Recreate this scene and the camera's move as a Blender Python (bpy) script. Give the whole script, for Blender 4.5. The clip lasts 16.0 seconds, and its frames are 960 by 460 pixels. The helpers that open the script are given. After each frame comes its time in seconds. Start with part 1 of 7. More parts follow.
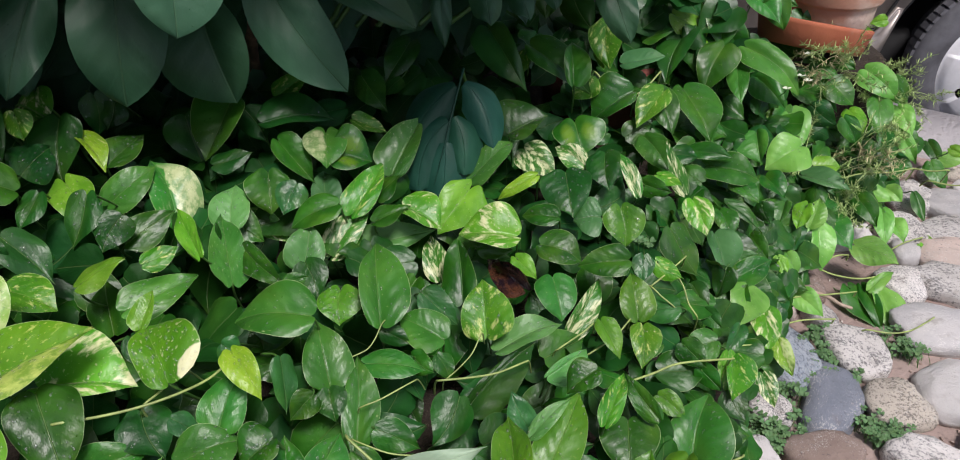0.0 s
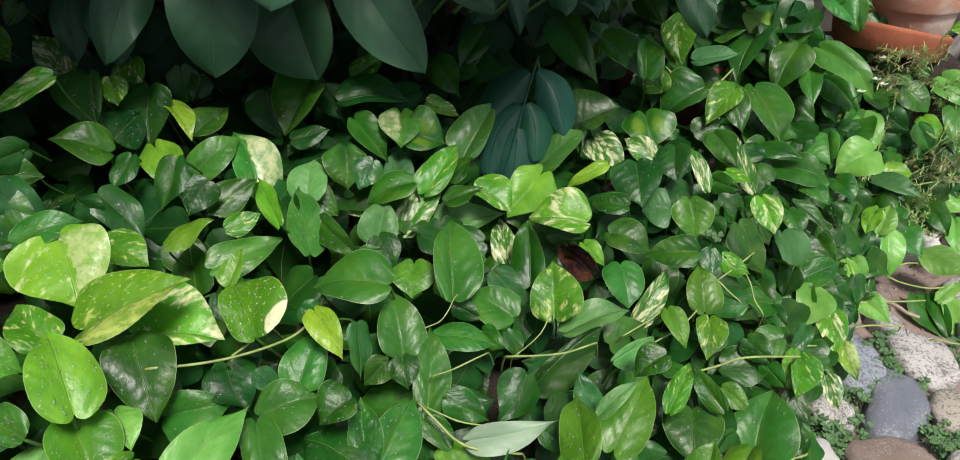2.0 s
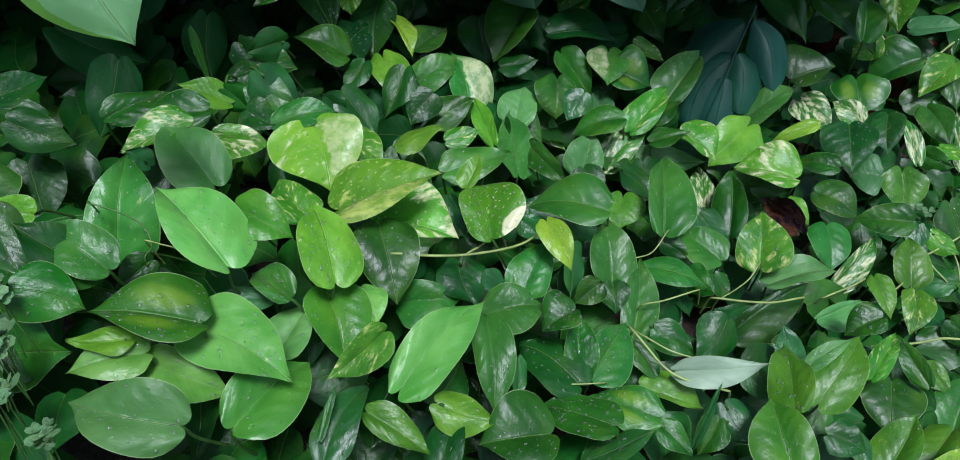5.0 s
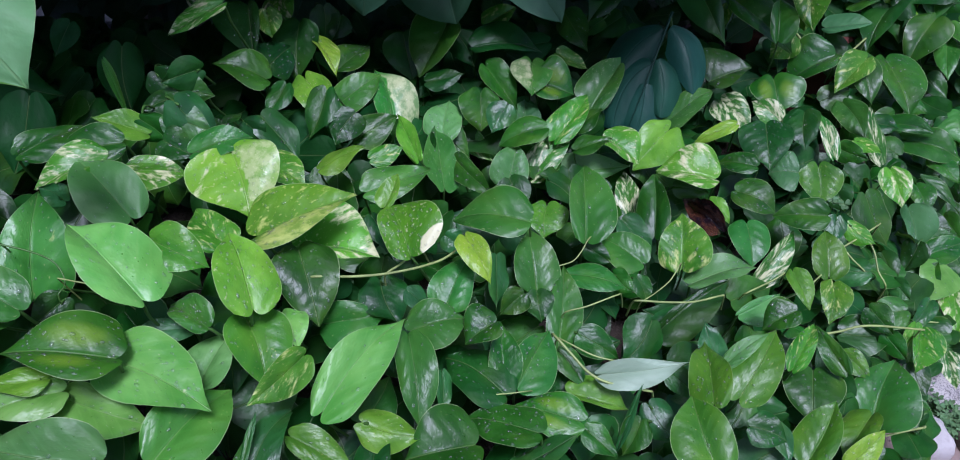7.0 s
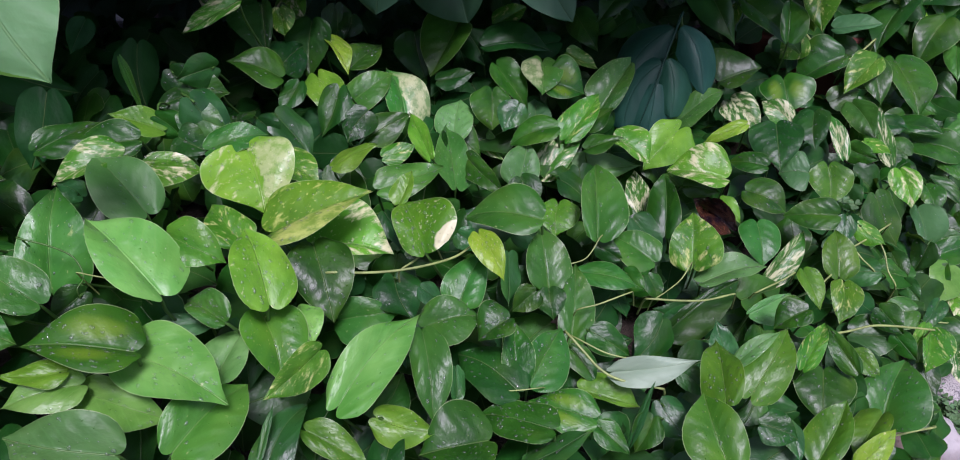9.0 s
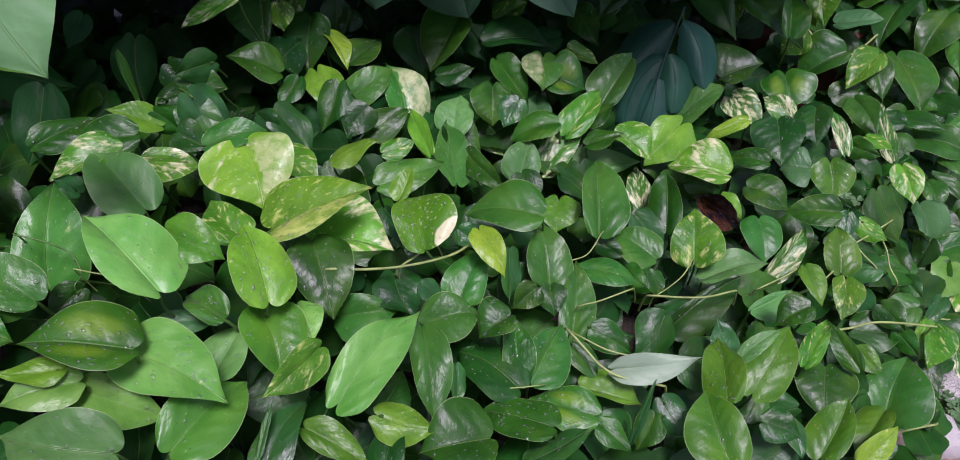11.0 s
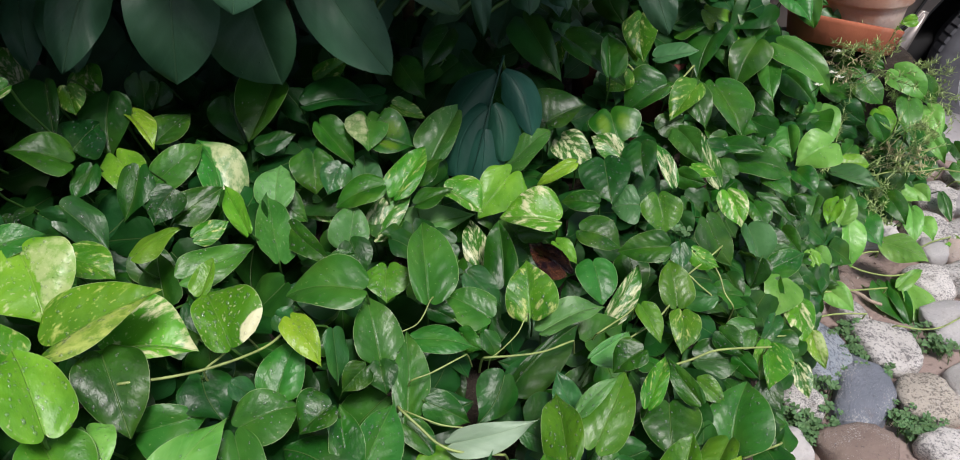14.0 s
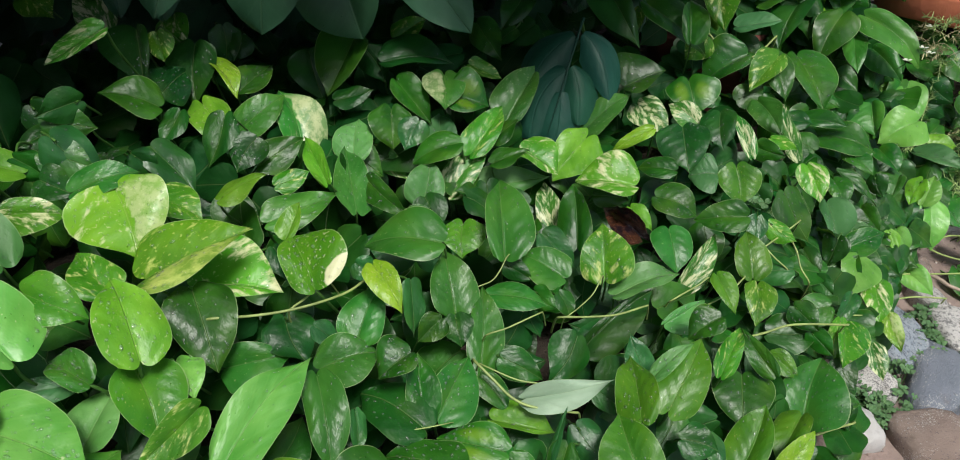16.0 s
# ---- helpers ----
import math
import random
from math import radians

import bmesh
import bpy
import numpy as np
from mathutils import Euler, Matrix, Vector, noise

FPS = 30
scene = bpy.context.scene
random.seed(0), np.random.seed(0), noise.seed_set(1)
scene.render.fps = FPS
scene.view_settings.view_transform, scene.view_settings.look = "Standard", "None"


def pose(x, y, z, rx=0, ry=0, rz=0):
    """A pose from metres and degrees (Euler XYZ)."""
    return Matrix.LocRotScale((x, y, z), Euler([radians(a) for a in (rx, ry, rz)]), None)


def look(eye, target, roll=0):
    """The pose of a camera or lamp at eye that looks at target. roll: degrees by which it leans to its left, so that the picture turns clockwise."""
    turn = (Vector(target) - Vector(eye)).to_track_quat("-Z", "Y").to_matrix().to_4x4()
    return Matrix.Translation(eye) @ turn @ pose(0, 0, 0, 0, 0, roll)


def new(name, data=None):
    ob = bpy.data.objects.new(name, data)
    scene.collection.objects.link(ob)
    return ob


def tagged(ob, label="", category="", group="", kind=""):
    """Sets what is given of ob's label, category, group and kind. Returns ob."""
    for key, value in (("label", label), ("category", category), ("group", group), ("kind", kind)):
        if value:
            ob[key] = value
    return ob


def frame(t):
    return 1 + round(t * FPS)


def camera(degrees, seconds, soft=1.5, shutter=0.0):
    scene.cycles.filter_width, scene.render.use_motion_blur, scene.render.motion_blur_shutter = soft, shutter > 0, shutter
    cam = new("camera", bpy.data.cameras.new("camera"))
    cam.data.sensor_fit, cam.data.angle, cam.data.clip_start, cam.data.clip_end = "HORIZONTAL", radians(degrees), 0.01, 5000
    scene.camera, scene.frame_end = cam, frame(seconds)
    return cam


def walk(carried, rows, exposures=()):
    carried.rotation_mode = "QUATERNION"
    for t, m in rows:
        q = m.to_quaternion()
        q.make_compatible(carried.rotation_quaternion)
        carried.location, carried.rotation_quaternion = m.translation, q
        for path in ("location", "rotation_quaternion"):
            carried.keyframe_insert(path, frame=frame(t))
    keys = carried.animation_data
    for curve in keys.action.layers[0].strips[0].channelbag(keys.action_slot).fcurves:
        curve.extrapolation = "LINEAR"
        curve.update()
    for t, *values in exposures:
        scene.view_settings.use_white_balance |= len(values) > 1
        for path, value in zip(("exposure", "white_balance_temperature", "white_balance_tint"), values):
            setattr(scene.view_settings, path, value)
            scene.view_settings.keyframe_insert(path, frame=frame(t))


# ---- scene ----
cam = camera(61.6, 16.0, soft=1.0, shutter=0.0)
PATH = [
    (0, (-0.0000, 0.0001, 1.0590), (-0.0000, 1.2419, 0.2177), -1.53),
    (0.5, (0.0215, 0.0174, 1.0534), (0.0945, 1.2683, 0.2288), -0.32),
    (1, (0.0180, 0.0098, 1.0586), (0.0682, 1.2680, 0.2433), -1.21),
    (1.5, (-0.0195, -0.0246, 1.0537), (-0.0711, 1.2359, 0.2422), -1.32),
    (2, (-0.0367, -0.0278, 1.0420), (-0.1186, 1.2161, 0.2077), -0.89),
    (2.5, (-0.0922, -0.0476, 1.0142), (-0.2336, 1.1661, 0.1442), 0.49),
    (3, (-0.1173, -0.0536, 1.0064), (-0.3013, 1.1429, 0.1206), 0.68),
    (3.5, (-0.1296, -0.0596, 1.0030), (-0.3650, 1.1256, 0.1142), -0.01),
    (4, (-0.1458, -0.0771, 1.0076), (-0.4161, 1.1100, 0.1313), 0.15),
    (4.2, (-0.1546, -0.0865, 1.0047), (-0.4457, 1.0972, 0.1306), 0.22),
    (6.3, (-0.1271, -0.0714, 1.0139), (-0.3397, 1.1138, 0.1194), 0.08),
    (6.5, (-0.1140, -0.0746, 1.0187), (-0.3130, 1.1168, 0.1294), -0.22),
    (7, (-0.1103, -0.0788, 1.0247), (-0.3208, 1.1211, 0.1496), -0.49),
    (7.5, (-0.1118, -0.0832, 1.0248), (-0.3138, 1.1240, 0.1577), -0.37),
    (8, (-0.1147, -0.0844, 1.0280), (-0.3317, 1.1176, 0.1573), -0.91),
    (8.5, (-0.1182, -0.0867, 1.0248), (-0.3337, 1.1144, 0.1525), -0.38),
    (9, (-0.1190, -0.0862, 1.0237), (-0.3370, 1.1139, 0.1506), -0.46),
    (11.5, (-0.1213, -0.0799, 1.0178), (-0.3358, 1.1152, 0.1370), -0.35),
    (12, (-0.1144, -0.0693, 1.0127), (-0.2956, 1.1267, 0.1256), 0.40),
    (12.5, (-0.0916, -0.0313, 1.0071), (-0.1793, 1.1660, 0.1078), 1.04),
    (13, (-0.0619, -0.0104, 1.0233), (-0.0669, 1.2246, 0.1719), 0.01),
    (13.5, (-0.0435, -0.0027, 1.0302), (-0.0216, 1.2393, 0.1893), -1.00),
    (14, (-0.0528, -0.0247, 1.0356), (-0.0611, 1.2251, 0.2061), -0.78),
    (14.5, (-0.0706, -0.0415, 1.0375), (-0.1400, 1.2112, 0.2152), -0.76),
    (15, (-0.0745, -0.0374, 1.0282), (-0.1528, 1.2038, 0.1897), -0.61),
    (15.5, (-0.0769, -0.0356, 1.0226), (-0.1668, 1.1976, 0.1734), -0.71),
    (16, (-0.0849, -0.0345, 1.0156), (-0.1871, 1.1864, 0.1503), -0.81),
]
walk(cam, [(t, look(eye, target, roll)) for t, eye, target, roll in PATH],
     exposures=[(0.0, 0.0, 6400, 17), (0.5, 0.1, 6400, 17), (1.0, -0.02, 6450, 14), (1.5, 0.16, 6600, 11), (2.5, -0.02, 6650, 11), (3.5, -0.1, 6450, 9), (4.2, -0.1, 6050, 9),
                (6.3, -0.1, 5200, 25), (9.0, -0.13, 5800, 37), (11.5, -0.13, 5950, 38), (12.5, -0.12, 6100, 36), (13.0, -0.16, 6400, 24), (14.0, -0.05, 6400, 15), (15.0, -0.06, 6550, 9), (16.0, -0.05, 6450, 7)])

# ---- daylight: an overcast sky, open towards the street ----
world = bpy.data.worlds.new("overcast_sky")
scene.world = world
world.use_nodes = True
wn = world.node_tree.nodes
sky = wn.new("ShaderNodeTexSky")
sky.sky_type, sky.sun_disc = "NISHITA", False
SUN_ELEVATION, SUN_TURN = radians(62), radians(150)
sky.sun_elevation, sky.sun_rotation = SUN_ELEVATION, SUN_TURN
sky.air_density, sky.dust_density, sky.ozone_density = 1.0, 3.0, 1.0
wn["Background"].inputs["Strength"].default_value = 0.095
world.node_tree.links.new(sky.outputs["Color"], wn["Background"].inputs["Color"])
sun = new("sun", bpy.data.lights.new("sun", "SUN"))
sun.data.energy, sun.data.angle, sun.data.color = 3.6, radians(14), (1.0, 0.97, 0.92)
sun.matrix_world = look((1.4, -2.4, 6.0), (0.0, 0.6, 0.3))


# ---- node helpers ----
class Nodes:
    """A material's node tree with short calls."""

    def __init__(self, name):
        self.mat = bpy.data.materials.new(name)
        self.mat.use_nodes = True
        self.tree = self.mat.node_tree
        self.shader = self.tree.nodes["Principled BSDF"]
        self.out = self.tree.nodes["Material Output"]

    def put(self, kind, **values):
        node = self.tree.nodes.new("ShaderNode" + kind)
        for key, value in values.items():
            node.inputs[key].default_value = value
        return node

    def link(self, a, b):
        self.tree.links.new(a, b)

    def math(self, op, a, b=None, c=None, clamp=False):
        node = self.tree.nodes.new("ShaderNodeMath")
        node.operation, node.use_clamp = op, clamp
        for n, v in enumerate((a, b, c)):
            if v is None:
                continue
            if isinstance(v, (int, float)):
                node.inputs[n].default_value = v
            else:
                self.link(v, node.inputs[n])
        return node.outputs[0]

    def step(self, value, low, high):
        node = self.tree.nodes.new("ShaderNodeMapRange")
        node.interpolation_type = "SMOOTHSTEP"
        self.link(value, node.inputs["Value"])
        node.inputs["From Min"].default_value, node.inputs["From Max"].default_value = low, high
        return node.outputs["Result"]

    def mix(self, fac, a, b, blend="MIX"):
        node = self.tree.nodes.new("ShaderNodeMix")
        node.data_type, node.blend_type = "RGBA", blend
        for socket, v in ((node.inputs[0], fac), (node.inputs[6], a), (node.inputs[7], b)):
            if isinstance(v, (int, float)):
                socket.default_value = v
            elif isinstance(v, tuple):
                socket.default_value = (*v, 1.0)
            else:
                self.link(v, socket)
        return node.outputs[2]

    def noise(self, scale, detail=3.0, vector=None, w=None, rough=0.55):
        node = self.tree.nodes.new("ShaderNodeTexNoise")
        if w is not None:
            node.noise_dimensions = "4D"
            self.link(w, node.inputs["W"])
        node.inputs["Scale"].default_value, node.inputs["Detail"].default_value = scale, detail
        node.inputs["Roughness"].default_value = rough
        if vector is not None:
            self.link(vector, node.inputs["Vector"])
        return node.outputs["Fac"]

    def bump(self, height, distance, strength=1.0, normal=None):
        node = self.tree.nodes.new("ShaderNodeBump")
        node.inputs["Distance"].default_value, node.inputs["Strength"].default_value = distance, strength
        self.link(height, node.inputs["Height"])
        if normal is not None:
            self.link(normal, node.inputs["Normal"])
        return node.outputs["Normal"]

    def coords(self, name="Object"):
        return self.tree.nodes.new("ShaderNodeTexCoord").outputs[name]

    def chance(self):
        """One random number for each object and each loose piece of a mesh."""
        a = self.tree.nodes.new("ShaderNodeObjectInfo").outputs["Random"]
        b = self.tree.nodes.new("ShaderNodeNewGeometry").outputs["Random Per Island"]
        return self.math("FRACT", self.math("ADD", a, b))

    def set(self, color=None, rough=None, metal=None, normal=None, **more):
        for name, v in (("Base Color", color), ("Roughness", rough), ("Metallic", metal), ("Normal", normal), *more.items()):
            if v is None:
                continue
            if isinstance(v, (int, float)):
                self.shader.inputs[name].default_value = v
            elif isinstance(v, tuple):
                self.shader.inputs[name].default_value = (*v, 1.0)
            else:
                self.link(v, self.shader.inputs[name])
        return self.mat


def leaf_material(name, deep, light, cream=(0.72, 0.72, 0.42), cover=0.0, fleck=0.0, rough=0.36, wet=0.5, edge=0.0, blotch=0.0, thin=0.16, coarse=3.4, ribs=0.2, spec=0.44, rim=0.5, glow_mix=0.2, band=0.0, half=0.0):
    """A waxy leaf: midrib, side veins, marbling that follows the veins, rain drops."""
    n = Nodes(name)
    uv = n.coords("UV")
    split = n.put("SeparateXYZ")
    n.link(uv, split.inputs[0])
    u, v = split.outputs[0], split.outputs[1]
    side = n.math("ABSOLUTE", n.math("SUBTRACT", u, 0.5))
    pick = n.chance()
    w = n.math("MULTIPLY", pick, 60.0)
    shade = n.noise(2.2, 2.0, uv, w)
    color = n.mix(n.step(shade, 0.3, 0.72), deep, light)
    value = n.math("ADD", n.math("MULTIPLY", n.math("FRACT", n.math("MULTIPLY", pick, 7.31)), 0.55), 0.72)
    tone = n.tree.nodes.new("ShaderNodeHueSaturation")
    n.link(color, tone.inputs["Color"])
    n.link(value, tone.inputs["Value"])
    n.link(n.math("ADD", n.math("MULTIPLY", n.math("FRACT", n.math("MULTIPLY", pick, 3.77)), 0.03), 0.487), tone.inputs["Hue"])
    color = tone.outputs["Color"]
    flush = n.step(n.noise(1.5, 1.0, uv, n.math("ADD", w, 9.0)), 0.48, 0.72)
    color = n.mix(n.math("MULTIPLY", flush, glow_mix), color, n.mix(0.45, light, (0.30, 0.42, 0.02)))
    # veins run forwards from the midrib
    along = n.math("SUBTRACT", v, n.math("MULTIPLY", side, 0.9))
    waves = n.math("SINE", n.math("ADD", n.math("MULTIPLY", along, 42.0), n.math("MULTIPLY", n.noise(4.0, 1.0, uv, w), 5.0)))
    vein = n.step(waves, 0.72, 1.0)
    color = n.mix(n.math("MULTIPLY", vein, 0.16), color, light)
    mottle = n.noise(6.5, 5.0, uv, w, 0.65)
    color = n.mix(n.math("MULTIPLY", n.step(mottle, 0.35, 0.68), 0.32), color, n.mix(0.35, deep, light))
    if cover > 0:
        flow = n.put("CombineXYZ")
        n.link(n.math("MULTIPLY", side, 1.8), flow.inputs[0])
        n.link(n.math("MULTIPLY", along, 1.7), flow.inputs[1])
        n.link(n.math("MULTIPLY", n.math("GREATER_THAN", u, 0.5), 3.0), flow.inputs[2])
        marble = n.noise(coarse, 5.0, flow.outputs[0], w, 0.66)
        patch = n.step(marble, 0.66 - cover, 0.79 - cover)
        color = n.mix(n.math("MULTIPLY", patch, 0.92), color, cream)
    if half:
        # one half beside the midrib is mostly cream
        inner = n.math("MULTIPLY", n.math("SUBTRACT", u, 0.5), math.copysign(1.0, half))
        ragged = n.math("ADD", inner, n.math("MULTIPLY", n.math("SUBTRACT", n.noise(7.0, 4.0, uv, w), 0.5), 0.34))
        ends = n.math("MULTIPLY", n.step(v, 0.04, 0.16), n.step(v, 0.92, 0.7))
        streak = n.math("ADD", n.math("MULTIPLY", n.step(n.noise(6.0, 5.0, uv, n.math("ADD", w, 3.0), 0.65), 0.40, 0.58), 0.7), 0.3)
        color = n.mix(n.math("MULTIPLY", streak, n.math("MULTIPLY", n.math("MULTIPLY", n.step(ragged, 0.015, 0.06), ends), abs(half))), color, cream)
    if fleck > 0:
        dots = n.noise(24.0, 2.0, uv, w)
        color = n.mix(n.math("MULTIPLY", n.step(dots, 0.72 - fleck, 0.78 - fleck), 0.45), color, cream)
    if blotch > 0:
        middle = n.math("ADD", n.math("POWER", n.math("MULTIPLY", n.math("SUBTRACT", v, 0.42), 2.4), 2.0), n.math("POWER", n.math("MULTIPLY", n.math("SUBTRACT", side, 0.2), 4.4), 2.0))
        color = n.mix(n.math("MULTIPLY", n.step(n.math("ADD", middle, n.math("MULTIPLY", shade, 0.8)), 1.0, 0.3), blotch), color, cream)
    if edge > 0:
        lobe = n.math("ADD", n.math("POWER", n.math("MULTIPLY", n.math("SUBTRACT", v, 0.05), 3.4), 2.0), n.math("POWER", n.math("MULTIPLY", n.math("SUBTRACT", u, 0.86), 2.6), 2.0))
        color = n.mix(n.math("MULTIPLY", n.step(n.math("ADD", lobe, n.math("MULTIPLY", n.noise(7.0, 2.0, uv), 0.25)), 0.48, 0.40), edge), color, cream)
    margin = n.tree.nodes.new("ShaderNodeUVMap")
    margin.uv_map = "Rim"
    parts = n.put("SeparateXYZ")
    n.link(margin.outputs[0], parts.inputs[0])
    color = n.mix(n.math("MULTIPLY", n.step(parts.outputs[0], 0.972, 1.0), rim), color, (0.50, 0.63, 0.30))
    if band > 0:
        wavy = n.math("ADD", parts.outputs[0], n.math("MULTIPLY", n.noise(16.0, 2.0, uv), 0.12))
        color = n.mix(n.math("MULTIPLY", n.math("MULTIPLY", n.step(wavy, 0.88, 0.91), n.math("GREATER_THAN", u, 0.5)), band), color, (0.10, 0.28, 0.02))
    rib = n.step(side, 0.016, 0.003)
    color = n.mix(n.math("MULTIPLY", rib, ribs), color, n.mix(0.5, light, (0.55, 0.65, 0.25)))
    # drops stand on some leaves more than on others
    cells = n.tree.nodes.new("ShaderNodeTexVoronoi")
    cells.voronoi_dimensions = "4D"
    n.link(uv, cells.inputs["Vector"])
    n.link(w, cells.inputs["W"])
    cells.inputs["Scale"].default_value = 21.0
    drop = n.step(cells.outputs["Distance"], 0.22, 0.10)
    few = n.math("GREATER_THAN", n.noise(9.0, 1.0, uv, w), 0.64 - 0.16 * wet)
    drop = n.math("MULTIPLY", drop, few)
    height = n.math("ADD", n.math("MULTIPLY", n.step(waves, -1.0, 1.0), 0.07), n.math("ADD", n.math("MULTIPLY", n.noise(3.0, 1.0, uv, w), 1.5), n.math("MULTIPLY", n.noise(12.0, 2.0, uv, w), 0.55)))
    height = n.math("SUBTRACT", height, n.math("MULTIPLY", rib, 0.8))
    normal = n.bump(height, 0.0018, 0.65)
    normal = n.bump(drop, 0.0006, 0.9, normal)
    gloss = n.math("SUBTRACT", n.math("ADD", n.math("MULTIPLY", n.noise(8.0, 3.0, uv, w), 0.25), rough - 0.1), n.math("MULTIPLY", drop, rough * 0.7))
    n.set(color, gloss, 0.0, normal)
    n.shader.inputs["Specular IOR Level"].default_value = spec
    glow = n.tree.nodes.new("ShaderNodeBsdfTranslucent")
    n.link(n.mix(0.5, color, (0.25, 0.5, 0.03), "MIX"), glow.inputs["Color"])
    both = n.tree.nodes.new("ShaderNodeMixShader")
    both.inputs[0].default_value = thin
    n.link(n.shader.outputs[0], both.inputs[1])
    n.link(glow.outputs[0], both.inputs[2])
    n.link(both.outputs[0], n.out.inputs["Surface"])
    return n.mat


LEAF = {
    "green": leaf_material("leaf_green", (0.010, 0.075, 0.005), (0.031, 0.150, 0.011), (0.30, 0.46, 0.12), fleck=0.045, wet=0.8),
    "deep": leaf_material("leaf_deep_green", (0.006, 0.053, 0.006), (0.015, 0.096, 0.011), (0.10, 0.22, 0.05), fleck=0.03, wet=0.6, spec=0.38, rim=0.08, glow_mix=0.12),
    "lime": leaf_material("leaf_lime", (0.073, 0.239, 0.010), (0.172, 0.397, 0.028), fleck=0.08, wet=1.0),
    "marbled": leaf_material("leaf_marbled", (0.033, 0.178, 0.008), (0.086, 0.292, 0.014), (0.55, 0.62, 0.20), cover=0.13, fleck=0.09, wet=0.8),
    "cream": leaf_material("leaf_cream", (0.019, 0.136, 0.010), (0.051, 0.221, 0.017), (0.70, 0.72, 0.42), cover=0.19, fleck=0.1, wet=0.3),
    "sheen": leaf_material("leaf_sheen", (0.013, 0.085, 0.014), (0.032, 0.153, 0.028), rough=0.35, wet=0.9, spec=0.5, rim=0.05),
    # leaf green darkened: shade of gaps and back leaves put into the colour
    "bottle": leaf_material("leaf_green_shade_copy", (0.006, 0.045, 0.007), (0.012, 0.078, 0.012), rough=0.45, wet=0.2, spec=0.14, rim=0.0, glow_mix=0.0),
    "pale": leaf_material("leaf_pale_underside", (0.30, 0.42, 0.28), (0.40, 0.52, 0.36), rough=0.5, wet=0.0, glow_mix=0.0),
    "patched": leaf_material("leaf_patched", (0.041, 0.207, 0.009), (0.108, 0.342, 0.016), (0.74, 0.74, 0.42), cover=0.155, fleck=0.11, wet=0.6, coarse=2.3),
    "mint": leaf_material("leaf_mint_underside", (0.16, 0.34, 0.13), (0.21, 0.43, 0.17), rough=0.5, wet=0.0, glow_mix=0.0, band=0.9, thin=0.5),
    "split": leaf_material("leaf_split", (0.010, 0.058, 0.036), (0.022, 0.094, 0.058), ribs=0.0, spec=0.25, rough=0.4, wet=0.1, thin=0.08, rim=0.0, glow_mix=0.0),
    "blotch": leaf_material("leaf_blotched", (0.014, 0.110, 0.006), (0.041, 0.190, 0.012), (0.20, 0.36, 0.02), blotch=0.6, wet=0.4),
    "edged": leaf_material("leaf_edged", (0.042, 0.200, 0.008), (0.095, 0.300, 0.012), edge=1.0, fleck=0.11, wet=0.6),
    "limecream": leaf_material("leaf_lime_flecked", (0.16, 0.36, 0.012), (0.32, 0.54, 0.03), (0.70, 0.72, 0.34), cover=0.06, fleck=0.12, wet=0.8),
    "limeleaf": leaf_material("leaf_light_green", (0.092, 0.295, 0.034), (0.215, 0.465, 0.095), fleck=0.04, wet=0.6),
    "olive": leaf_material("leaf_yellow_green", (0.042, 0.171, 0.010), (0.095, 0.271, 0.016), (0.6, 0.62, 0.2), cover=0.02, fleck=0.07, wet=0.9),
    "fresh": leaf_material("leaf_fresh_green", (0.022, 0.128, 0.012), (0.050, 0.213, 0.028), (0.5, 0.6, 0.25), fleck=0.06, wet=0.8),
    "halfcream": leaf_material("leaf_half_cream", (0.10, 0.30, 0.012), (0.22, 0.45, 0.03), (0.62, 0.68, 0.34), cover=0.12, fleck=0.1, wet=0.9, half=-0.62),
    "banner": leaf_material("leaf_half_light", (0.062, 0.235, 0.008), (0.135, 0.355, 0.014), (0.56, 0.64, 0.16), cover=0.12, fleck=0.12, wet=0.8, coarse=2.4, half=0.7),
    "dewcream": leaf_material("leaf_dewy_cream", (0.030, 0.171, 0.018), (0.068, 0.261, 0.036), (0.66, 0.70, 0.38), cover=0.05, fleck=0.08, rough=0.34, wet=1.0, half=0.8),
    "dew": leaf_material("leaf_dewy", (0.027, 0.144, 0.018), (0.063, 0.221, 0.036), (0.42, 0.55, 0.25), cover=0.03, fleck=0.10, rough=0.34, wet=1.0, spec=0.5),
    "dewgreen": leaf_material("leaf_dewy_green", (0.036, 0.209, 0.019), (0.093, 0.342, 0.043), (0.5, 0.6, 0.2), cover=0.04, fleck=0.06, rough=0.34, wet=1.0, spec=0.5),
    "grey": leaf_material("leaf_grey_green", (0.036, 0.135, 0.036), (0.072, 0.200, 0.066), rough=0.42, wet=0.3, rim=0.1, glow_mix=0.1),
    "mist": leaf_material("leaf_mist_green", (0.062, 0.215, 0.042), (0.125, 0.315, 0.085), (0.4, 0.5, 0.3), fleck=0.03, rough=0.42, wet=0.5, glow_mix=0.1),
    "dusk": leaf_material("leaf_dusk", (0.022, 0.080, 0.038), (0.046, 0.128, 0.064), rough=0.46, wet=0.1, thin=0.08, ribs=0.05, spec=0.36, rim=0.0, glow_mix=0.0),
}


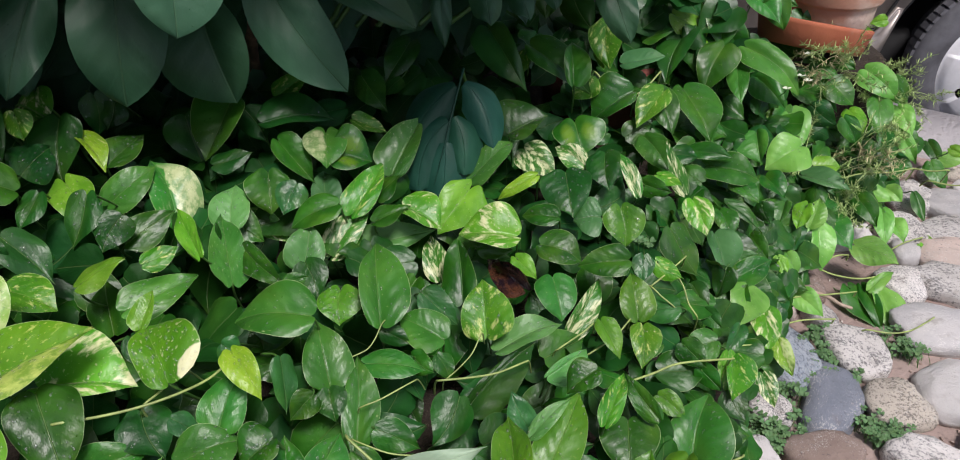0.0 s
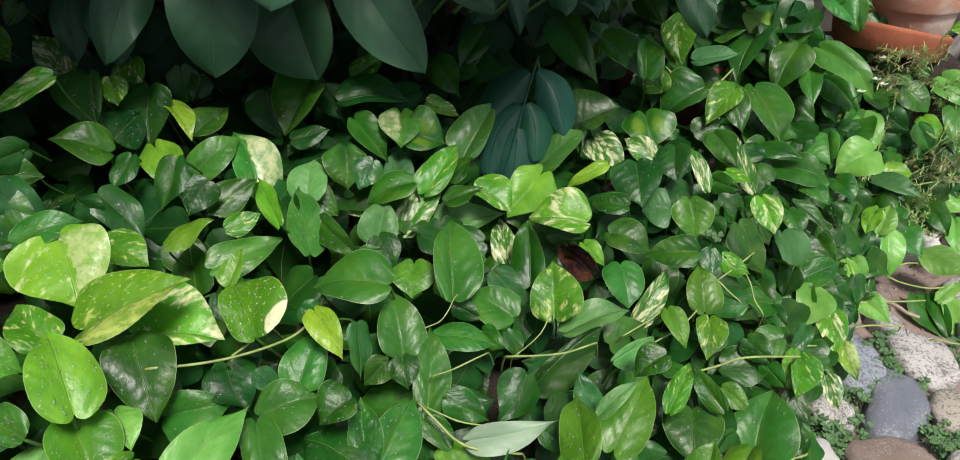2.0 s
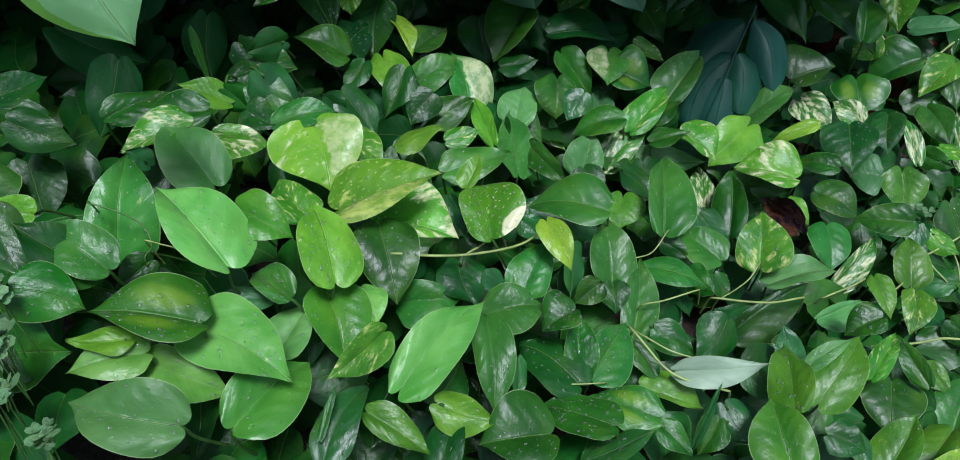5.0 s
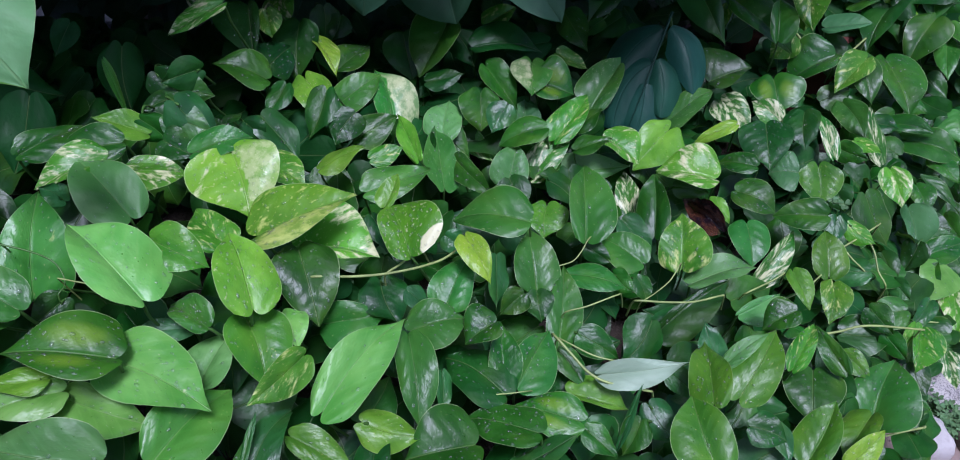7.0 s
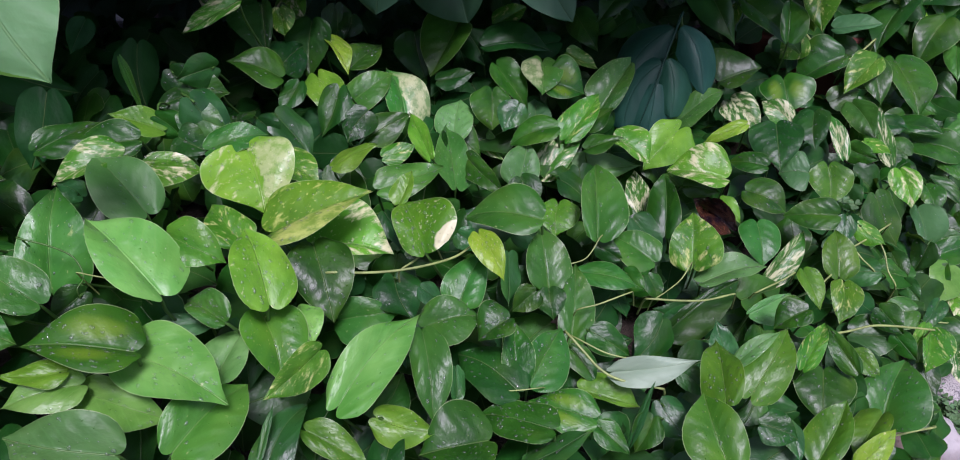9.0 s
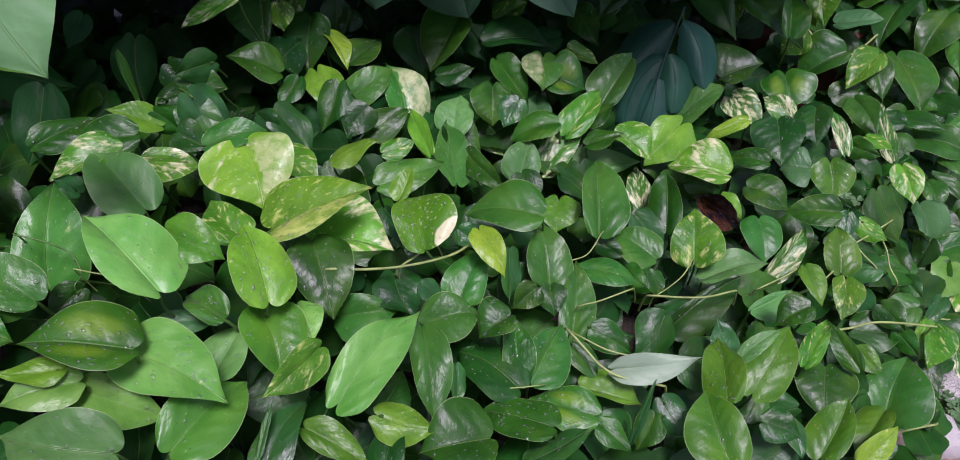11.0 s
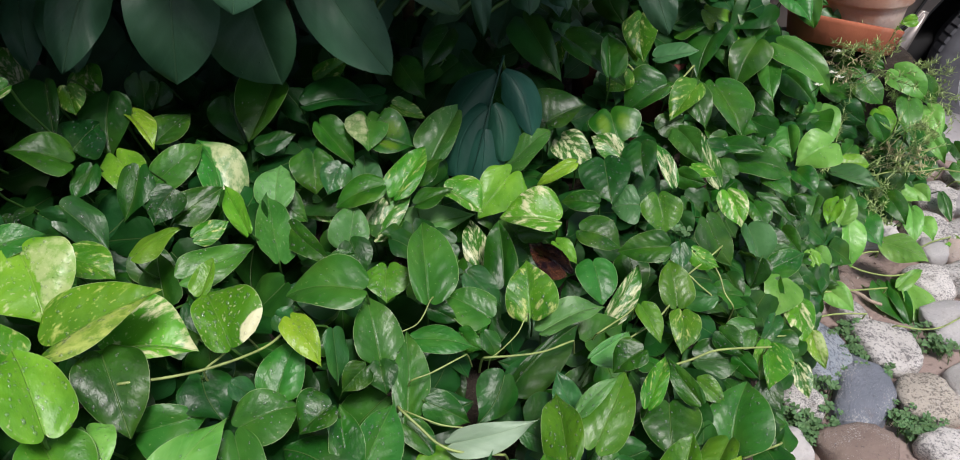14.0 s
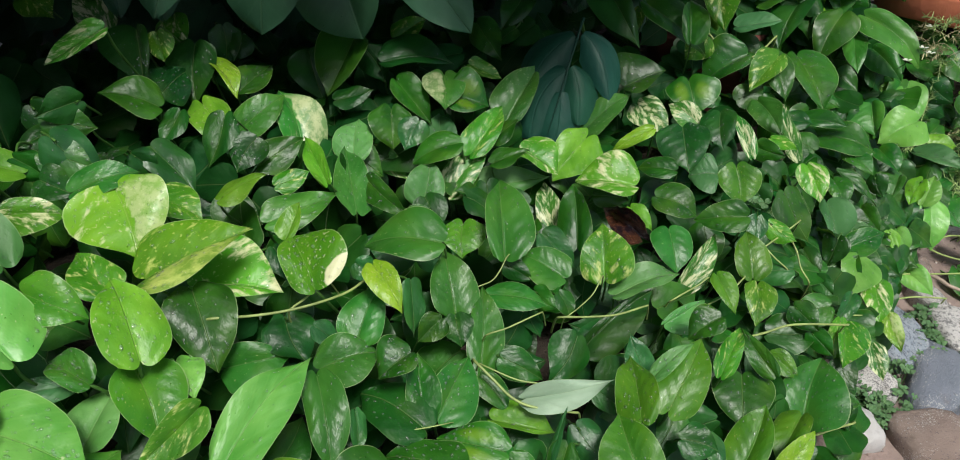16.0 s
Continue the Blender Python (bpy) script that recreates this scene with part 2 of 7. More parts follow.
def stone_material(name, a, b, speck, amount, rough=0.75):
    n = Nodes(name)
    place = n.coords("Object")
    pick = n.chance()
    w = n.math("MULTIPLY", pick, 40.0)
    color = n.mix(n.step(n.noise(2.5, 4.0, place, w), 0.3, 0.7), a, b)
    grain = n.noise(26.0, 6.0, place, w, 0.75)
    dense = n.math("MULTIPLY", n.math("SUBTRACT", n.noise(3.2, 3.0, place, w), 0.5), 0.28)
    color = n.mix(n.math("MULTIPLY", n.step(n.math("ADD", grain, dense), 0.60 - amount, 0.66 - amount), 0.85), color, speck)
    pale = n.math("ADD", n.noise(42.0, 5.0, place, w, 0.75), n.math("MULTIPLY", n.math("SUBTRACT", n.noise(2.1, 3.0, place, n.math("ADD", w, 5.0)), 0.5), 0.5))
    color = n.mix(n.math("MULTIPLY", n.step(pale, 0.57, 0.64), 0.65), color, (0.66, 0.64, 0.61))
    tone = n.tree.nodes.new("ShaderNodeHueSaturation")
    n.link(color, tone.inputs["Color"])
    n.link(n.math("ADD", n.math("MULTIPLY", pick, 0.35), 0.9), tone.inputs["Value"])
    dirt = n.noise(4.0, 5.0, place, w)
    color = n.mix(n.math("MULTIPLY", n.step(dirt, 0.56, 0.75), 0.45), tone.outputs["Color"], (0.16, 0.12, 0.09))
    return n.set(color, rough, 0.0, n.bump(n.math("ADD", grain, n.noise(6.0, 5.0, place, w)), 0.03, 0.5))


STONE = {
    "granite": stone_material("granite_speckled", (0.68, 0.65, 0.62), (0.56, 0.53, 0.50), (0.13, 0.125, 0.125), 0.10),
    "grey": stone_material("stone_grey", (0.42, 0.41, 0.41), (0.52, 0.50, 0.49), (0.25, 0.24, 0.24), 0.0),
    "slate": stone_material("stone_slate", (0.18, 0.20, 0.24), (0.24, 0.26, 0.31), (0.10, 0.11, 0.13), 0.0, 0.55),
    "blue": stone_material("stone_blue_granite", (0.32, 0.37, 0.43), (0.42, 0.46, 0.51), (0.11, 0.13, 0.165), 0.08),
    "ochre": stone_material("stone_ochre", (0.62, 0.56, 0.47), (0.54, 0.48, 0.41), (0.16, 0.14, 0.12), 0.09),
    "pink": stone_material("stone_pink", (0.60, 0.48, 0.42), (0.52, 0.43, 0.38), (0.12, 0.10, 0.10), 0.03),
    "rust": stone_material("stone_rust", (0.26, 0.19, 0.16), (0.32, 0.24, 0.20), (0.12, 0.10, 0.10), 0.02),
    "pale": stone_material("stone_pale", (0.66, 0.63, 0.61), (0.58, 0.56, 0.54), (0.30, 0.28, 0.27), -0.03),
}


def earth_material(name, a, b, c, scale, rough=0.95, depth=0.012):
    n = Nodes(name)
    place = n.coords("Object")
    color = n.mix(n.step(n.noise(scale, 5.0, place), 0.35, 0.68), a, b)
    color = n.mix(n.step(n.noise(scale * 9.0, 4.0, place), 0.58, 0.7), color, c)
    fine = n.math("ADD", n.noise(scale * 22.0, 4.0, place), n.noise(scale * 3.0, 4.0, place))
    return n.set(color, rough, 0.0, n.bump(fine, depth, 0.7))


SOIL = earth_material("dark_soil", (0.030, 0.022, 0.016), (0.05, 0.036, 0.024), (0.09, 0.07, 0.045), 6.0)
MORTAR = earth_material("brown_earth_joint", (0.27, 0.20, 0.175), (0.34, 0.265, 0.235), (0.18, 0.135, 0.115), 5.0, depth=0.006)
CONCRETE = earth_material("worn_concrete", (0.60, 0.575, 0.58), (0.68, 0.65, 0.66), (0.50, 0.47, 0.47), 4.0, 0.85, 0.004)
ROAD = earth_material("asphalt", (0.045, 0.045, 0.047), (0.06, 0.06, 0.06), (0.10, 0.10, 0.10), 2.0, 0.9, 0.006)


def clay_material(name, a, b, bloom, amount):
    n = Nodes(name)
    place = n.coords("Object")
    color = n.mix(n.step(n.noise(7.0, 4.0, place), 0.35, 0.7), a, b)
    color = n.mix(n.math("MULTIPLY", n.step(n.noise(5.0, 6.0, place), 0.62 - amount, 0.78 - amount), 0.85), color, bloom)
    color = n.mix(n.math("MULTIPLY", n.step(n.noise(20.0, 4.0, place), 0.6, 0.75), 0.4), color, (0.18, 0.12, 0.09))
    return n.set(color, 0.85, 0.0, n.bump(n.noise(45.0, 4.0, place), 0.004, 0.5))


CLAY = clay_material("terracotta", (0.42, 0.13, 0.065), (0.36, 0.10, 0.05), (0.50, 0.30, 0.22), 0.0)
# terracotta darkened: the shadow among the leaves is put into its colour
CLAY_SHADED = clay_material("terracotta_shade_painted", (0.13, 0.035, 0.025), (0.10, 0.03, 0.02), (0.16, 0.07, 0.05), 0.0)
CLAY_OLD = clay_material("terracotta_lime_bloom", (0.48, 0.25, 0.17), (0.52, 0.32, 0.24), (0.62, 0.52, 0.45), 0.16)


def plain_material(name, color, rough, metal=0.0, grain=0.12, scale=30.0, depth=0.001, coat=0.0):
    n = Nodes(name)
    place = n.coords("Object")
    spots = n.noise(scale, 4.0, place)
    dark = tuple(c * (1.0 - 2.0 * grain) for c in color)
    tint = n.mix(n.step(spots, 0.3, 0.7), dark, color)
    n.set(tint, n.math("ADD", n.math("MULTIPLY", spots, 0.15), rough - 0.07), metal, n.bump(spots, depth, 0.4))
    n.shader.inputs["Coat Weight"].default_value = coat
    return n.mat


PAINT = plain_material("taupe_car_paint", (0.30, 0.265, 0.24), 0.35, 0.5, 0.05, 60.0, 0.0002, 0.6)
RUBBER = plain_material("tyre_rubber", (0.13, 0.13, 0.145), 0.8, 0.0, 0.25, 14.0, 0.002)
BLACK = plain_material("black_plastic", (0.012, 0.012, 0.013), 0.6)
SILVER = plain_material("silver_wheel_cover", (0.84, 0.84, 0.86), 0.38, 0.0, 0.05, 40.0, 0.0003, 0.3)
GLASS = plain_material("dark_window_glass", (0.02, 0.025, 0.025), 0.08, 0.0, 0.05)
LAMP_RED = plain_material("red_lamp_lens", (0.35, 0.02, 0.02), 0.2)
STALK = plain_material("pale_green_stalk", (0.36, 0.46, 0.14), 0.45, 0.0, 0.2, 60.0)
STALK_GREEN = plain_material("green_stalk", (0.07, 0.18, 0.03), 0.45, 0.0, 0.2, 60.0)
WOODY = plain_material("dry_brown_stalk", (0.20, 0.13, 0.07), 0.8, 0.0, 0.3, 60.0)
TWIG = plain_material("bleached_twig", (0.46, 0.36, 0.27), 0.8, 0.0, 0.2, 60.0)
def dead_material():
    n = Nodes("wet_dead_leaf")
    uv = n.coords("UV")
    color = n.mix(n.step(n.noise(2.6, 3.0, uv), 0.42, 0.58), (0.075, 0.030, 0.016), (0.014, 0.008, 0.012))
    color = n.mix(n.math("MULTIPLY", n.step(n.noise(14.0, 4.0, uv), 0.55, 0.7), 0.5), color, (0.06, 0.02, 0.012))
    return n.set(color, 0.22, 0.0, n.bump(n.noise(9.0, 4.0, uv), 0.004, 0.8))


DEAD = dead_material()
NEEDLE = plain_material("fern_needle", (0.46, 0.62, 0.22), 0.6, 0.0, 0.3, 40.0)
STRAW = plain_material("dry_fern_needle", (0.68, 0.62, 0.34), 0.7, 0.0, 0.3, 40.0)
CLOVER = leaf_material("clover_leaf", (0.085, 0.185, 0.070), (0.145, 0.275, 0.115), rough=0.5, wet=0.2)
PETAL = plain_material("small_pale_flower", (0.75, 0.78, 0.62), 0.6)

water = Nodes("rain_water")
clear = water.tree.nodes.new("ShaderNodeBsdfTransparent")
shine = water.tree.nodes.new("ShaderNodeBsdfGlossy")
shine.inputs["Roughness"].default_value = 0.12
edge_gloss = water.tree.nodes.new("ShaderNodeFresnel")
edge_gloss.inputs["IOR"].default_value = 1.38
film = water.tree.nodes.new("ShaderNodeMixShader")
water.link(edge_gloss.outputs[0], film.inputs[0])
water.link(clear.outputs[0], film.inputs[1])
water.link(shine.outputs[0], film.inputs[2])
# white diffuse stands in for gathered skylight, so drops read paler than the leaf
glint_white = water.tree.nodes.new("ShaderNodeBsdfDiffuse")
glint_white.inputs["Color"].default_value = (0.9, 0.95, 0.9, 1.0)
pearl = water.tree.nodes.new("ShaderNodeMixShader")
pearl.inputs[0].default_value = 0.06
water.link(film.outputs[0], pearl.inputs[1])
water.link(glint_white.outputs[0], pearl.inputs[2])
water.link(pearl.outputs[0], water.out.inputs["Surface"])
WATER = water.mat


# ---- mesh helpers ----
def mesh_of(name, verts, faces, materials, smooth=True, uvs=None, indices=None, rims=None):
    me = bpy.data.meshes.new(name)
    me.from_pydata([tuple(v) for v in verts], [], [tuple(f) for f in faces])
    for m in materials:
        me.materials.append(m)
    if uvs is not None:
        layer = me.uv_layers.new(name="UVMap")
        order = np.empty(len(me.loops), dtype=np.int32)
        me.loops.foreach_get("vertex_index", order)
        layer.data.foreach_set("uv", np.asarray(uvs, dtype=np.float32)[order].ravel())
    if rims is not None:
        layer = me.uv_layers.new(name="Rim")
        layer.data.foreach_set("uv", np.asarray(rims, dtype=np.float32)[order].ravel())
    if indices is not None:
        me.polygons.foreach_set("material_index", indices)
    me.polygons.foreach_set("use_smooth", [smooth] * len(me.polygons))
    me.update()
    return me


def part(name, bm, material, parent=None, label="", smooth=True):
    """Links a bmesh as one mesh object under a thing or a part."""
    me = bpy.data.meshes.new(name)
    bm.to_mesh(me)
    bm.free()
    me.materials.append(material)
    me.polygons.foreach_set("use_smooth", [smooth] * len(me.polygons))
    ob = new(name, me)
    if parent is not None:
        ob.parent = parent
    return tagged(ob, label)


def block(x0, y0, z0, x1, y1, z1, bevel=0.0):
    bm = bmesh.new()
    bmesh.ops.create_cube(bm, size=1.0, matrix=Matrix.Translation(((x0 + x1) / 2, (y0 + y1) / 2, (z0 + z1) / 2)) @ Matrix.Diagonal((x1 - x0, y1 - y0, z1 - z0, 1)))
    if bevel:
        bmesh.ops.bevel(bm, geom=bm.edges[:], offset=bevel, segments=2, affect="EDGES")
    return bm


def lathe(profile, steps=48, closed=False):
    """A body of revolution round z from (radius, height) rows."""
    bm = bmesh.new()
    rings = [[bm.verts.new((r * math.cos(2 * math.pi * k / steps), r * math.sin(2 * math.pi * k / steps), z)) for k in range(steps)] for r, z in profile]
    pairs = list(zip(rings, rings[1:])) + ([(rings[-1], rings[0])] if closed else [])
    for a, b in pairs:
        for k in range(steps):
            bm.faces.new((a[k], a[(k + 1) % steps], b[(k + 1) % steps], b[k]))
    if not closed:
        for ring, flip in ((rings[0], True), (rings[-1], False)):
            bm.faces.new(ring[::-1] if flip else ring)
    return bm


def tube(points, radius, sides=7, taper=1.0):
    """Vertices and faces of a round stalk along smooth points."""
    p = [Vector(q) for q in points]
    fine = []
    for i in range(len(p) - 1):
        a, b, c, d = p[max(i - 1, 0)], p[i], p[i + 1], p[min(i + 2, len(p) - 1)]
        for k in range(5):
            t = k / 5
            fine.append(0.5 * ((2 * b) + (c - a) * t + (2 * a - 5 * b + 4 * c - d) * t * t + (3 * b - a - 3 * c + d) * t**3))
    fine.append(p[-1])
    verts, faces = [], []
    for i, q in enumerate(fine):
        way = (fine[min(i + 1, len(fine) - 1)] - fine[max(i - 1, 0)]).normalized()
        across = way.cross(Vector((0.31, 0.17, 0.93))).normalized()
        other = way.cross(across)
        r = radius * (1 + (taper - 1) * i / (len(fine) - 1))
        for k in range(sides):
            a = 2 * math.pi * k / sides
            verts.append(q + r * (math.cos(a) * across + math.sin(a) * other))
        if i:
            for k in range(sides):
                faces.append(((i - 1) * sides + k, (i - 1) * sides + (k + 1) % sides, i * sides + (k + 1) % sides, i * sides + k))
    return verts, faces


def joined(shapes):
    """Many (verts, faces) as one."""
    verts, faces = [], []
    for v, f in shapes:
        n = len(verts)
        verts.extend(v)
        faces.extend(tuple(i + n for i in face) for face in f)
    return verts, faces


# ---- the lie of the bed ----
def bed_height(x, y):
    """Height of the leaf canopy over the bed."""
    x, y = min(max(x, -1.0), 0.95), min(max(y, 0.2), 1.65)
    h = 0.239 - 0.786 * x + 0.209 * y - 0.328 * x * x + 0.283 * x * y - 0.011 * y * y - 0.131 * x**3 + 0.004 * x * x * y + 0.128 * x * y * y - 0.003 * y**3
    return max(h, 0.03)


def bed_edge(y):
    """Where the plants give way to the cobbles."""
    return float(np.interp(y, [0.2, 0.6, 0.85, 1.0, 1.15, 1.35, 1.6, 1.85], [0.28, 0.36, 0.43, 0.49, 0.56, 0.72, 0.97, 1.12]))


def kerb_line(x):
    return 1.855 - 0.71 * (x - 1.158)


# ---- ground, terrace, kerb ----
def sheet(name, x0, x1, y0, y1, steps, height, material, label, category):
    xs, ys = np.linspace(x0, x1, steps), np.linspace(y0, y1, steps)
    verts = [(x, y, height(x, y)) for y in ys for x in xs]
    faces = [(j * steps + i, j * steps + i + 1, (j + 1) * steps + i + 1, (j + 1) * steps + i) for j in range(steps - 1) for i in range(steps - 1)]
    return tagged(new(name, mesh_of(name, verts, faces, [material])), label, category, kind="structure")


sheet("ground", -400, 400, -400, 400, 41, lambda x, y: -0.218, ROAD, "dark grey asphalt street surface below the kerb", "road")

bm = bmesh.new()
outline = [(-5.0, -4.0), (3.6, -4.0), (3.6, kerb_line(3.6)), (1.158, kerb_line(1.158)), (0.75, kerb_line(0.75)), (-0.2, 2.1), (-5.0, 2.1)]
low = [bm.verts.new((x, y, -0.265)) for x, y in outline]
top = [bm.verts.new((x, y, 0.0)) for x, y in outline]
bm.faces.new(low[::-1])
bm.faces.new(top)
for k in range(len(outline)):
    bm.faces.new((low[k], low[(k + 1) % len(outline)], top[(k + 1) % len(outline)], top[k]))
pavement = tagged(part("pavement", bm, MORTAR, smooth=False), "brown earth terrace set with river cobbles", "pavement", kind="structure")

bm = bmesh.new()
a, b = Vector((0.8, kerb_line(0.8) + 0.004, 0)), Vector((3.6, kerb_line(3.6) + 0.004, 0))
back = Vector((0.58, 0.81, 0)) * 0.27
ring = [a, b, b + back, a + back]
low, top = [bm.verts.new((*v.xy, -0.268)) for v in ring], [bm.verts.new((*v.xy, 0.022)) for v in ring]
bm.faces.new(top)
for k in range(4):
    bm.faces.new((low[k], low[(k + 1) % 4], top[(k + 1) % 4], top[k]))
bmesh.ops.bevel(bm, geom=[e for e in bm.edges if all(v.co.z > 0 for v in e.verts)], offset=0.005, segments=2, affect="EDGES")
tagged(part("kerb", bm, CONCRETE), "pale worn concrete kerb slab beside the street", "kerb", kind="structure")


def soil_height(x, y):
    inside = min(1.0, max(0.0, (bed_edge(y) - x) / 0.25))
    return -0.02 + inside * max(0.03, 0.55 * bed_height(x, y) - 0.03)


sheet("soil_bed", -2.2, 1.2, 0.0, 2.05, 60, lambda x, y: soil_height(x, y) + 0.012 * noise.noise((x * 9, y * 9, 0)), SOIL, "dark moist soil heaped in the planting bed", "soil")


# ---- leaves ----
HALF = ([0.0, 0.05, 0.12, 0.2, 0.3, 0.42, 0.55, 0.68, 0.8, 0.9, 0.96, 1.0], [0.60, 0.78, 0.91, 0.98, 1.0, 0.96, 0.85, 0.66, 0.41, 0.165, 0.055, 0.0])

OPEN = [0.60, 0.80, 0.93, 0.985, 1.0, 0.965, 0.87, 0.71, 0.465, 0.20, 0.08, 0.0]
OVAL = [0.36, 0.58, 0.76, 0.88, 0.97, 1.0, 0.97, 0.88, 0.70, 0.44, 0.20, 0.0]


def leaf_shape(rows, cols, fold, droop, side_droop, wave, twist, skew, phase, lobes=0.15, outline=HALF[1]):
    """A heart-shaped blade, one unit long and wide, base at the origin, tip along y."""
    verts, uvs, faces, rims = [], [], [], []
    for i in range(rows):
        s = (i / (rows - 1)) ** 1.15
        half = float(np.interp(s, HALF[0], outline)) * 0.5
        for j in range(cols):
            u = 2 * j / (cols - 1) - 1
            x = u * half
            y = s - lobes * (1 - s) ** 3 * math.sin(math.pi * min(1.0, abs(u) ** 0.75)) * (1.0 + 0.25 * math.copysign(1, u) * skew)
            z = fold * abs(x) + 0.02 * (1 - math.exp(-abs(x) / 0.05)) * (1 - s) - side_droop * x * x * 2 - droop * (s - 0.15) ** 2 - 1.6 * droop * max(0.0, s - 0.7) ** 2 + wave * math.sin(9 * s + phase + (1.6 if u > 0 else 0)) * u * u * 0.1
            z += 0.07 * math.sin(2.6 * s + phase) + 0.012 * math.sin(7 * s + 5 * u + phase) + twist * x * (s - 0.4)
            x += skew * 0.12 * math.sin(math.pi * s) - 0.05 * skew * s
            verts.append((x, y, z))
            uvs.append((0.5 + u * half, s))
            rims.append((abs(u), s))
    for i in range(rows - 1):
        for j in range(cols - 1):
            q = [i * cols + j, i * cols + j + 1, (i + 1) * cols + j + 1, (i + 1) * cols + j]
            faces.append(q[:3] if i == rows - 2 else q)
            if i == rows - 2:
                faces[-1] = [q[0], q[1], q[2]]
    return verts, faces, uvs, rims


dice = random.Random(4)
SHAPES = []
for k in range(14):
    SHAPES.append(dict(fold=dice.uniform(0.08, 0.42), droop=dice.uniform(0.0, 0.2), side_droop=dice.uniform(0.12, 0.5), wave=dice.uniform(0.3, 1.0),
                       twist=dice.uniform(-0.35, 0.35), skew=dice.uniform(-0.8, 0.8), phase=dice.uniform(0, 6), lobes=dice.uniform(0.03, 0.10)))
BROAD = len(SHAPES)
SHAPES.append(dict(fold=0.10, droop=0.22, side_droop=0.3, wave=0.9, twist=0.1, skew=0.3, phase=1.0, lobes=0.06, outline=OVAL))
SHAPES.append(dict(fold=0.06, droop=0.30, side_droop=0.4, wave=1.2, twist=-0.15, skew=-0.4, phase=3.4, lobes=0.05, outline=OVAL))
BLADES = {}
ROWS, COLS = 19, 17
GRID = [leaf_shape(ROWS, COLS, **s) for s in SHAPES]


def blade(shape, tone):
    """The shared mesh of one shape in one colouring."""
    if (shape, tone) not in BLADES:
        v, f, uv, rim = GRID[shape]
        BLADES[shape, tone] = mesh_of("leaf", v, f, [LEAF[tone]], uvs=uv, rims=rim)
    return BLADES[shape, tone]


def plant_base(name, place, label, category, group=""):
    ob = new(name)
    ob.location = place
    return tagged(ob, label, category, group)


GROUP = "pothos plants in the bed"
pothos = {
    "corner": plant_base("pothos", (-0.60, 0.45, 0.30), "golden pothos with large lime and cream-marbled wet leaves", "plant", GROUP),
    "back": plant_base("pothos", (-0.10, 1.20, 0.20), "shaded golden pothos with dark green leaves behind the bed", "plant", GROUP),
    "middle": plant_base("pothos", (-0.20, 0.70, 0.25), "dense golden pothos with glossy green and cream-marbled leaves", "plant", GROUP),
    "side": plant_base("pothos", (0.10, 0.75, 0.15), "golden pothos with glossy heart-shaped green leaves spreading over soil", "plant", GROUP),
    "edge": plant_base("pothos", (0.50, 1.20, 0.02), "trailing golden pothos with small leaves running over cobbles", "plant", GROUP),
}
turn_dice = random.Random(11)
petioles = {name: [] for name in pothos}


rain = random.Random(71)
beads = {name: [] for name in pothos}


def wet_leaf(key, v, rows, cols, m, width, most=1.0):
    """Rain drops that stand on one blade."""
    for k in range(int(most * width * rain.choice((240, 600, 1000, 1500)))):
        i, j = rain.randrange(1, rows - 4), rain.randrange(1, cols - 2)
        a, b, c = (m @ Vector(v[q]) for q in (i * cols + j, i * cols + j + 1, (i + 1) * cols + j))
        s, t = rain.random(), rain.random()
        side, ahead = (b - a), (c - a)
        spot = a + s * side + t * ahead
        up = side.cross(ahead).normalized()
        side = side.normalized()
        ahead = up.cross(side)
        r = 0.0005 + 0.0013 * rain.random() ** 2.5
        rx, ry = r * rain.uniform(0.6, 1.2), r * rain.uniform(0.7, 1.7)
        dome = [spot + up * r * 0.5]
        for ring, lift in ((0.55, 0.4), (0.92, 0.17), (1.0, -0.1)):
            for q in range(8):
                dome.append(spot + side * rx * ring * math.cos(q * 0.785) + ahead * ry * ring * math.sin(q * 0.785) + up * r * lift)
        faces = [(0, 1 + q, 1 + (q + 1) % 8) for q in range(8)]
        for ring in (1, 9):
            faces += [(ring + q, ring + 8 + q, ring + 8 + (q + 1) % 8, ring + (q + 1) % 8) for q in range(8)]
        beads[key].append((dome, faces))


def leaf(plant, tone, base, length, width, turn):
    shape = turn_dice.randrange(BROAD)
    ob = new("leaf", blade(shape, tone))
    ob.parent = plant
    ob.matrix_parent_inverse = Matrix.Translation(-plant.location)
    rx, ry, rz = turn
    ob.matrix_basis = pose(*base, rx, ry, rz) @ Matrix.Diagonal((width * 1.10, length, min(1.15 * width, 0.5 * (width + length)), 1))
    key = next(n for n in pothos if pothos[n] == plant)
    if width > 0.036 and tone not in ("mint", "bottle", "pale"):
        wet_leaf(key, GRID[shape][0], ROWS, COLS, ob.matrix_basis, width)
    # a stalk that bends from the leaf's base down into the mass
    p, m = Vector(base), ob.matrix_basis.to_3x3()
    y, z = m.col[1].normalized(), m.col[2].normalized()
    if tone in ("mint", "bottle") or width < 0.02:
        return ob
    down = max(0.02, 0.5 * p.z)
    petioles[key].append(tube([p + y * 0.006, p - y * 0.05 * length - z * 0.010, p - y * 0.08 * length - z * 0.035, p - y * 0.08 * length - z * 0.045 - Vector((0, -0.05, min(0.05, 0.4 * down)))], 0.0014, 5))
    return ob


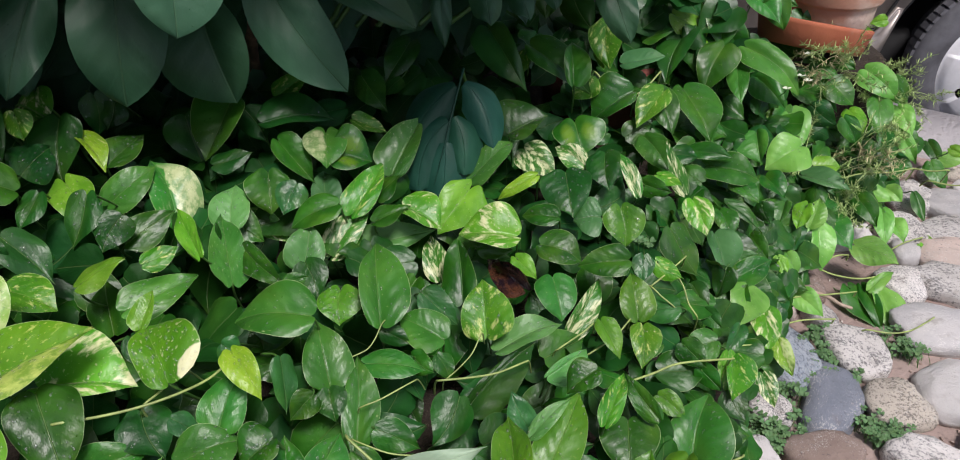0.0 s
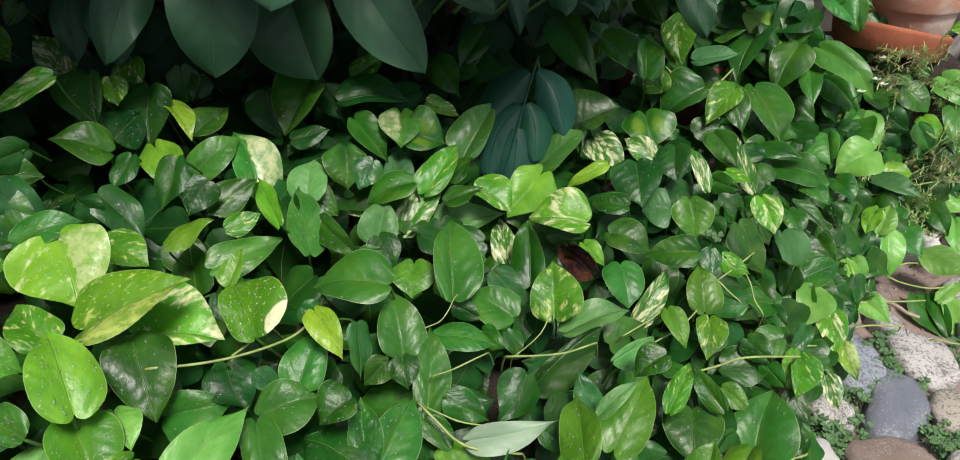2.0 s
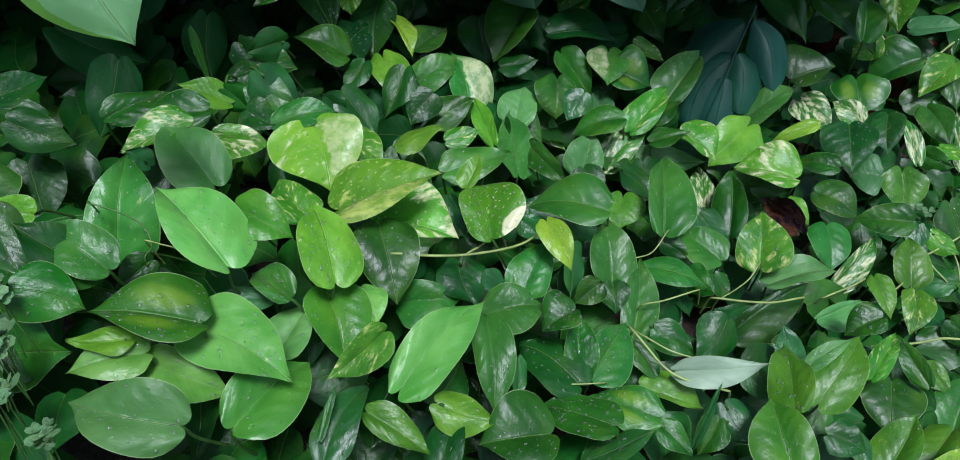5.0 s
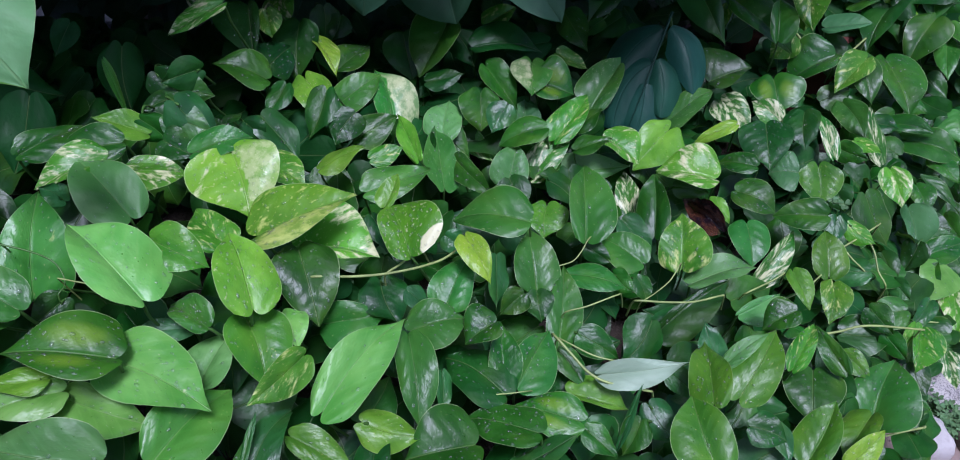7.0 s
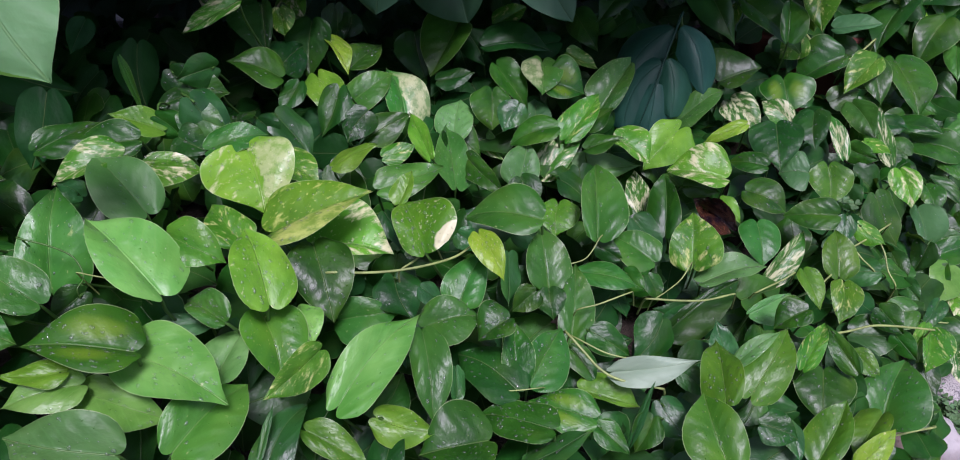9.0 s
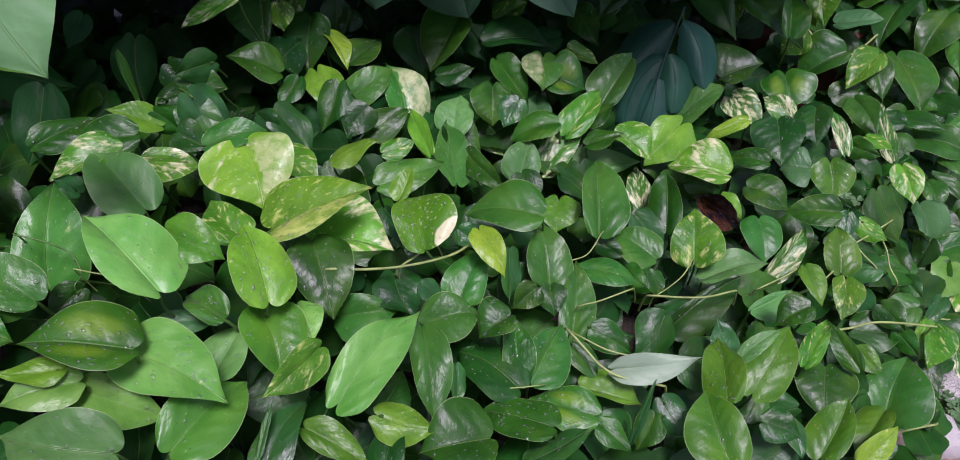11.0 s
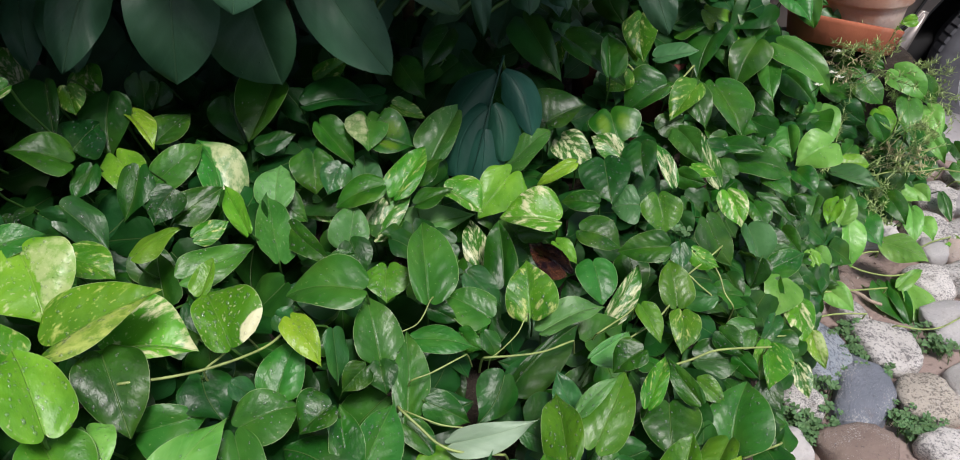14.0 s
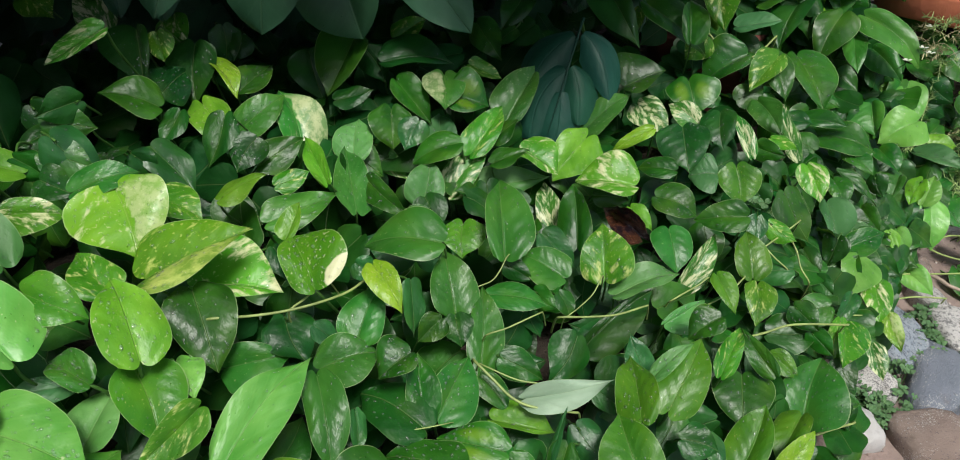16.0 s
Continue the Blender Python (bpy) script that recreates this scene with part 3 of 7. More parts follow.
def open_leaf(plant, tone, base, tip, normal, halves, lifts, lobes=0.05, arch=None, most=1.0):
    """A leaf of its own form: midrib from base to tip, each half with its width and its rise from the midrib."""
    base, tip, z = Vector(base), Vector(tip), Vector(normal)
    length = (tip - base).length
    y = (tip - base).normalized()
    z = (z - y * z.dot(y)).normalized()
    x = y.cross(z)
    arch = form.uniform(0.03, 0.11) if arch is None else arch
    sweep, wave, phase, bow = form.uniform(-0.045, 0.045), form.uniform(0.025, 0.065), form.uniform(0, 6.3), form.uniform(0.0, 0.45)
    twist = form.uniform(-0.3, 0.3)
    fullness, rows, cols = form.uniform(0.92, 1.18), 25, 21
    verts, uvs, rims, faces = [], [], [], []
    for i in range(rows):
        s = (i / (rows - 1)) ** 1.12
        half = float(np.interp(s**fullness, HALF[0], OVAL if tone == "dusk" else OPEN))
        for j in range(cols):
            u = 2 * j / (cols - 1) - 1
            k = 0 if u < 0 else 1
            d = abs(u) * half * halves[k]
            # the halves rise from the rib and level out towards the rim
            rise = radians(lifts[k]) * (1.25 - 0.5 * abs(u))
            px = math.copysign(d * math.cos(rise), u) + sweep * length * math.sin(math.pi * s)
            py = length * (s - lobes * (1 - s) ** 3 * math.sin(math.pi * min(1.0, abs(u) ** 0.75)) * 1.3 - 0.02 * u * u * (1 - s))
            pz = d * math.sin(rise) * d / (d + 0.05 * halves[k]) - 0.16 * d * d / max(halves) + arch * length * math.sin(math.pi * s) - bow * length * max(0.0, s - 0.55) ** 2 + twist * px * (s - 0.4)
            pz += wave * length * u * u * math.sin(7 * s + phase + (1.9 if u > 0 else 0))
            pz += 0.006 * length * math.sin(math.pi * abs(u)) * math.sin(36 * (s - 0.28 * abs(u) * half) + phase) * min(1.0, 4 * (1 - s))
            verts.append((px, py, pz))
            uvs.append((0.5 + 0.5 * u * half, s))
            rims.append((abs(u), s))
    for i in range(rows - 1):
        for j in range(cols - 1):
            q = (i * cols + j, i * cols + j + 1, (i + 1) * cols + j + 1, (i + 1) * cols + j)
            faces.append(q[:3] if i == rows - 2 else q)
    ob = new("leaf", mesh_of("leaf", verts, faces, [LEAF[tone]], uvs=uvs, rims=rims))
    m = Matrix((x, y, z)).transposed().to_4x4()
    m.translation = base
    ob.parent = plant
    ob.matrix_parent_inverse = Matrix.Translation(-plant.location)
    ob.matrix_basis = m
    key = next((n for n in pothos if pothos[n] == plant), "back")
    if tone not in ("mint", "pale", "dusk"):
        wet_leaf(key, verts, rows, cols, m, sum(halves), 1.3 * most)
    down = max(0.02, min(0.06, 0.4 * base.z))
    petioles[key].append(tube([base + y * 0.006 - z * 0.001, base - y * 0.02 * length - z * 0.006, base - z * 0.022 + Vector((0, 0.01, -0.3 * down)), base - z * 0.035 + Vector((0, 0.04, -down))], 0.0015, 6))
    return ob


form = random.Random(29)

plant = pothos["corner"]
leaf(plant, "mint", (-0.552, 0.388, 0.854), 0.089, 0.080, (-49, 15, -136))
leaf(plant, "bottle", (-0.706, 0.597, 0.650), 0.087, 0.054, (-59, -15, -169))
leaf(plant, "deep", (-0.574, 0.610, 0.600), 0.041, 0.037, (-11, 32, -113))
leaf(plant, "deep", (-0.570, 0.340, 0.592), 0.076, 0.047, (46, -19, 89))
leaf(plant, "green", (-0.597, 0.282, 0.617), 0.053, 0.044, (-37, 37, -91))
leaf(plant, "sheen", (-0.640, 0.327, 0.651), 0.059, 0.037, (-41, 2, -129))
leaf(plant, "deep", (-0.713, 0.443, 0.657), 0.058, 0.036, (-38, 45, -102))
leaf(plant, "deep", (-0.751, 0.461, 0.661), 0.060, 0.037, (11, 31, -25))
leaf(plant, "lime", (-0.648, 0.372, 0.615), 0.033, 0.027, (43, -51, 69))
leaf(plant, "sheen", (-0.629, 0.506, 0.586), 0.028, 0.023, (65, -34, 66))
leaf(plant, "lime", (-0.533, 0.312, 0.552), 0.049, 0.025, (15, -12, 117))
leaf(plant, "deep", (-0.550, 0.379, 0.578), 0.037, 0.029, (-40, -58, -179))

plant = pothos["back"]
leaf(plant, "deep", (-0.546, 1.121, 0.549), 0.043, 0.038, (-59, -18, -179))
leaf(plant, "marbled", (-0.200, 1.171, 0.485), 0.059, 0.032, (-23, 24, -101))
leaf(plant, "deep", (-0.388, 1.040, 0.481), 0.059, 0.036, (19, 30, -68))
leaf(plant, "sheen", (-0.036, 1.155, 0.447), 0.029, 0.024, (46, 59, -51))
leaf(plant, "marbled", (0.092, 1.424, 0.492), 0.042, 0.033, (-63, 6, 146))
leaf(plant, "marbled", (0.217, 1.410, 0.446), 0.056, 0.052, (-72, -33, 159))
leaf(plant, "green", (0.282, 1.195, 0.336), 0.054, 0.038, (-29, 77, -143))
leaf(plant, "sheen", (0.256, 1.083, 0.332), 0.052, 0.043, (-73, 35, 171))
leaf(plant, "cream", (-0.809, 1.201, 0.517), 0.080, 0.060, (66, -22, 42))
leaf(plant, "marbled", (-0.853, 1.091, 0.625), 0.061, 0.054, (-41, 32, -139))
leaf(plant, "deep", (-0.798, 1.119, 0.665), 0.041, 0.030, (-65, -38, -156))
leaf(plant, "deep", (-0.575, 1.122, 0.562), 0.061, 0.049, (-72, -10, -142))
leaf(plant, "deep", (-0.443, 1.116, 0.525), 0.078, 0.069, (-49, 5, -155))
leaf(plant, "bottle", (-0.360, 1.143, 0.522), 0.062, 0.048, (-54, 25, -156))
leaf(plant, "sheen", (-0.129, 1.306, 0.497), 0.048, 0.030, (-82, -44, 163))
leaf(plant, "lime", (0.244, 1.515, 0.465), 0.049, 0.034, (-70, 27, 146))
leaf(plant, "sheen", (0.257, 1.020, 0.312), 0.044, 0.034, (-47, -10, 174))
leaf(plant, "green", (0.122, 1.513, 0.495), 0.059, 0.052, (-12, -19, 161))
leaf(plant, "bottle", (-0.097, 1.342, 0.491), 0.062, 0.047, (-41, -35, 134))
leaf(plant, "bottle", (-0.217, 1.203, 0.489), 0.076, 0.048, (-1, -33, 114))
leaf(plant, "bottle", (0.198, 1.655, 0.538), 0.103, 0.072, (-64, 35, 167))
leaf(plant, "green", (0.159, 1.634, 0.537), 0.060, 0.053, (-45, -12, 171))

plant = pothos["middle"]
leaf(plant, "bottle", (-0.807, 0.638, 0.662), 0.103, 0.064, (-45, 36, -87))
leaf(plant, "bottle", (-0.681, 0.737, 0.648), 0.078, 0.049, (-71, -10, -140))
leaf(plant, "deep", (-0.564, 0.699, 0.644), 0.049, 0.036, (-2, -80, 145))
leaf(plant, "deep", (-0.576, 0.708, 0.614), 0.071, 0.044, (-11, -25, 126))
leaf(plant, "marbled", (-0.582, 0.928, 0.628), 0.038, 0.035, (-74, 8, -168))
leaf(plant, "green", (-0.678, 0.692, 0.649), 0.071, 0.012, (-72, -7, -104))
leaf(plant, "lime", (-0.604, 0.626, 0.596), 0.058, 0.036, (36, -20, 100))
leaf(plant, "green", (-0.610, 0.633, 0.613), 0.040, 0.035, (-80, 39, -160))
leaf(plant, "sheen", (-0.578, 0.630, 0.621), 0.054, 0.039, (-34, 47, -110))
leaf(plant, "deep", (-0.548, 0.689, 0.590), 0.048, 0.043, (4, 16, -149))
leaf(plant, "deep", (-0.520, 0.688, 0.588), 0.037, 0.028, (-66, 30, -132))
leaf(plant, "sheen", (-0.510, 0.711, 0.584), 0.074, 0.046, (-44, 7, -113))
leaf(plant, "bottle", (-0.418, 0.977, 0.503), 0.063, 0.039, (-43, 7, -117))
leaf(plant, "green", (-0.438, 0.824, 0.496), 0.070, 0.044, (14, 38, -36))
leaf(plant, "lime", (-0.437, 0.692, 0.530), 0.060, 0.031, (23, 17, -61))
leaf(plant, "marbled", (-0.401, 0.776, 0.496), 0.045, 0.028, (23, 39, -50))
leaf(plant, "green", (-0.153, 1.009, 0.438), 0.051, 0.032, (41, 23, -55))
leaf(plant, "sheen", (-0.251, 0.959, 0.493), 0.046, 0.041, (-38, -24, 170))
leaf(plant, "deep", (-0.320, 0.531, 0.507), 0.054, 0.048, (-27, -4, -143))
leaf(plant, "sheen", (-0.293, 0.528, 0.498), 0.035, 0.022, (-52, 17, -116))
leaf(plant, "sheen", (-0.219, 0.644, 0.465), 0.063, 0.030, (-58, -22, -136))
leaf(plant, "sheen", (-0.077, 0.815, 0.410), 0.063, 0.039, (-38, 21, -131))
leaf(plant, "sheen", (-0.373, 0.298, 0.492), 0.048, 0.008, (37, -10, -10))
leaf(plant, "lime", (-0.303, 0.389, 0.456), 0.060, 0.037, (-17, 24, -93))
leaf(plant, "green", (-0.101, 0.474, 0.387), 0.043, 0.027, (-25, 11, -121))
leaf(plant, "sheen", (-0.165, 0.417, 0.378), 0.074, 0.037, (33, -11, -72))
leaf(plant, "sheen", (-0.067, 0.472, 0.367), 0.070, 0.013, (46, -23, -46))
leaf(plant, "sheen", (-0.035, 0.541, 0.361), 0.051, 0.038, (-31, 25, -144))
leaf(plant, "green", (-0.045, 0.493, 0.387), 0.041, 0.031, (-41, -2, 149))
leaf(plant, "green", (-0.596, 0.678, 0.636), 0.052, 0.038, (-40, 52, -107))
leaf(plant, "sheen", (-0.565, 0.633, 0.637), 0.065, 0.047, (-63, 30, -127))
leaf(plant, "deep", (-0.629, 0.708, 0.632), 0.044, 0.038, (-71, 35, -154))
leaf(plant, "deep", (-0.577, 0.889, 0.559), 0.063, 0.056, (12, 47, -4))
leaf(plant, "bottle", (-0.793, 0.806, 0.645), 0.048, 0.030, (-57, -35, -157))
leaf(plant, "deep", (-0.521, 0.822, 0.571), 0.051, 0.032, (-35, -12, 165))
leaf(plant, "deep", (-0.472, 0.836, 0.558), 0.067, 0.042, (-43, -9, 171))
leaf(plant, "deep", (-0.433, 0.825, 0.535), 0.050, 0.044, (-40, -34, 177))
leaf(plant, "green", (-0.149, 0.950, 0.436), 0.057, 0.035, (17, 13, -73))
leaf(plant, "green", (-0.244, 0.793, 0.449), 0.031, 0.019, (9, 58, -60))
leaf(plant, "deep", (-0.351, 0.611, 0.528), 0.046, 0.029, (-46, -13, -124))
leaf(plant, "sheen", (-0.277, 0.643, 0.486), 0.031, 0.027, (-25, 42, -141))
leaf(plant, "green", (-0.183, 0.617, 0.435), 0.036, 0.030, (-38, -40, 159))
leaf(plant, "deep", (-0.169, 0.630, 0.429), 0.037, 0.034, (-34, 4, -165))
leaf(plant, "deep", (-0.119, 0.725, 0.428), 0.039, 0.025, (-45, 52, -139))
leaf(plant, "green", (-0.055, 0.705, 0.403), 0.033, 0.025, (-44, 8, -143))
leaf(plant, "green", (-0.084, 0.697, 0.413), 0.035, 0.029, (-27, 45, -147))
leaf(plant, "deep", (-0.002, 0.937, 0.394), 0.050, 0.031, (-9, 47, -99))
leaf(plant, "sheen", (-0.246, 0.465, 0.451), 0.039, 0.020, (-46, -26, -140))
leaf(plant, "green", (-0.117, 0.594, 0.404), 0.054, 0.034, (-35, 36, -121))
leaf(plant, "green", (-0.137, 0.568, 0.396), 0.046, 0.029, (-24, 9, -134))
leaf(plant, "deep", (-0.011, 0.600, 0.354), 0.045, 0.028, (-21, 29, -137))

plant = pothos["side"]
leaf(plant, "lime", (0.050, 0.933, 0.379), 0.047, 0.029, (-21, 17, -146))
leaf(plant, "sheen", (0.298, 0.939, 0.274), 0.067, 0.042, (-21, -34, 91))
leaf(plant, "deep", (0.086, 0.582, 0.300), 0.045, 0.040, (-10, 33, -105))
leaf(plant, "sheen", (0.122, 0.598, 0.292), 0.044, 0.027, (-35, -8, -156))
leaf(plant, "sheen", (0.052, 0.659, 0.324), 0.051, 0.032, (48, -12, 24))
leaf(plant, "marbled", (0.275, 1.018, 0.303), 0.052, 0.032, (-18, 31, -140))
leaf(plant, "green", (0.294, 0.888, 0.245), 0.049, 0.040, (-36, 48, -163))

plant = pothos["edge"]
leaf(plant, "cream", (0.361, 1.203, 0.309), 0.101, 0.035, (64, -5, 36))
leaf(plant, "deep", (0.355, 1.293, 0.339), 0.049, 0.039, (8, 39, -112))
leaf(plant, "marbled", (0.310, 1.203, 0.350), 0.047, 0.029, (-11, 21, -130))
leaf(plant, "green", (0.311, 1.095, 0.310), 0.094, 0.059, (-47, 14, -147))
leaf(plant, "deep", (0.340, 1.025, 0.249), 0.055, 0.034, (-35, 33, -178))
leaf(plant, "marbled", (0.360, 1.659, 0.449), 0.101, 0.071, (51, 10, -17))
leaf(plant, "green", (0.425, 1.721, 0.492), 0.077, 0.040, (-12, 29, -120))
leaf(plant, "lime", (0.414, 1.635, 0.483), 0.125, 0.068, (-33, 20, -127))
leaf(plant, "green", (0.355, 1.607, 0.435), 0.065, 0.041, (33, 24, -89))
leaf(plant, "lime", (0.630, 1.299, 0.219), 0.052, 0.037, (-56, 1, 133))
leaf(plant, "deep", (0.527, 1.269, 0.242), 0.043, 0.039, (-70, 40, 148))
leaf(plant, "sheen", (0.582, 1.327, 0.231), 0.061, 0.045, (-63, 47, -166))
leaf(plant, "lime", (0.548, 1.195, 0.174), 0.042, 0.026, (-37, 15, -177))
leaf(plant, "green", (0.564, 1.177, 0.136), 0.048, 0.030, (-34, 45, -139))
leaf(plant, "lime", (1.034, 1.545, 0.196), 0.041, 0.026, (-15, 41, -149))
leaf(plant, "green", (1.008, 1.577, 0.065), 0.079, 0.034, (-46, -2, -165))
leaf(plant, "lime", (0.978, 1.453, 0.024), 0.047, 0.029, (-33, 36, 169))
leaf(plant, "sheen", (0.353, 0.980, 0.230), 0.039, 0.030, (-38, 52, -175))
leaf(plant, "deep", (0.411, 1.077, 0.241), 0.055, 0.042, (-68, 1, 141))
leaf(plant, "green", (0.316, 0.861, 0.220), 0.046, 0.033, (-58, 56, 179))
leaf(plant, "marbled", (0.374, 0.907, 0.209), 0.071, 0.032, (-56, -17, -167))
leaf(plant, "green", (0.800, 1.695, 0.351), 0.056, 0.035, (-44, 57, -153))
leaf(plant, "green", (0.801, 1.582, 0.256), 0.067, 0.042, (-58, 28, -178))
leaf(plant, "green", (0.923, 1.648, 0.318), 0.075, 0.047, (-66, 26, -171))
leaf(plant, "green", (0.886, 1.559, 0.233), 0.074, 0.046, (-53, 8, -165))
leaf(plant, "sheen", (0.738, 1.753, 0.426), 0.067, 0.042, (-35, 67, -149))
leaf(plant, "lime", (0.833, 1.757, 0.386), 0.068, 0.039, (18, 28, -116))
leaf(plant, "lime", (0.952, 1.411, 0.034), 0.055, 0.034, (-47, -1, -156))
leaf(plant, "green", (0.743, 1.274, 0.035), 0.106, 0.064, (-24, -1, -161))
leaf(plant, "deep", (0.738, 1.610, 0.275), 0.069, 0.055, (-66, 57, 169))
leaf(plant, "green", (0.639, 1.698, 0.491), 0.079, 0.056, (-80, 26, 179))
leaf(plant, "sheen", (0.714, 1.763, 0.427), 0.086, 0.054, (-29, 29, -146))
leaf(plant, "green", (0.639, 1.760, 0.493), 0.087, 0.055, (-30, 43, -142))
leaf(plant, "patched", (0.375, 1.709, 0.519), 0.091, 0.068, (-54, -9, -175))
leaf(plant, "green", (0.444, 1.672, 0.479), 0.090, 0.073, (-66, 37, -178))
leaf(plant, "green", (0.512, 1.611, 0.468), 0.098, 0.061, (-87, 35, 173))
leaf(plant, "deep", (0.481, 1.765, 0.505), 0.092, 0.058, (-58, 56, -167))
leaf(plant, "lime", (0.921, 1.738, 0.418), 0.036, 0.027, (-23, -60, 103))


# ---- the open leaves on top, each with its own form ----
open_leaf(pothos["corner"], "limeleaf", (-0.480, 0.381, 0.584), (-0.560, 0.420, 0.630), (0.39, -0.25, 0.89), (0.033, 0.043), (45, 8), 0.06)
open_leaf(pothos["corner"], "dewgreen", (-0.600, 0.396, 0.557), (-0.616, 0.464, 0.627), (0.50, -0.57, 0.66), (0.030, 0.039), (35, 28), 0.06)
open_leaf(pothos["corner"], "mist", (-0.560, 0.502, 0.577), (-0.631, 0.542, 0.615), (0.31, -0.31, 0.90), (0.036, 0.032), (28, 28), 0.06)
open_leaf(pothos["corner"], "patched", (-0.607, 0.553, 0.608), (-0.661, 0.507, 0.596), (0.29, -0.54, 0.79), (0.019, 0.029), (54, 14), 0.06)
open_leaf(pothos["corner"], "green", (-0.601, 0.575, 0.615), (-0.670, 0.550, 0.602), (0.12, -0.70, 0.71), (0.023, 0.026), (32, 8), 0.06)
open_leaf(pothos["corner"], "green", (-0.688, 0.535, 0.617), (-0.649, 0.598, 0.620), (0.29, -0.22, 0.93), (0.017, 0.021), (45, 8), 0.06)
open_leaf(pothos["corner"], "patched", (-0.588, 0.560, 0.592), (-0.535, 0.578, 0.584), (0.28, -0.40, 0.87), (0.018, 0.031), (54, 28), 0.06)
open_leaf(pothos["corner"], "olive", (-0.498, 0.440, 0.601), (-0.444, 0.432, 0.584), (0.16, -0.59, 0.79), (0.025, 0.022), (28, 28), 0.06)
open_leaf(pothos["corner"], "fresh", (-0.557, 0.336, 0.601), (-0.611, 0.347, 0.627), (0.31, -0.48, 0.82), (0.022, 0.025), (27, 20), 0.06)
open_leaf(pothos["corner"], "halfcream", (-0.492, 0.597, 0.603), (-0.453, 0.538, 0.565), (0.23, -0.41, 0.88), (0.047, 0.055), (35, 14), 0.06)
open_leaf(pothos["corner"], "marbled", (-0.455, 0.486, 0.565), (-0.498, 0.518, 0.585), (0.26, -0.24, 0.93), (0.026, 0.022), (28, 28), 0.06)
open_leaf(pothos["middle"], "banner", (-0.432, 0.506, 0.566), (-0.337, 0.537, 0.604), (-0.14, -0.57, 0.81), (0.039, 0.030), (20, 40), 0.06)
open_leaf(pothos["middle"], "patched", (-0.414, 0.544, 0.527), (-0.324, 0.544, 0.527), (-0.00, -0.48, 0.88), (0.056, 0.024), (8, 55), 0.06)
open_leaf(pothos["corner"], "lime", (-0.400, 0.414, 0.556), (-0.440, 0.472, 0.596), (0.52, -0.20, 0.83), (0.030, 0.032), (17, 14), 0.06)
open_leaf(pothos["middle"], "green", (-0.394, 0.510, 0.551), (-0.360, 0.455, 0.504), (0.15, -0.58, 0.80), (0.034, 0.031), (8, 27), 0.06)
open_leaf(pothos["corner"], "fresh", (-0.531, 0.590, 0.601), (-0.477, 0.622, 0.608), (0.22, -0.54, 0.81), (0.020, 0.019), (20, 20), 0.06)
open_leaf(pothos["middle"], "marbled", (-0.493, 0.663, 0.550), (-0.439, 0.650, 0.533), (0.19, -0.38, 0.91), (0.028, 0.025), (8, 32), 0.06)
open_leaf(pothos["middle"], "edged", (-0.288, 0.534, 0.538), (-0.325, 0.592, 0.559), (-0.28, -0.47, 0.84), (0.025, 0.046), (55, 14), 0.06)
open_leaf(pothos["middle"], "fresh", (-0.363, 0.638, 0.539), (-0.301, 0.689, 0.544), (0.33, -0.48, 0.81), (0.024, 0.022), (8, 27), 0.06)
open_leaf(pothos["middle"], "lime", (-0.327, 0.588, 0.557), (-0.320, 0.621, 0.578), (0.17, -0.55, 0.82), (0.016, 0.010), (20, 54), 0.06)
open_leaf(pothos["middle"], "lime", (-0.350, 0.817, 0.478), (-0.398, 0.896, 0.501), (-0.46, -0.49, 0.74), (0.014, 0.015), (32, 8), 0.06)
open_leaf(pothos["middle"], "dew", (-0.314, 0.809, 0.441), (-0.349, 0.919, 0.474), (0.23, -0.21, 0.95), (0.025, 0.027), (21, 20), 0.06)
open_leaf(pothos["middle"], "mist", (-0.338, 0.910, 0.458), (-0.339, 0.969, 0.492), (0.03, -0.50, 0.86), (0.031, 0.028), (20, 20), 0.06)
open_leaf(pothos["middle"], "patched", (-0.339, 0.966, 0.438), (-0.265, 0.942, 0.406), (0.18, -0.54, 0.82), (0.024, 0.018), (28, 38), 0.06)
open_leaf(pothos["middle"], "green", (-0.308, 0.860, 0.456), (-0.245, 0.798, 0.444), (-0.22, -0.40, 0.89), (0.017, 0.021), (43, 8), 0.06)
open_leaf(pothos["middle"], "mist", (-0.238, 0.869, 0.416), (-0.231, 0.913, 0.461), (0.28, -0.72, 0.64), (0.032, 0.027), (20, 35), 0.06)
open_leaf(pothos["middle"], "green", (-0.193, 0.928, 0.478), (-0.257, 0.911, 0.454), (-0.21, -0.46, 0.86), (0.026, 0.026), (20, 20), 0.06)
open_leaf(pothos["middle"], "cream", (-0.208, 0.920, 0.400), (-0.155, 0.983, 0.443), (0.17, -0.64, 0.75), (0.026, 0.024), (8, 29), 0.06)
open_leaf(pothos["middle"], "mist", (-0.205, 0.957, 0.376), (-0.064, 0.991, 0.391), (0.11, -0.75, 0.65), (0.031, 0.026), (14, 36), 0.06)
open_leaf(pothos["middle"], "fresh", (-0.120, 0.723, 0.441), (-0.132, 0.829, 0.482), (0.17, -0.33, 0.93), (0.028, 0.042), (46, 28), 0.06)
open_leaf(pothos["middle"], "fresh", (-0.189, 0.684, 0.487), (-0.281, 0.697, 0.472), (-0.20, -0.28, 0.94), (0.036, 0.040), (28, 28), 0.06)
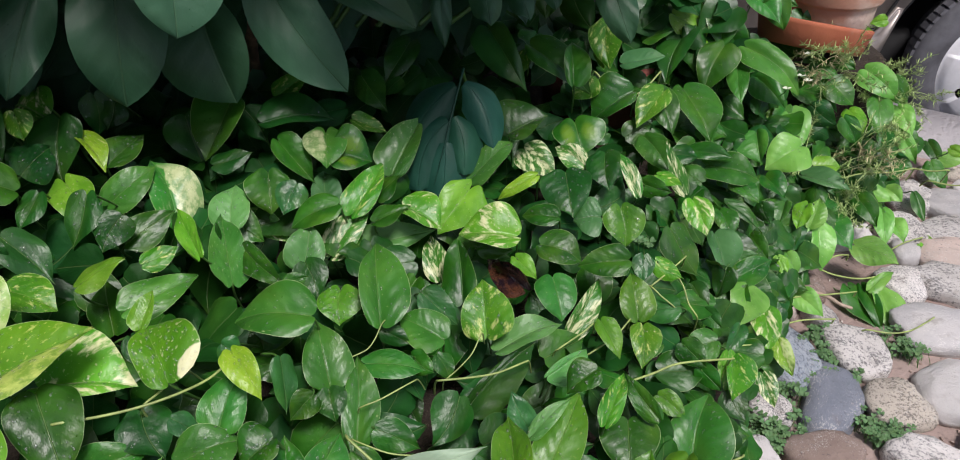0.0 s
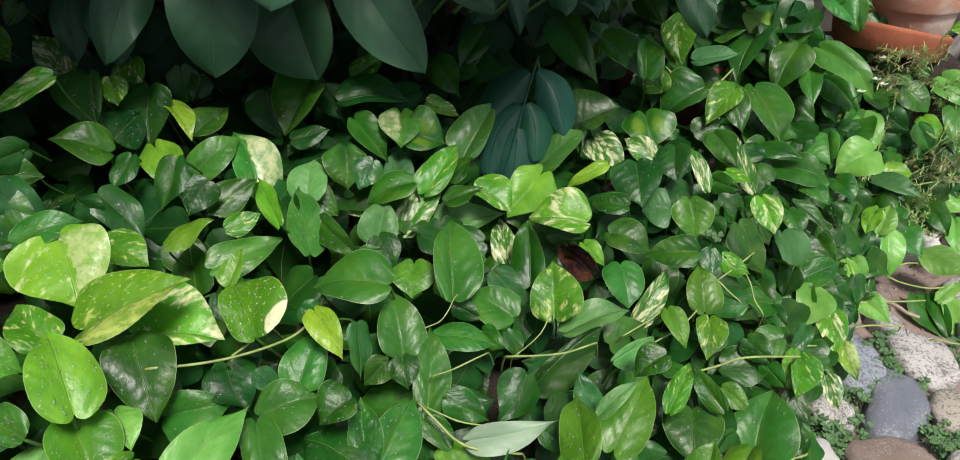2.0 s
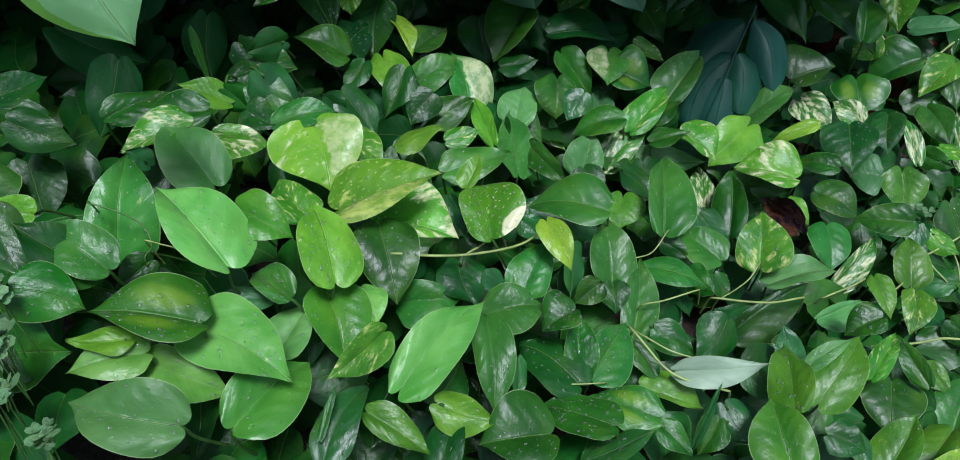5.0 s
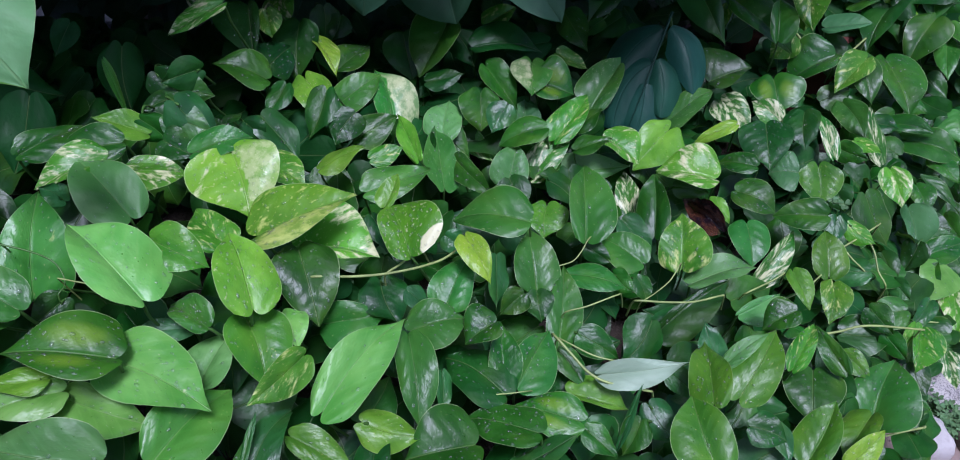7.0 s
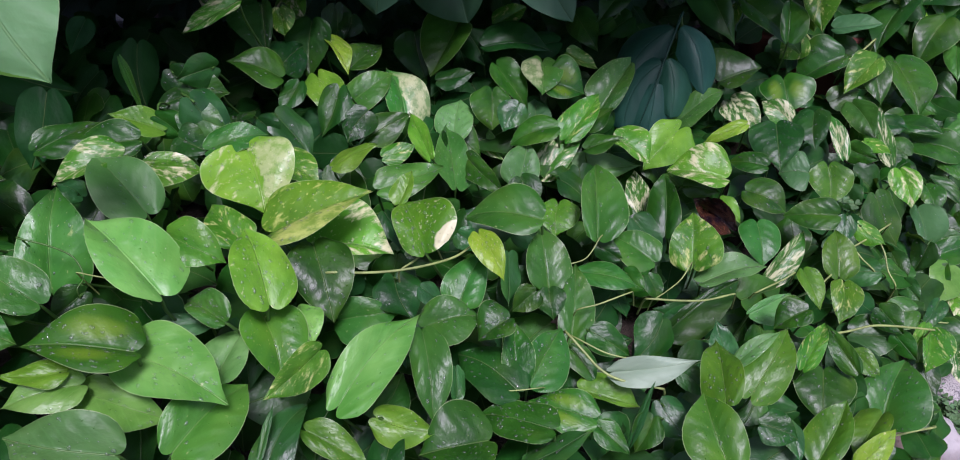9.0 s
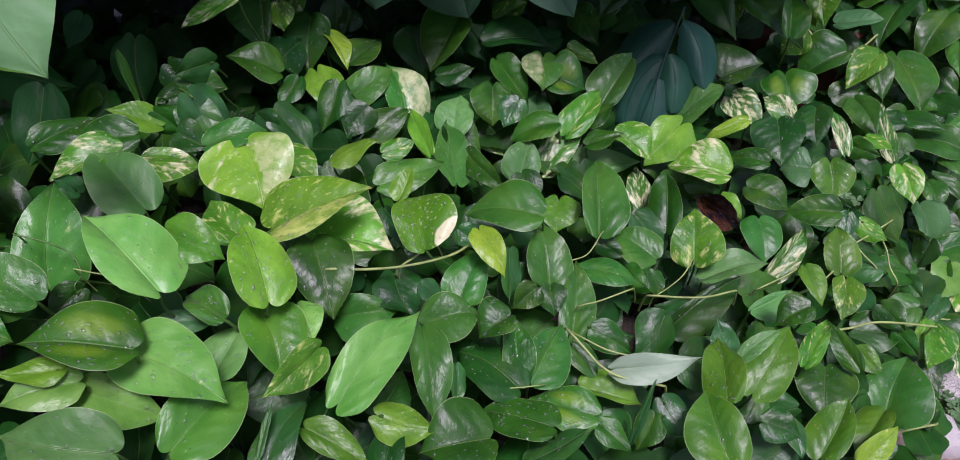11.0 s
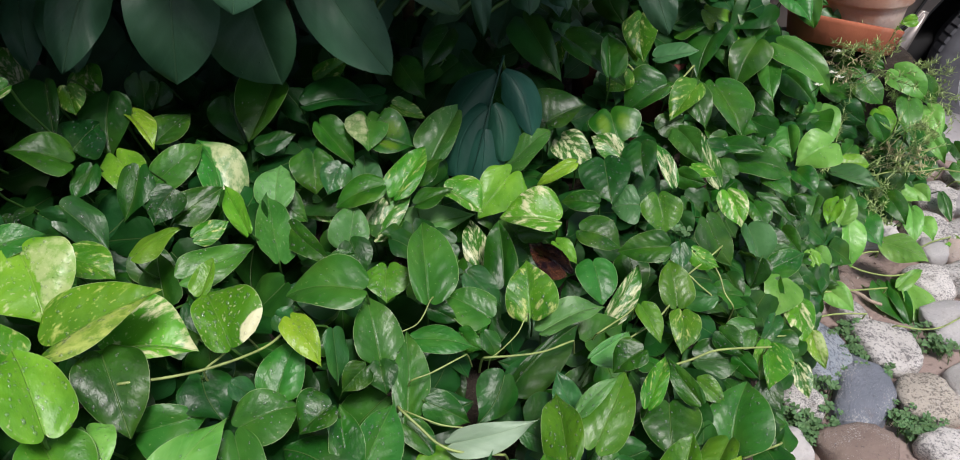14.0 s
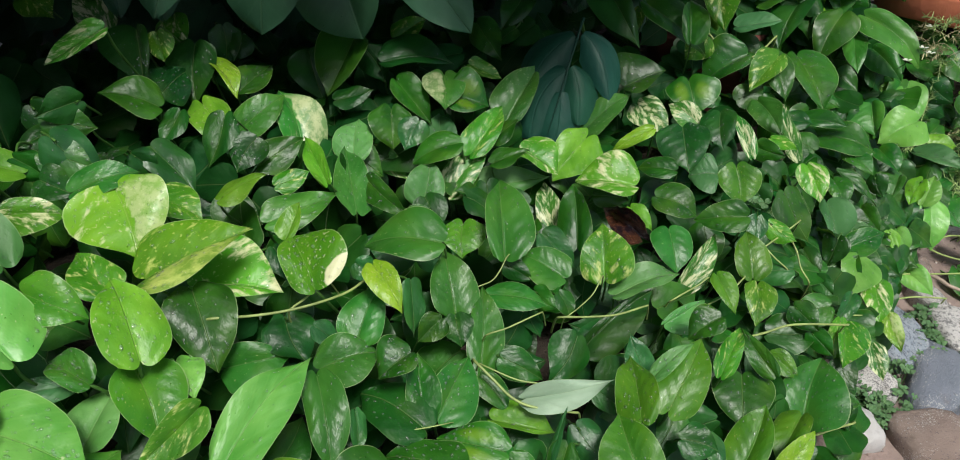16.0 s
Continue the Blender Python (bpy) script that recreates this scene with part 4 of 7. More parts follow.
open_leaf(pothos["middle"], "olive", (-0.174, 0.783, 0.444), (-0.172, 0.741, 0.423), (-0.06, -0.46, 0.89), (0.031, 0.028), (8, 29), 0.12)
open_leaf(pothos["middle"], "fresh", (-0.171, 0.645, 0.418), (-0.189, 0.705, 0.462), (0.19, -0.54, 0.82), (0.028, 0.033), (34, 20), 0.06)
open_leaf(pothos["middle"], "limecream", (-0.240, 0.574, 0.538), (-0.207, 0.534, 0.514), (0.14, -0.41, 0.90), (0.015, 0.018), (34, 20), 0.06)
open_leaf(pothos["middle"], "fresh", (-0.253, 0.529, 0.478), (-0.237, 0.584, 0.508), (0.16, -0.51, 0.84), (0.025, 0.023), (8, 26), 0.06)
open_leaf(pothos["middle"], "fresh", (-0.284, 0.500, 0.469), (-0.228, 0.525, 0.474), (0.02, -0.24, 0.97), (0.026, 0.033), (42, 14), 0.06)
open_leaf(pothos["middle"], "limeleaf", (-0.329, 0.369, 0.488), (-0.278, 0.474, 0.517), (0.10, -0.31, 0.95), (0.024, 0.030), (42, 14), 0.06)
open_leaf(pothos["middle"], "fresh", (-0.278, 0.473, 0.486), (-0.253, 0.401, 0.443), (-0.02, -0.52, 0.85), (0.023, 0.019), (8, 37), 0.06)
open_leaf(pothos["corner"], "olive", (-0.419, 0.430, 0.529), (-0.384, 0.380, 0.495), (0.37, -0.33, 0.87), (0.036, 0.029), (28, 33), 0.06)
open_leaf(pothos["corner"], "marbled", (-0.349, 0.391, 0.530), (-0.376, 0.330, 0.528), (0.57, -0.27, 0.77), (0.020, 0.017), (8, 41), 0.06)
open_leaf(pothos["corner"], "limeleaf", (-0.395, 0.454, 0.517), (-0.368, 0.420, 0.508), (0.06, -0.22, 0.97), (0.020, 0.014), (14, 51), 0.06)
open_leaf(pothos["middle"], "fresh", (-0.368, 0.486, 0.479), (-0.309, 0.503, 0.485), (0.03, -0.42, 0.91), (0.022, 0.032), (52, 14), 0.06)
open_leaf(pothos["corner"], "blotch", (-0.476, 0.325, 0.571), (-0.556, 0.301, 0.590), (0.26, -0.12, 0.96), (0.033, 0.041), (38, 20), 0.06)
open_leaf(pothos["corner"], "limeleaf", (-0.498, 0.343, 0.549), (-0.402, 0.321, 0.528), (0.13, -0.33, 0.94), (0.037, 0.033), (20, 29), 0.06)
open_leaf(pothos["corner"], "mist", (-0.455, 0.247, 0.544), (-0.539, 0.238, 0.558), (0.20, -0.44, 0.88), (0.028, 0.031), (28, 28), 0.06)
open_leaf(pothos["corner"], "limeleaf", (-0.523, 0.310, 0.541), (-0.572, 0.274, 0.542), (0.27, -0.35, 0.90), (0.022, 0.019), (28, 28), 0.06)
open_leaf(pothos["corner"], "limeleaf", (-0.527, 0.316, 0.525), (-0.457, 0.317, 0.505), (0.26, -0.35, 0.90), (0.021, 0.031), (45, 28), 0.06)
open_leaf(pothos["corner"], "dewgreen", (-0.441, 0.288, 0.500), (-0.414, 0.374, 0.496), (0.34, -0.06, 0.94), (0.029, 0.038), (38, 28), 0.06)
open_leaf(pothos["corner"], "fresh", (-0.434, 0.392, 0.550), (-0.484, 0.415, 0.551), (-0.21, -0.51, 0.84), (0.014, 0.021), (49, 28), 0.06)
open_leaf(pothos["corner"], "grey", (-0.464, 0.415, 0.524), (-0.512, 0.391, 0.530), (0.28, -0.31, 0.91), (0.014, 0.013), (20, 26), 0.06)
open_leaf(pothos["corner"], "mist", (-0.442, 0.368, 0.501), (-0.429, 0.417, 0.524), (-0.11, -0.40, 0.91), (0.028, 0.025), (20, 26), 0.06)
open_leaf(pothos["corner"], "sheen", (-0.370, 0.295, 0.473), (-0.358, 0.366, 0.492), (-0.08, -0.25, 0.97), (0.019, 0.020), (25, 8), 0.06)
open_leaf(pothos["middle"], "olive", (-0.353, 0.348, 0.474), (-0.294, 0.337, 0.449), (0.30, -0.36, 0.88), (0.018, 0.014), (28, 30), 0.06)
open_leaf(pothos["middle"], "deep", (-0.289, 0.348, 0.417), (-0.287, 0.401, 0.438), (-0.05, -0.36, 0.93), (0.020, 0.019), (8, 27), 0.06)
open_leaf(pothos["middle"], "green", (-0.201, 0.403, 0.427), (-0.262, 0.375, 0.429), (0.17, -0.27, 0.95), (0.035, 0.046), (37, 28), 0.06)
open_leaf(pothos["middle"], "green", (-0.145, 0.435, 0.417), (-0.219, 0.454, 0.408), (-0.14, -0.08, 0.99), (0.027, 0.028), (16, 8), 0.06)
open_leaf(pothos["middle"], "blotch", (-0.107, 0.468, 0.403), (-0.174, 0.481, 0.403), (-0.06, -0.28, 0.96), (0.025, 0.025), (8, 12), 0.07)
open_leaf(pothos["middle"], "fresh", (-0.139, 0.588, 0.385), (-0.143, 0.678, 0.433), (-0.13, -0.47, 0.87), (0.019, 0.025), (45, 8), 0.06)
open_leaf(pothos["middle"], "fresh", (-0.134, 0.673, 0.424), (-0.065, 0.670, 0.414), (0.13, -0.23, 0.96), (0.020, 0.020), (8, 8), 0.06)
open_leaf(pothos["middle"], "pale", (-0.088, 0.548, 0.391), (0.002, 0.556, 0.416), (-0.18, -0.54, 0.82), (0.015, 0.022), (45, 28), 0.06)
open_leaf(pothos["middle"], "olive", (-0.122, 0.535, 0.370), (-0.056, 0.532, 0.360), (0.12, -0.37, 0.92), (0.028, 0.011), (28, 55), 0.06)
open_leaf(pothos["middle"], "fresh", (-0.174, 0.498, 0.410), (-0.149, 0.571, 0.426), (0.24, -0.29, 0.92), (0.024, 0.032), (48, 8), 0.06)
open_leaf(pothos["middle"], "green", (-0.188, 0.494, 0.415), (-0.198, 0.546, 0.452), (0.21, -0.53, 0.82), (0.017, 0.022), (38, 28), 0.06)
open_leaf(pothos["middle"], "deep", (-0.184, 0.479, 0.416), (-0.252, 0.513, 0.427), (0.09, -0.14, 0.99), (0.035, 0.036), (19, 8), 0.06)
open_leaf(pothos["middle"], "green", (-0.199, 0.517, 0.479), (-0.228, 0.495, 0.465), (-0.14, -0.43, 0.89), (0.022, 0.030), (39, 28), 0.06)
open_leaf(pothos["middle"], "deep", (-0.019, 0.704, 0.319), (0.066, 0.765, 0.366), (-0.02, -0.59, 0.81), (0.011, 0.037), (55, 20), 0.06)
open_leaf(pothos["side"], "olive", (0.030, 0.533, 0.382), (0.025, 0.632, 0.382), (-0.16, -0.00, 0.99), (0.025, 0.023), (8, 30), 0.06)
open_leaf(pothos["side"], "olive", (0.068, 0.587, 0.340), (0.110, 0.661, 0.385), (-0.09, -0.49, 0.87), (0.028, 0.028), (8, 8), 0.06)
open_leaf(pothos["side"], "mist", (0.052, 0.618, 0.359), (0.099, 0.649, 0.388), (-0.18, -0.50, 0.85), (0.011, 0.012), (28, 28), 0.06)
open_leaf(pothos["side"], "olive", (0.034, 0.469, 0.354), (0.007, 0.539, 0.386), (-0.03, -0.41, 0.91), (0.039, 0.031), (28, 33), 0.06)
open_leaf(pothos["side"], "mist", (0.080, 0.731, 0.340), (0.133, 0.771, 0.350), (0.12, -0.40, 0.91), (0.009, 0.031), (55, 28), 0.06)
open_leaf(pothos["side"], "green", (0.132, 0.684, 0.394), (0.095, 0.669, 0.373), (-0.27, -0.50, 0.83), (0.020, 0.025), (38, 20), 0.06)
open_leaf(pothos["side"], "olive", (0.162, 0.840, 0.334), (0.183, 0.792, 0.307), (-0.18, -0.54, 0.82), (0.019, 0.015), (8, 41), 0.06)
open_leaf(pothos["side"], "marbled", (0.227, 0.865, 0.301), (0.217, 0.806, 0.277), (-0.09, -0.36, 0.93), (0.026, 0.022), (20, 34), 0.06)
open_leaf(pothos["side"], "marbled", (0.149, 0.690, 0.295), (0.183, 0.761, 0.313), (0.05, -0.26, 0.96), (0.017, 0.015), (28, 28), 0.06)
open_leaf(pothos["side"], "green", (0.220, 0.709, 0.283), (0.185, 0.764, 0.310), (-0.29, -0.56, 0.78), (0.016, 0.014), (8, 36), 0.06)
open_leaf(pothos["side"], "olive", (0.240, 0.788, 0.242), (0.274, 0.761, 0.225), (-0.07, -0.60, 0.79), (0.017, 0.019), (28, 28), 0.06)
open_leaf(pothos["side"], "green", (0.185, 0.722, 0.266), (0.180, 0.654, 0.239), (-0.14, -0.35, 0.93), (0.041, 0.039), (8, 18), 0.06)
open_leaf(pothos["side"], "olive", (0.173, 0.611, 0.220), (0.207, 0.676, 0.263), (-0.23, -0.45, 0.86), (0.033, 0.026), (8, 45), 0.06)
open_leaf(pothos["edge"], "fresh", (0.276, 0.713, 0.187), (0.313, 0.797, 0.232), (-0.34, -0.32, 0.88), (0.041, 0.059), (45, 28), 0.06)
open_leaf(pothos["side"], "limecream", (0.220, 0.611, 0.219), (0.263, 0.649, 0.251), (0.04, -0.66, 0.75), (0.017, 0.018), (24, 8), 0.06)
open_leaf(pothos["side"], "olive", (0.261, 0.693, 0.227), (0.223, 0.636, 0.200), (-0.34, -0.20, 0.92), (0.023, 0.028), (39, 14), 0.06)
open_leaf(pothos["middle"], "patched", (-0.110, 0.980, 0.441), (-0.054, 0.955, 0.416), (0.22, -0.40, 0.89), (0.041, 0.029), (20, 47), 0.06)
open_leaf(pothos["middle"], "lime", (-0.014, 1.038, 0.430), (-0.063, 0.980, 0.391), (-0.07, -0.52, 0.85), (0.042, 0.034), (8, 42), 0.12)
open_leaf(pothos["middle"], "patched", (0.051, 0.933, 0.414), (-0.031, 0.945, 0.414), (-0.06, -0.46, 0.89), (0.034, 0.049), (46, 28), 0.06)
open_leaf(pothos["middle"], "cream", (-0.060, 0.932, 0.343), (-0.074, 0.995, 0.379), (0.20, -0.46, 0.87), (0.024, 0.019), (20, 42), 0.06)
open_leaf(pothos["middle"], "green", (-0.026, 0.866, 0.354), (-0.033, 0.941, 0.409), (-0.43, -0.56, 0.71), (0.033, 0.026), (28, 35), 0.06)
open_leaf(pothos["middle"], "fresh", (-0.048, 0.729, 0.408), (-0.103, 0.756, 0.425), (0.09, -0.39, 0.91), (0.034, 0.028), (28, 29), 0.06)
open_leaf(pothos["middle"], "marbled", (0.005, 0.765, 0.378), (0.000, 0.823, 0.427), (-0.16, -0.65, 0.74), (0.033, 0.041), (29, 28), 0.06)
open_leaf(pothos["back"], "dew", (-0.013, 1.109, 0.405), (0.059, 1.158, 0.453), (-0.24, -0.46, 0.85), (0.026, 0.026), (14, 14), 0.06)
open_leaf(pothos["back"], "cream", (0.079, 1.196, 0.410), (0.128, 1.148, 0.380), (0.01, -0.53, 0.85), (0.029, 0.038), (36, 28), 0.06)
open_leaf(pothos["back"], "cream", (0.179, 1.183, 0.384), (0.131, 1.210, 0.407), (-0.08, -0.74, 0.67), (0.023, 0.021), (14, 26), 0.06)
open_leaf(pothos["back"], "deep", (0.135, 1.083, 0.429), (0.141, 1.014, 0.390), (-0.15, -0.50, 0.85), (0.040, 0.043), (22, 14), 0.06)
open_leaf(pothos["edge"], "deep", (0.214, 1.189, 0.402), (0.214, 1.128, 0.365), (-0.26, -0.50, 0.82), (0.029, 0.033), (26, 20), 0.06)
open_leaf(pothos["back"], "limecream", (0.088, 1.074, 0.429), (0.028, 1.062, 0.396), (-0.23, -0.72, 0.66), (0.013, 0.012), (20, 20), 0.06)
open_leaf(pothos["side"], "green", (0.115, 0.989, 0.408), (0.062, 1.007, 0.402), (-0.25, -0.47, 0.84), (0.019, 0.020), (20, 20), 0.06)
open_leaf(pothos["side"], "grey", (0.184, 1.027, 0.381), (0.144, 1.034, 0.371), (-0.29, -0.48, 0.83), (0.037, 0.033), (20, 28), 0.06)
open_leaf(pothos["side"], "olive", (0.222, 1.062, 0.372), (0.226, 1.017, 0.331), (-0.01, -0.68, 0.74), (0.035, 0.036), (28, 28), 0.12)
open_leaf(pothos["side"], "green", (0.088, 0.959, 0.381), (0.148, 0.941, 0.362), (0.10, -0.56, 0.82), (0.032, 0.029), (8, 29), 0.06)
open_leaf(pothos["side"], "green", (0.208, 0.918, 0.379), (0.138, 0.926, 0.365), (-0.23, -0.62, 0.75), (0.027, 0.026), (28, 28), 0.06)
open_leaf(pothos["side"], "olive", (0.223, 0.880, 0.301), (0.219, 0.938, 0.342), (-0.07, -0.58, 0.81), (0.026, 0.030), (33, 14), 0.06)
open_leaf(pothos["side"], "cream", (0.119, 0.851, 0.299), (0.168, 0.912, 0.353), (-0.02, -0.65, 0.76), (0.015, 0.023), (53, 8), 0.06)
open_leaf(pothos["side"], "fresh", (0.100, 0.898, 0.367), (0.110, 0.845, 0.331), (0.22, -0.53, 0.82), (0.031, 0.033), (20, 20), 0.06)
open_leaf(pothos["side"], "mist", (0.020, 0.760, 0.359), (0.106, 0.800, 0.371), (0.02, -0.33, 0.94), (0.028, 0.022), (8, 45), 0.06)
open_leaf(pothos["edge"], "cream", (0.261, 1.135, 0.352), (0.230, 1.209, 0.402), (-0.04, -0.57, 0.82), (0.012, 0.018), (45, 28), 0.06)
open_leaf(pothos["middle"], "lime", (-0.515, 0.871, 0.556), (-0.473, 0.810, 0.531), (0.14, -0.30, 0.94), (0.027, 0.029), (21, 8), 0.12)
open_leaf(pothos["middle"], "dewcream", (-0.405, 0.903, 0.466), (-0.451, 0.980, 0.530), (0.48, -0.37, 0.80), (0.034, 0.044), (40, 20), 0.06)
open_leaf(pothos["middle"], "green", (-0.542, 0.811, 0.582), (-0.602, 0.792, 0.609), (0.47, -0.36, 0.81), (0.029, 0.030), (28, 28), 0.06)
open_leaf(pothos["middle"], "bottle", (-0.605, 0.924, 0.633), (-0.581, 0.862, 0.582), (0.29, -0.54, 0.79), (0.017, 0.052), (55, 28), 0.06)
open_leaf(pothos["back"], "patched", (-0.613, 1.045, 0.604), (-0.597, 0.991, 0.561), (0.05, -0.61, 0.79), (0.026, 0.027), (22, 8), 0.06)
open_leaf(pothos["middle"], "deep", (-0.562, 0.989, 0.587), (-0.548, 0.922, 0.527), (0.33, -0.59, 0.74), (0.033, 0.037), (28, 20), 0.06)
open_leaf(pothos["middle"], "limecream", (-0.542, 0.984, 0.566), (-0.494, 0.936, 0.536), (0.32, -0.25, 0.91), (0.023, 0.015), (20, 49), 0.06)
open_leaf(pothos["middle"], "fresh", (-0.485, 0.897, 0.506), (-0.431, 0.944, 0.538), (0.15, -0.68, 0.72), (0.025, 0.028), (21, 20), 0.06)
open_leaf(pothos["middle"], "green", (-0.497, 0.952, 0.536), (-0.468, 1.019, 0.546), (0.30, -0.26, 0.92), (0.028, 0.024), (20, 26), 0.06)
open_leaf(pothos["middle"], "green", (-0.370, 1.125, 0.548), (-0.402, 1.045, 0.487), (0.05, -0.62, 0.78), (0.037, 0.053), (47, 20), 0.06)
open_leaf(pothos["back"], "deep", (-0.327, 1.118, 0.510), (-0.220, 1.153, 0.498), (0.25, -0.47, 0.85), (0.044, 0.030), (14, 51), 0.06)
open_leaf(pothos["back"], "marbled", (-0.323, 1.209, 0.513), (-0.276, 1.234, 0.539), (-0.05, -0.67, 0.74), (0.024, 0.024), (28, 28), 0.06)
open_leaf(pothos["back"], "dewcream", (-0.233, 1.112, 0.493), (-0.225, 1.044, 0.469), (0.21, -0.31, 0.93), (0.033, 0.036), (24, 14), 0.12)
open_leaf(pothos["middle"], "green", (-0.292, 0.974, 0.502), (-0.284, 0.932, 0.464), (0.33, -0.59, 0.73), (0.032, 0.036), (26, 20), 0.12)
open_leaf(pothos["middle"], "green", (-0.306, 1.104, 0.486), (-0.247, 1.050, 0.442), (-0.04, -0.66, 0.75), (0.030, 0.022), (20, 46), 0.06)
open_leaf(pothos["back"], "blotch", (-0.220, 1.087, 0.475), (-0.161, 1.080, 0.460), (0.10, -0.66, 0.75), (0.050, 0.035), (28, 44), 0.06)
open_leaf(pothos["back"], "dew", (-0.134, 1.091, 0.430), (-0.087, 1.176, 0.486), (0.09, -0.58, 0.81), (0.044, 0.028), (28, 49), 0.06)
open_leaf(pothos["middle"], "marbled", (-0.180, 0.957, 0.444), (-0.138, 1.028, 0.485), (0.16, -0.56, 0.82), (0.029, 0.023), (20, 40), 0.06)
open_leaf(pothos["middle"], "grey", (-0.231, 1.032, 0.410), (-0.240, 1.093, 0.440), (0.14, -0.41, 0.90), (0.023, 0.028), (31, 28), 0.06)
open_leaf(pothos["back"], "deep", (-0.196, 1.296, 0.507), (-0.151, 1.237, 0.467), (-0.25, -0.67, 0.70), (0.028, 0.027), (8, 8), 0.06)
open_leaf(pothos["back"], "deep", (-0.114, 1.367, 0.539), (-0.154, 1.278, 0.504), (0.29, -0.47, 0.84), (0.027, 0.029), (31, 8), 0.06)
open_leaf(pothos["back"], "sheen", (0.026, 1.471, 0.522), (0.088, 1.347, 0.451), (-0.33, -0.59, 0.74), (0.034, 0.047), (41, 28), 0.06)
open_leaf(pothos["back"], "green", (0.104, 1.411, 0.506), (0.211, 1.353, 0.438), (0.09, -0.68, 0.73), (0.045, 0.036), (14, 43), 0.06)
open_leaf(pothos["back"], "green", (0.170, 1.304, 0.478), (0.171, 1.368, 0.533), (-0.19, -0.64, 0.74), (0.018, 0.034), (55, 14), 0.06)
open_leaf(pothos["back"], "blotch", (0.171, 1.272, 0.419), (0.181, 1.221, 0.378), (-0.03, -0.63, 0.78), (0.052, 0.046), (20, 23), 0.12)
open_leaf(pothos["back"], "deep", (0.052, 1.172, 0.453), (0.116, 1.190, 0.476), (-0.17, -0.48, 0.86), (0.059, 0.039), (28, 48), 0.06)
open_leaf(pothos["back"], "marbled", (0.261, 1.529, 0.510), (0.255, 1.434, 0.448), (-0.31, -0.50, 0.80), (0.040, 0.034), (20, 29), 0.06)
open_leaf(pothos["edge"], "green", (0.297, 1.409, 0.411), (0.220, 1.401, 0.357), (-0.37, -0.69, 0.62), (0.035, 0.061), (54, 28), 0.06)
open_leaf(pothos["edge"], "grey", (0.291, 1.495, 0.433), (0.370, 1.481, 0.453), (-0.30, -0.51, 0.81), (0.032, 0.025), (8, 43), 0.06)
open_leaf(pothos["edge"], "marbled", (0.358, 1.418, 0.407), (0.296, 1.341, 0.373), (0.08, -0.45, 0.89), (0.028, 0.037), (38, 28), 0.06)
open_leaf(pothos["edge"], "green", (0.419, 1.503, 0.372), (0.454, 1.387, 0.318), (-0.07, -0.44, 0.90), (0.056, 0.044), (14, 42), 0.06)
open_leaf(pothos["edge"], "green", (0.352, 1.439, 0.404), (0.371, 1.356, 0.345), (0.04, -0.57, 0.82), (0.031, 0.030), (20, 20), 0.06)
open_leaf(pothos["edge"], "deep", (0.445, 1.617, 0.452), (0.382, 1.517, 0.383), (-0.39, -0.35, 0.85), (0.042, 0.049), (35, 14), 0.06)
open_leaf(pothos["edge"], "green", (0.511, 1.572, 0.434), (0.457, 1.497, 0.363), (-0.27, -0.55, 0.79), (0.046, 0.039), (14, 35), 0.06)
open_leaf(pothos["edge"], "lime", (0.662, 1.593, 0.280), (0.568, 1.586, 0.245), (-0.23, -0.64, 0.73), (0.031, 0.028), (8, 27), 0.06)
open_leaf(pothos["edge"], "fresh", (0.599, 1.595, 0.352), (0.644, 1.528, 0.312), (-0.09, -0.55, 0.83), (0.028, 0.039), (49, 14), 0.06)
open_leaf(pothos["edge"], "fresh", (0.543, 1.567, 0.392), (0.531, 1.475, 0.352), (-0.41, -0.32, 0.86), (0.025, 0.024), (8, 22), 0.06)
open_leaf(pothos["edge"], "fresh", (0.676, 1.785, 0.377), (0.789, 1.665, 0.293), (-0.29, -0.72, 0.63), (0.040, 0.037), (8, 26), 0.06)
open_leaf(pothos["edge"], "fresh", (0.559, 1.577, 0.427), (0.653, 1.486, 0.364), (0.03, -0.55, 0.84), (0.033, 0.042), (43, 14), 0.06)
open_leaf(pothos["edge"], "fresh", (0.558, 1.434, 0.305), (0.555, 1.376, 0.269), (-0.30, -0.49, 0.82), (0.027, 0.048), (55, 14), 0.06)
open_leaf(pothos["edge"], "limeleaf", (0.645, 1.419, 0.278), (0.574, 1.397, 0.240), (-0.24, -0.59, 0.77), (0.054, 0.044), (28, 31), 0.08)
open_leaf(pothos["edge"], "green", (0.395, 1.332, 0.321), (0.474, 1.303, 0.324), (-0.26, -0.68, 0.68), (0.021, 0.017), (20, 33), 0.06)
open_leaf(pothos["edge"], "green", (0.430, 1.333, 0.289), (0.530, 1.293, 0.282), (-0.10, -0.39, 0.91), (0.034, 0.046), (41, 28), 0.06)
open_leaf(pothos["edge"], "fresh", (0.309, 1.322, 0.360), (0.341, 1.243, 0.331), (-0.32, -0.45, 0.84), (0.027, 0.031), (25, 20), 0.06)
open_leaf(pothos["edge"], "patched", (0.367, 1.169, 0.317), (0.382, 1.113, 0.280), (-0.14, -0.57, 0.81), (0.025, 0.029), (28, 28), 0.06)
open_leaf(pothos["edge"], "green", (0.429, 1.202, 0.272), (0.439, 1.154, 0.248), (-0.20, -0.46, 0.86), (0.025, 0.021), (14, 37), 0.06)
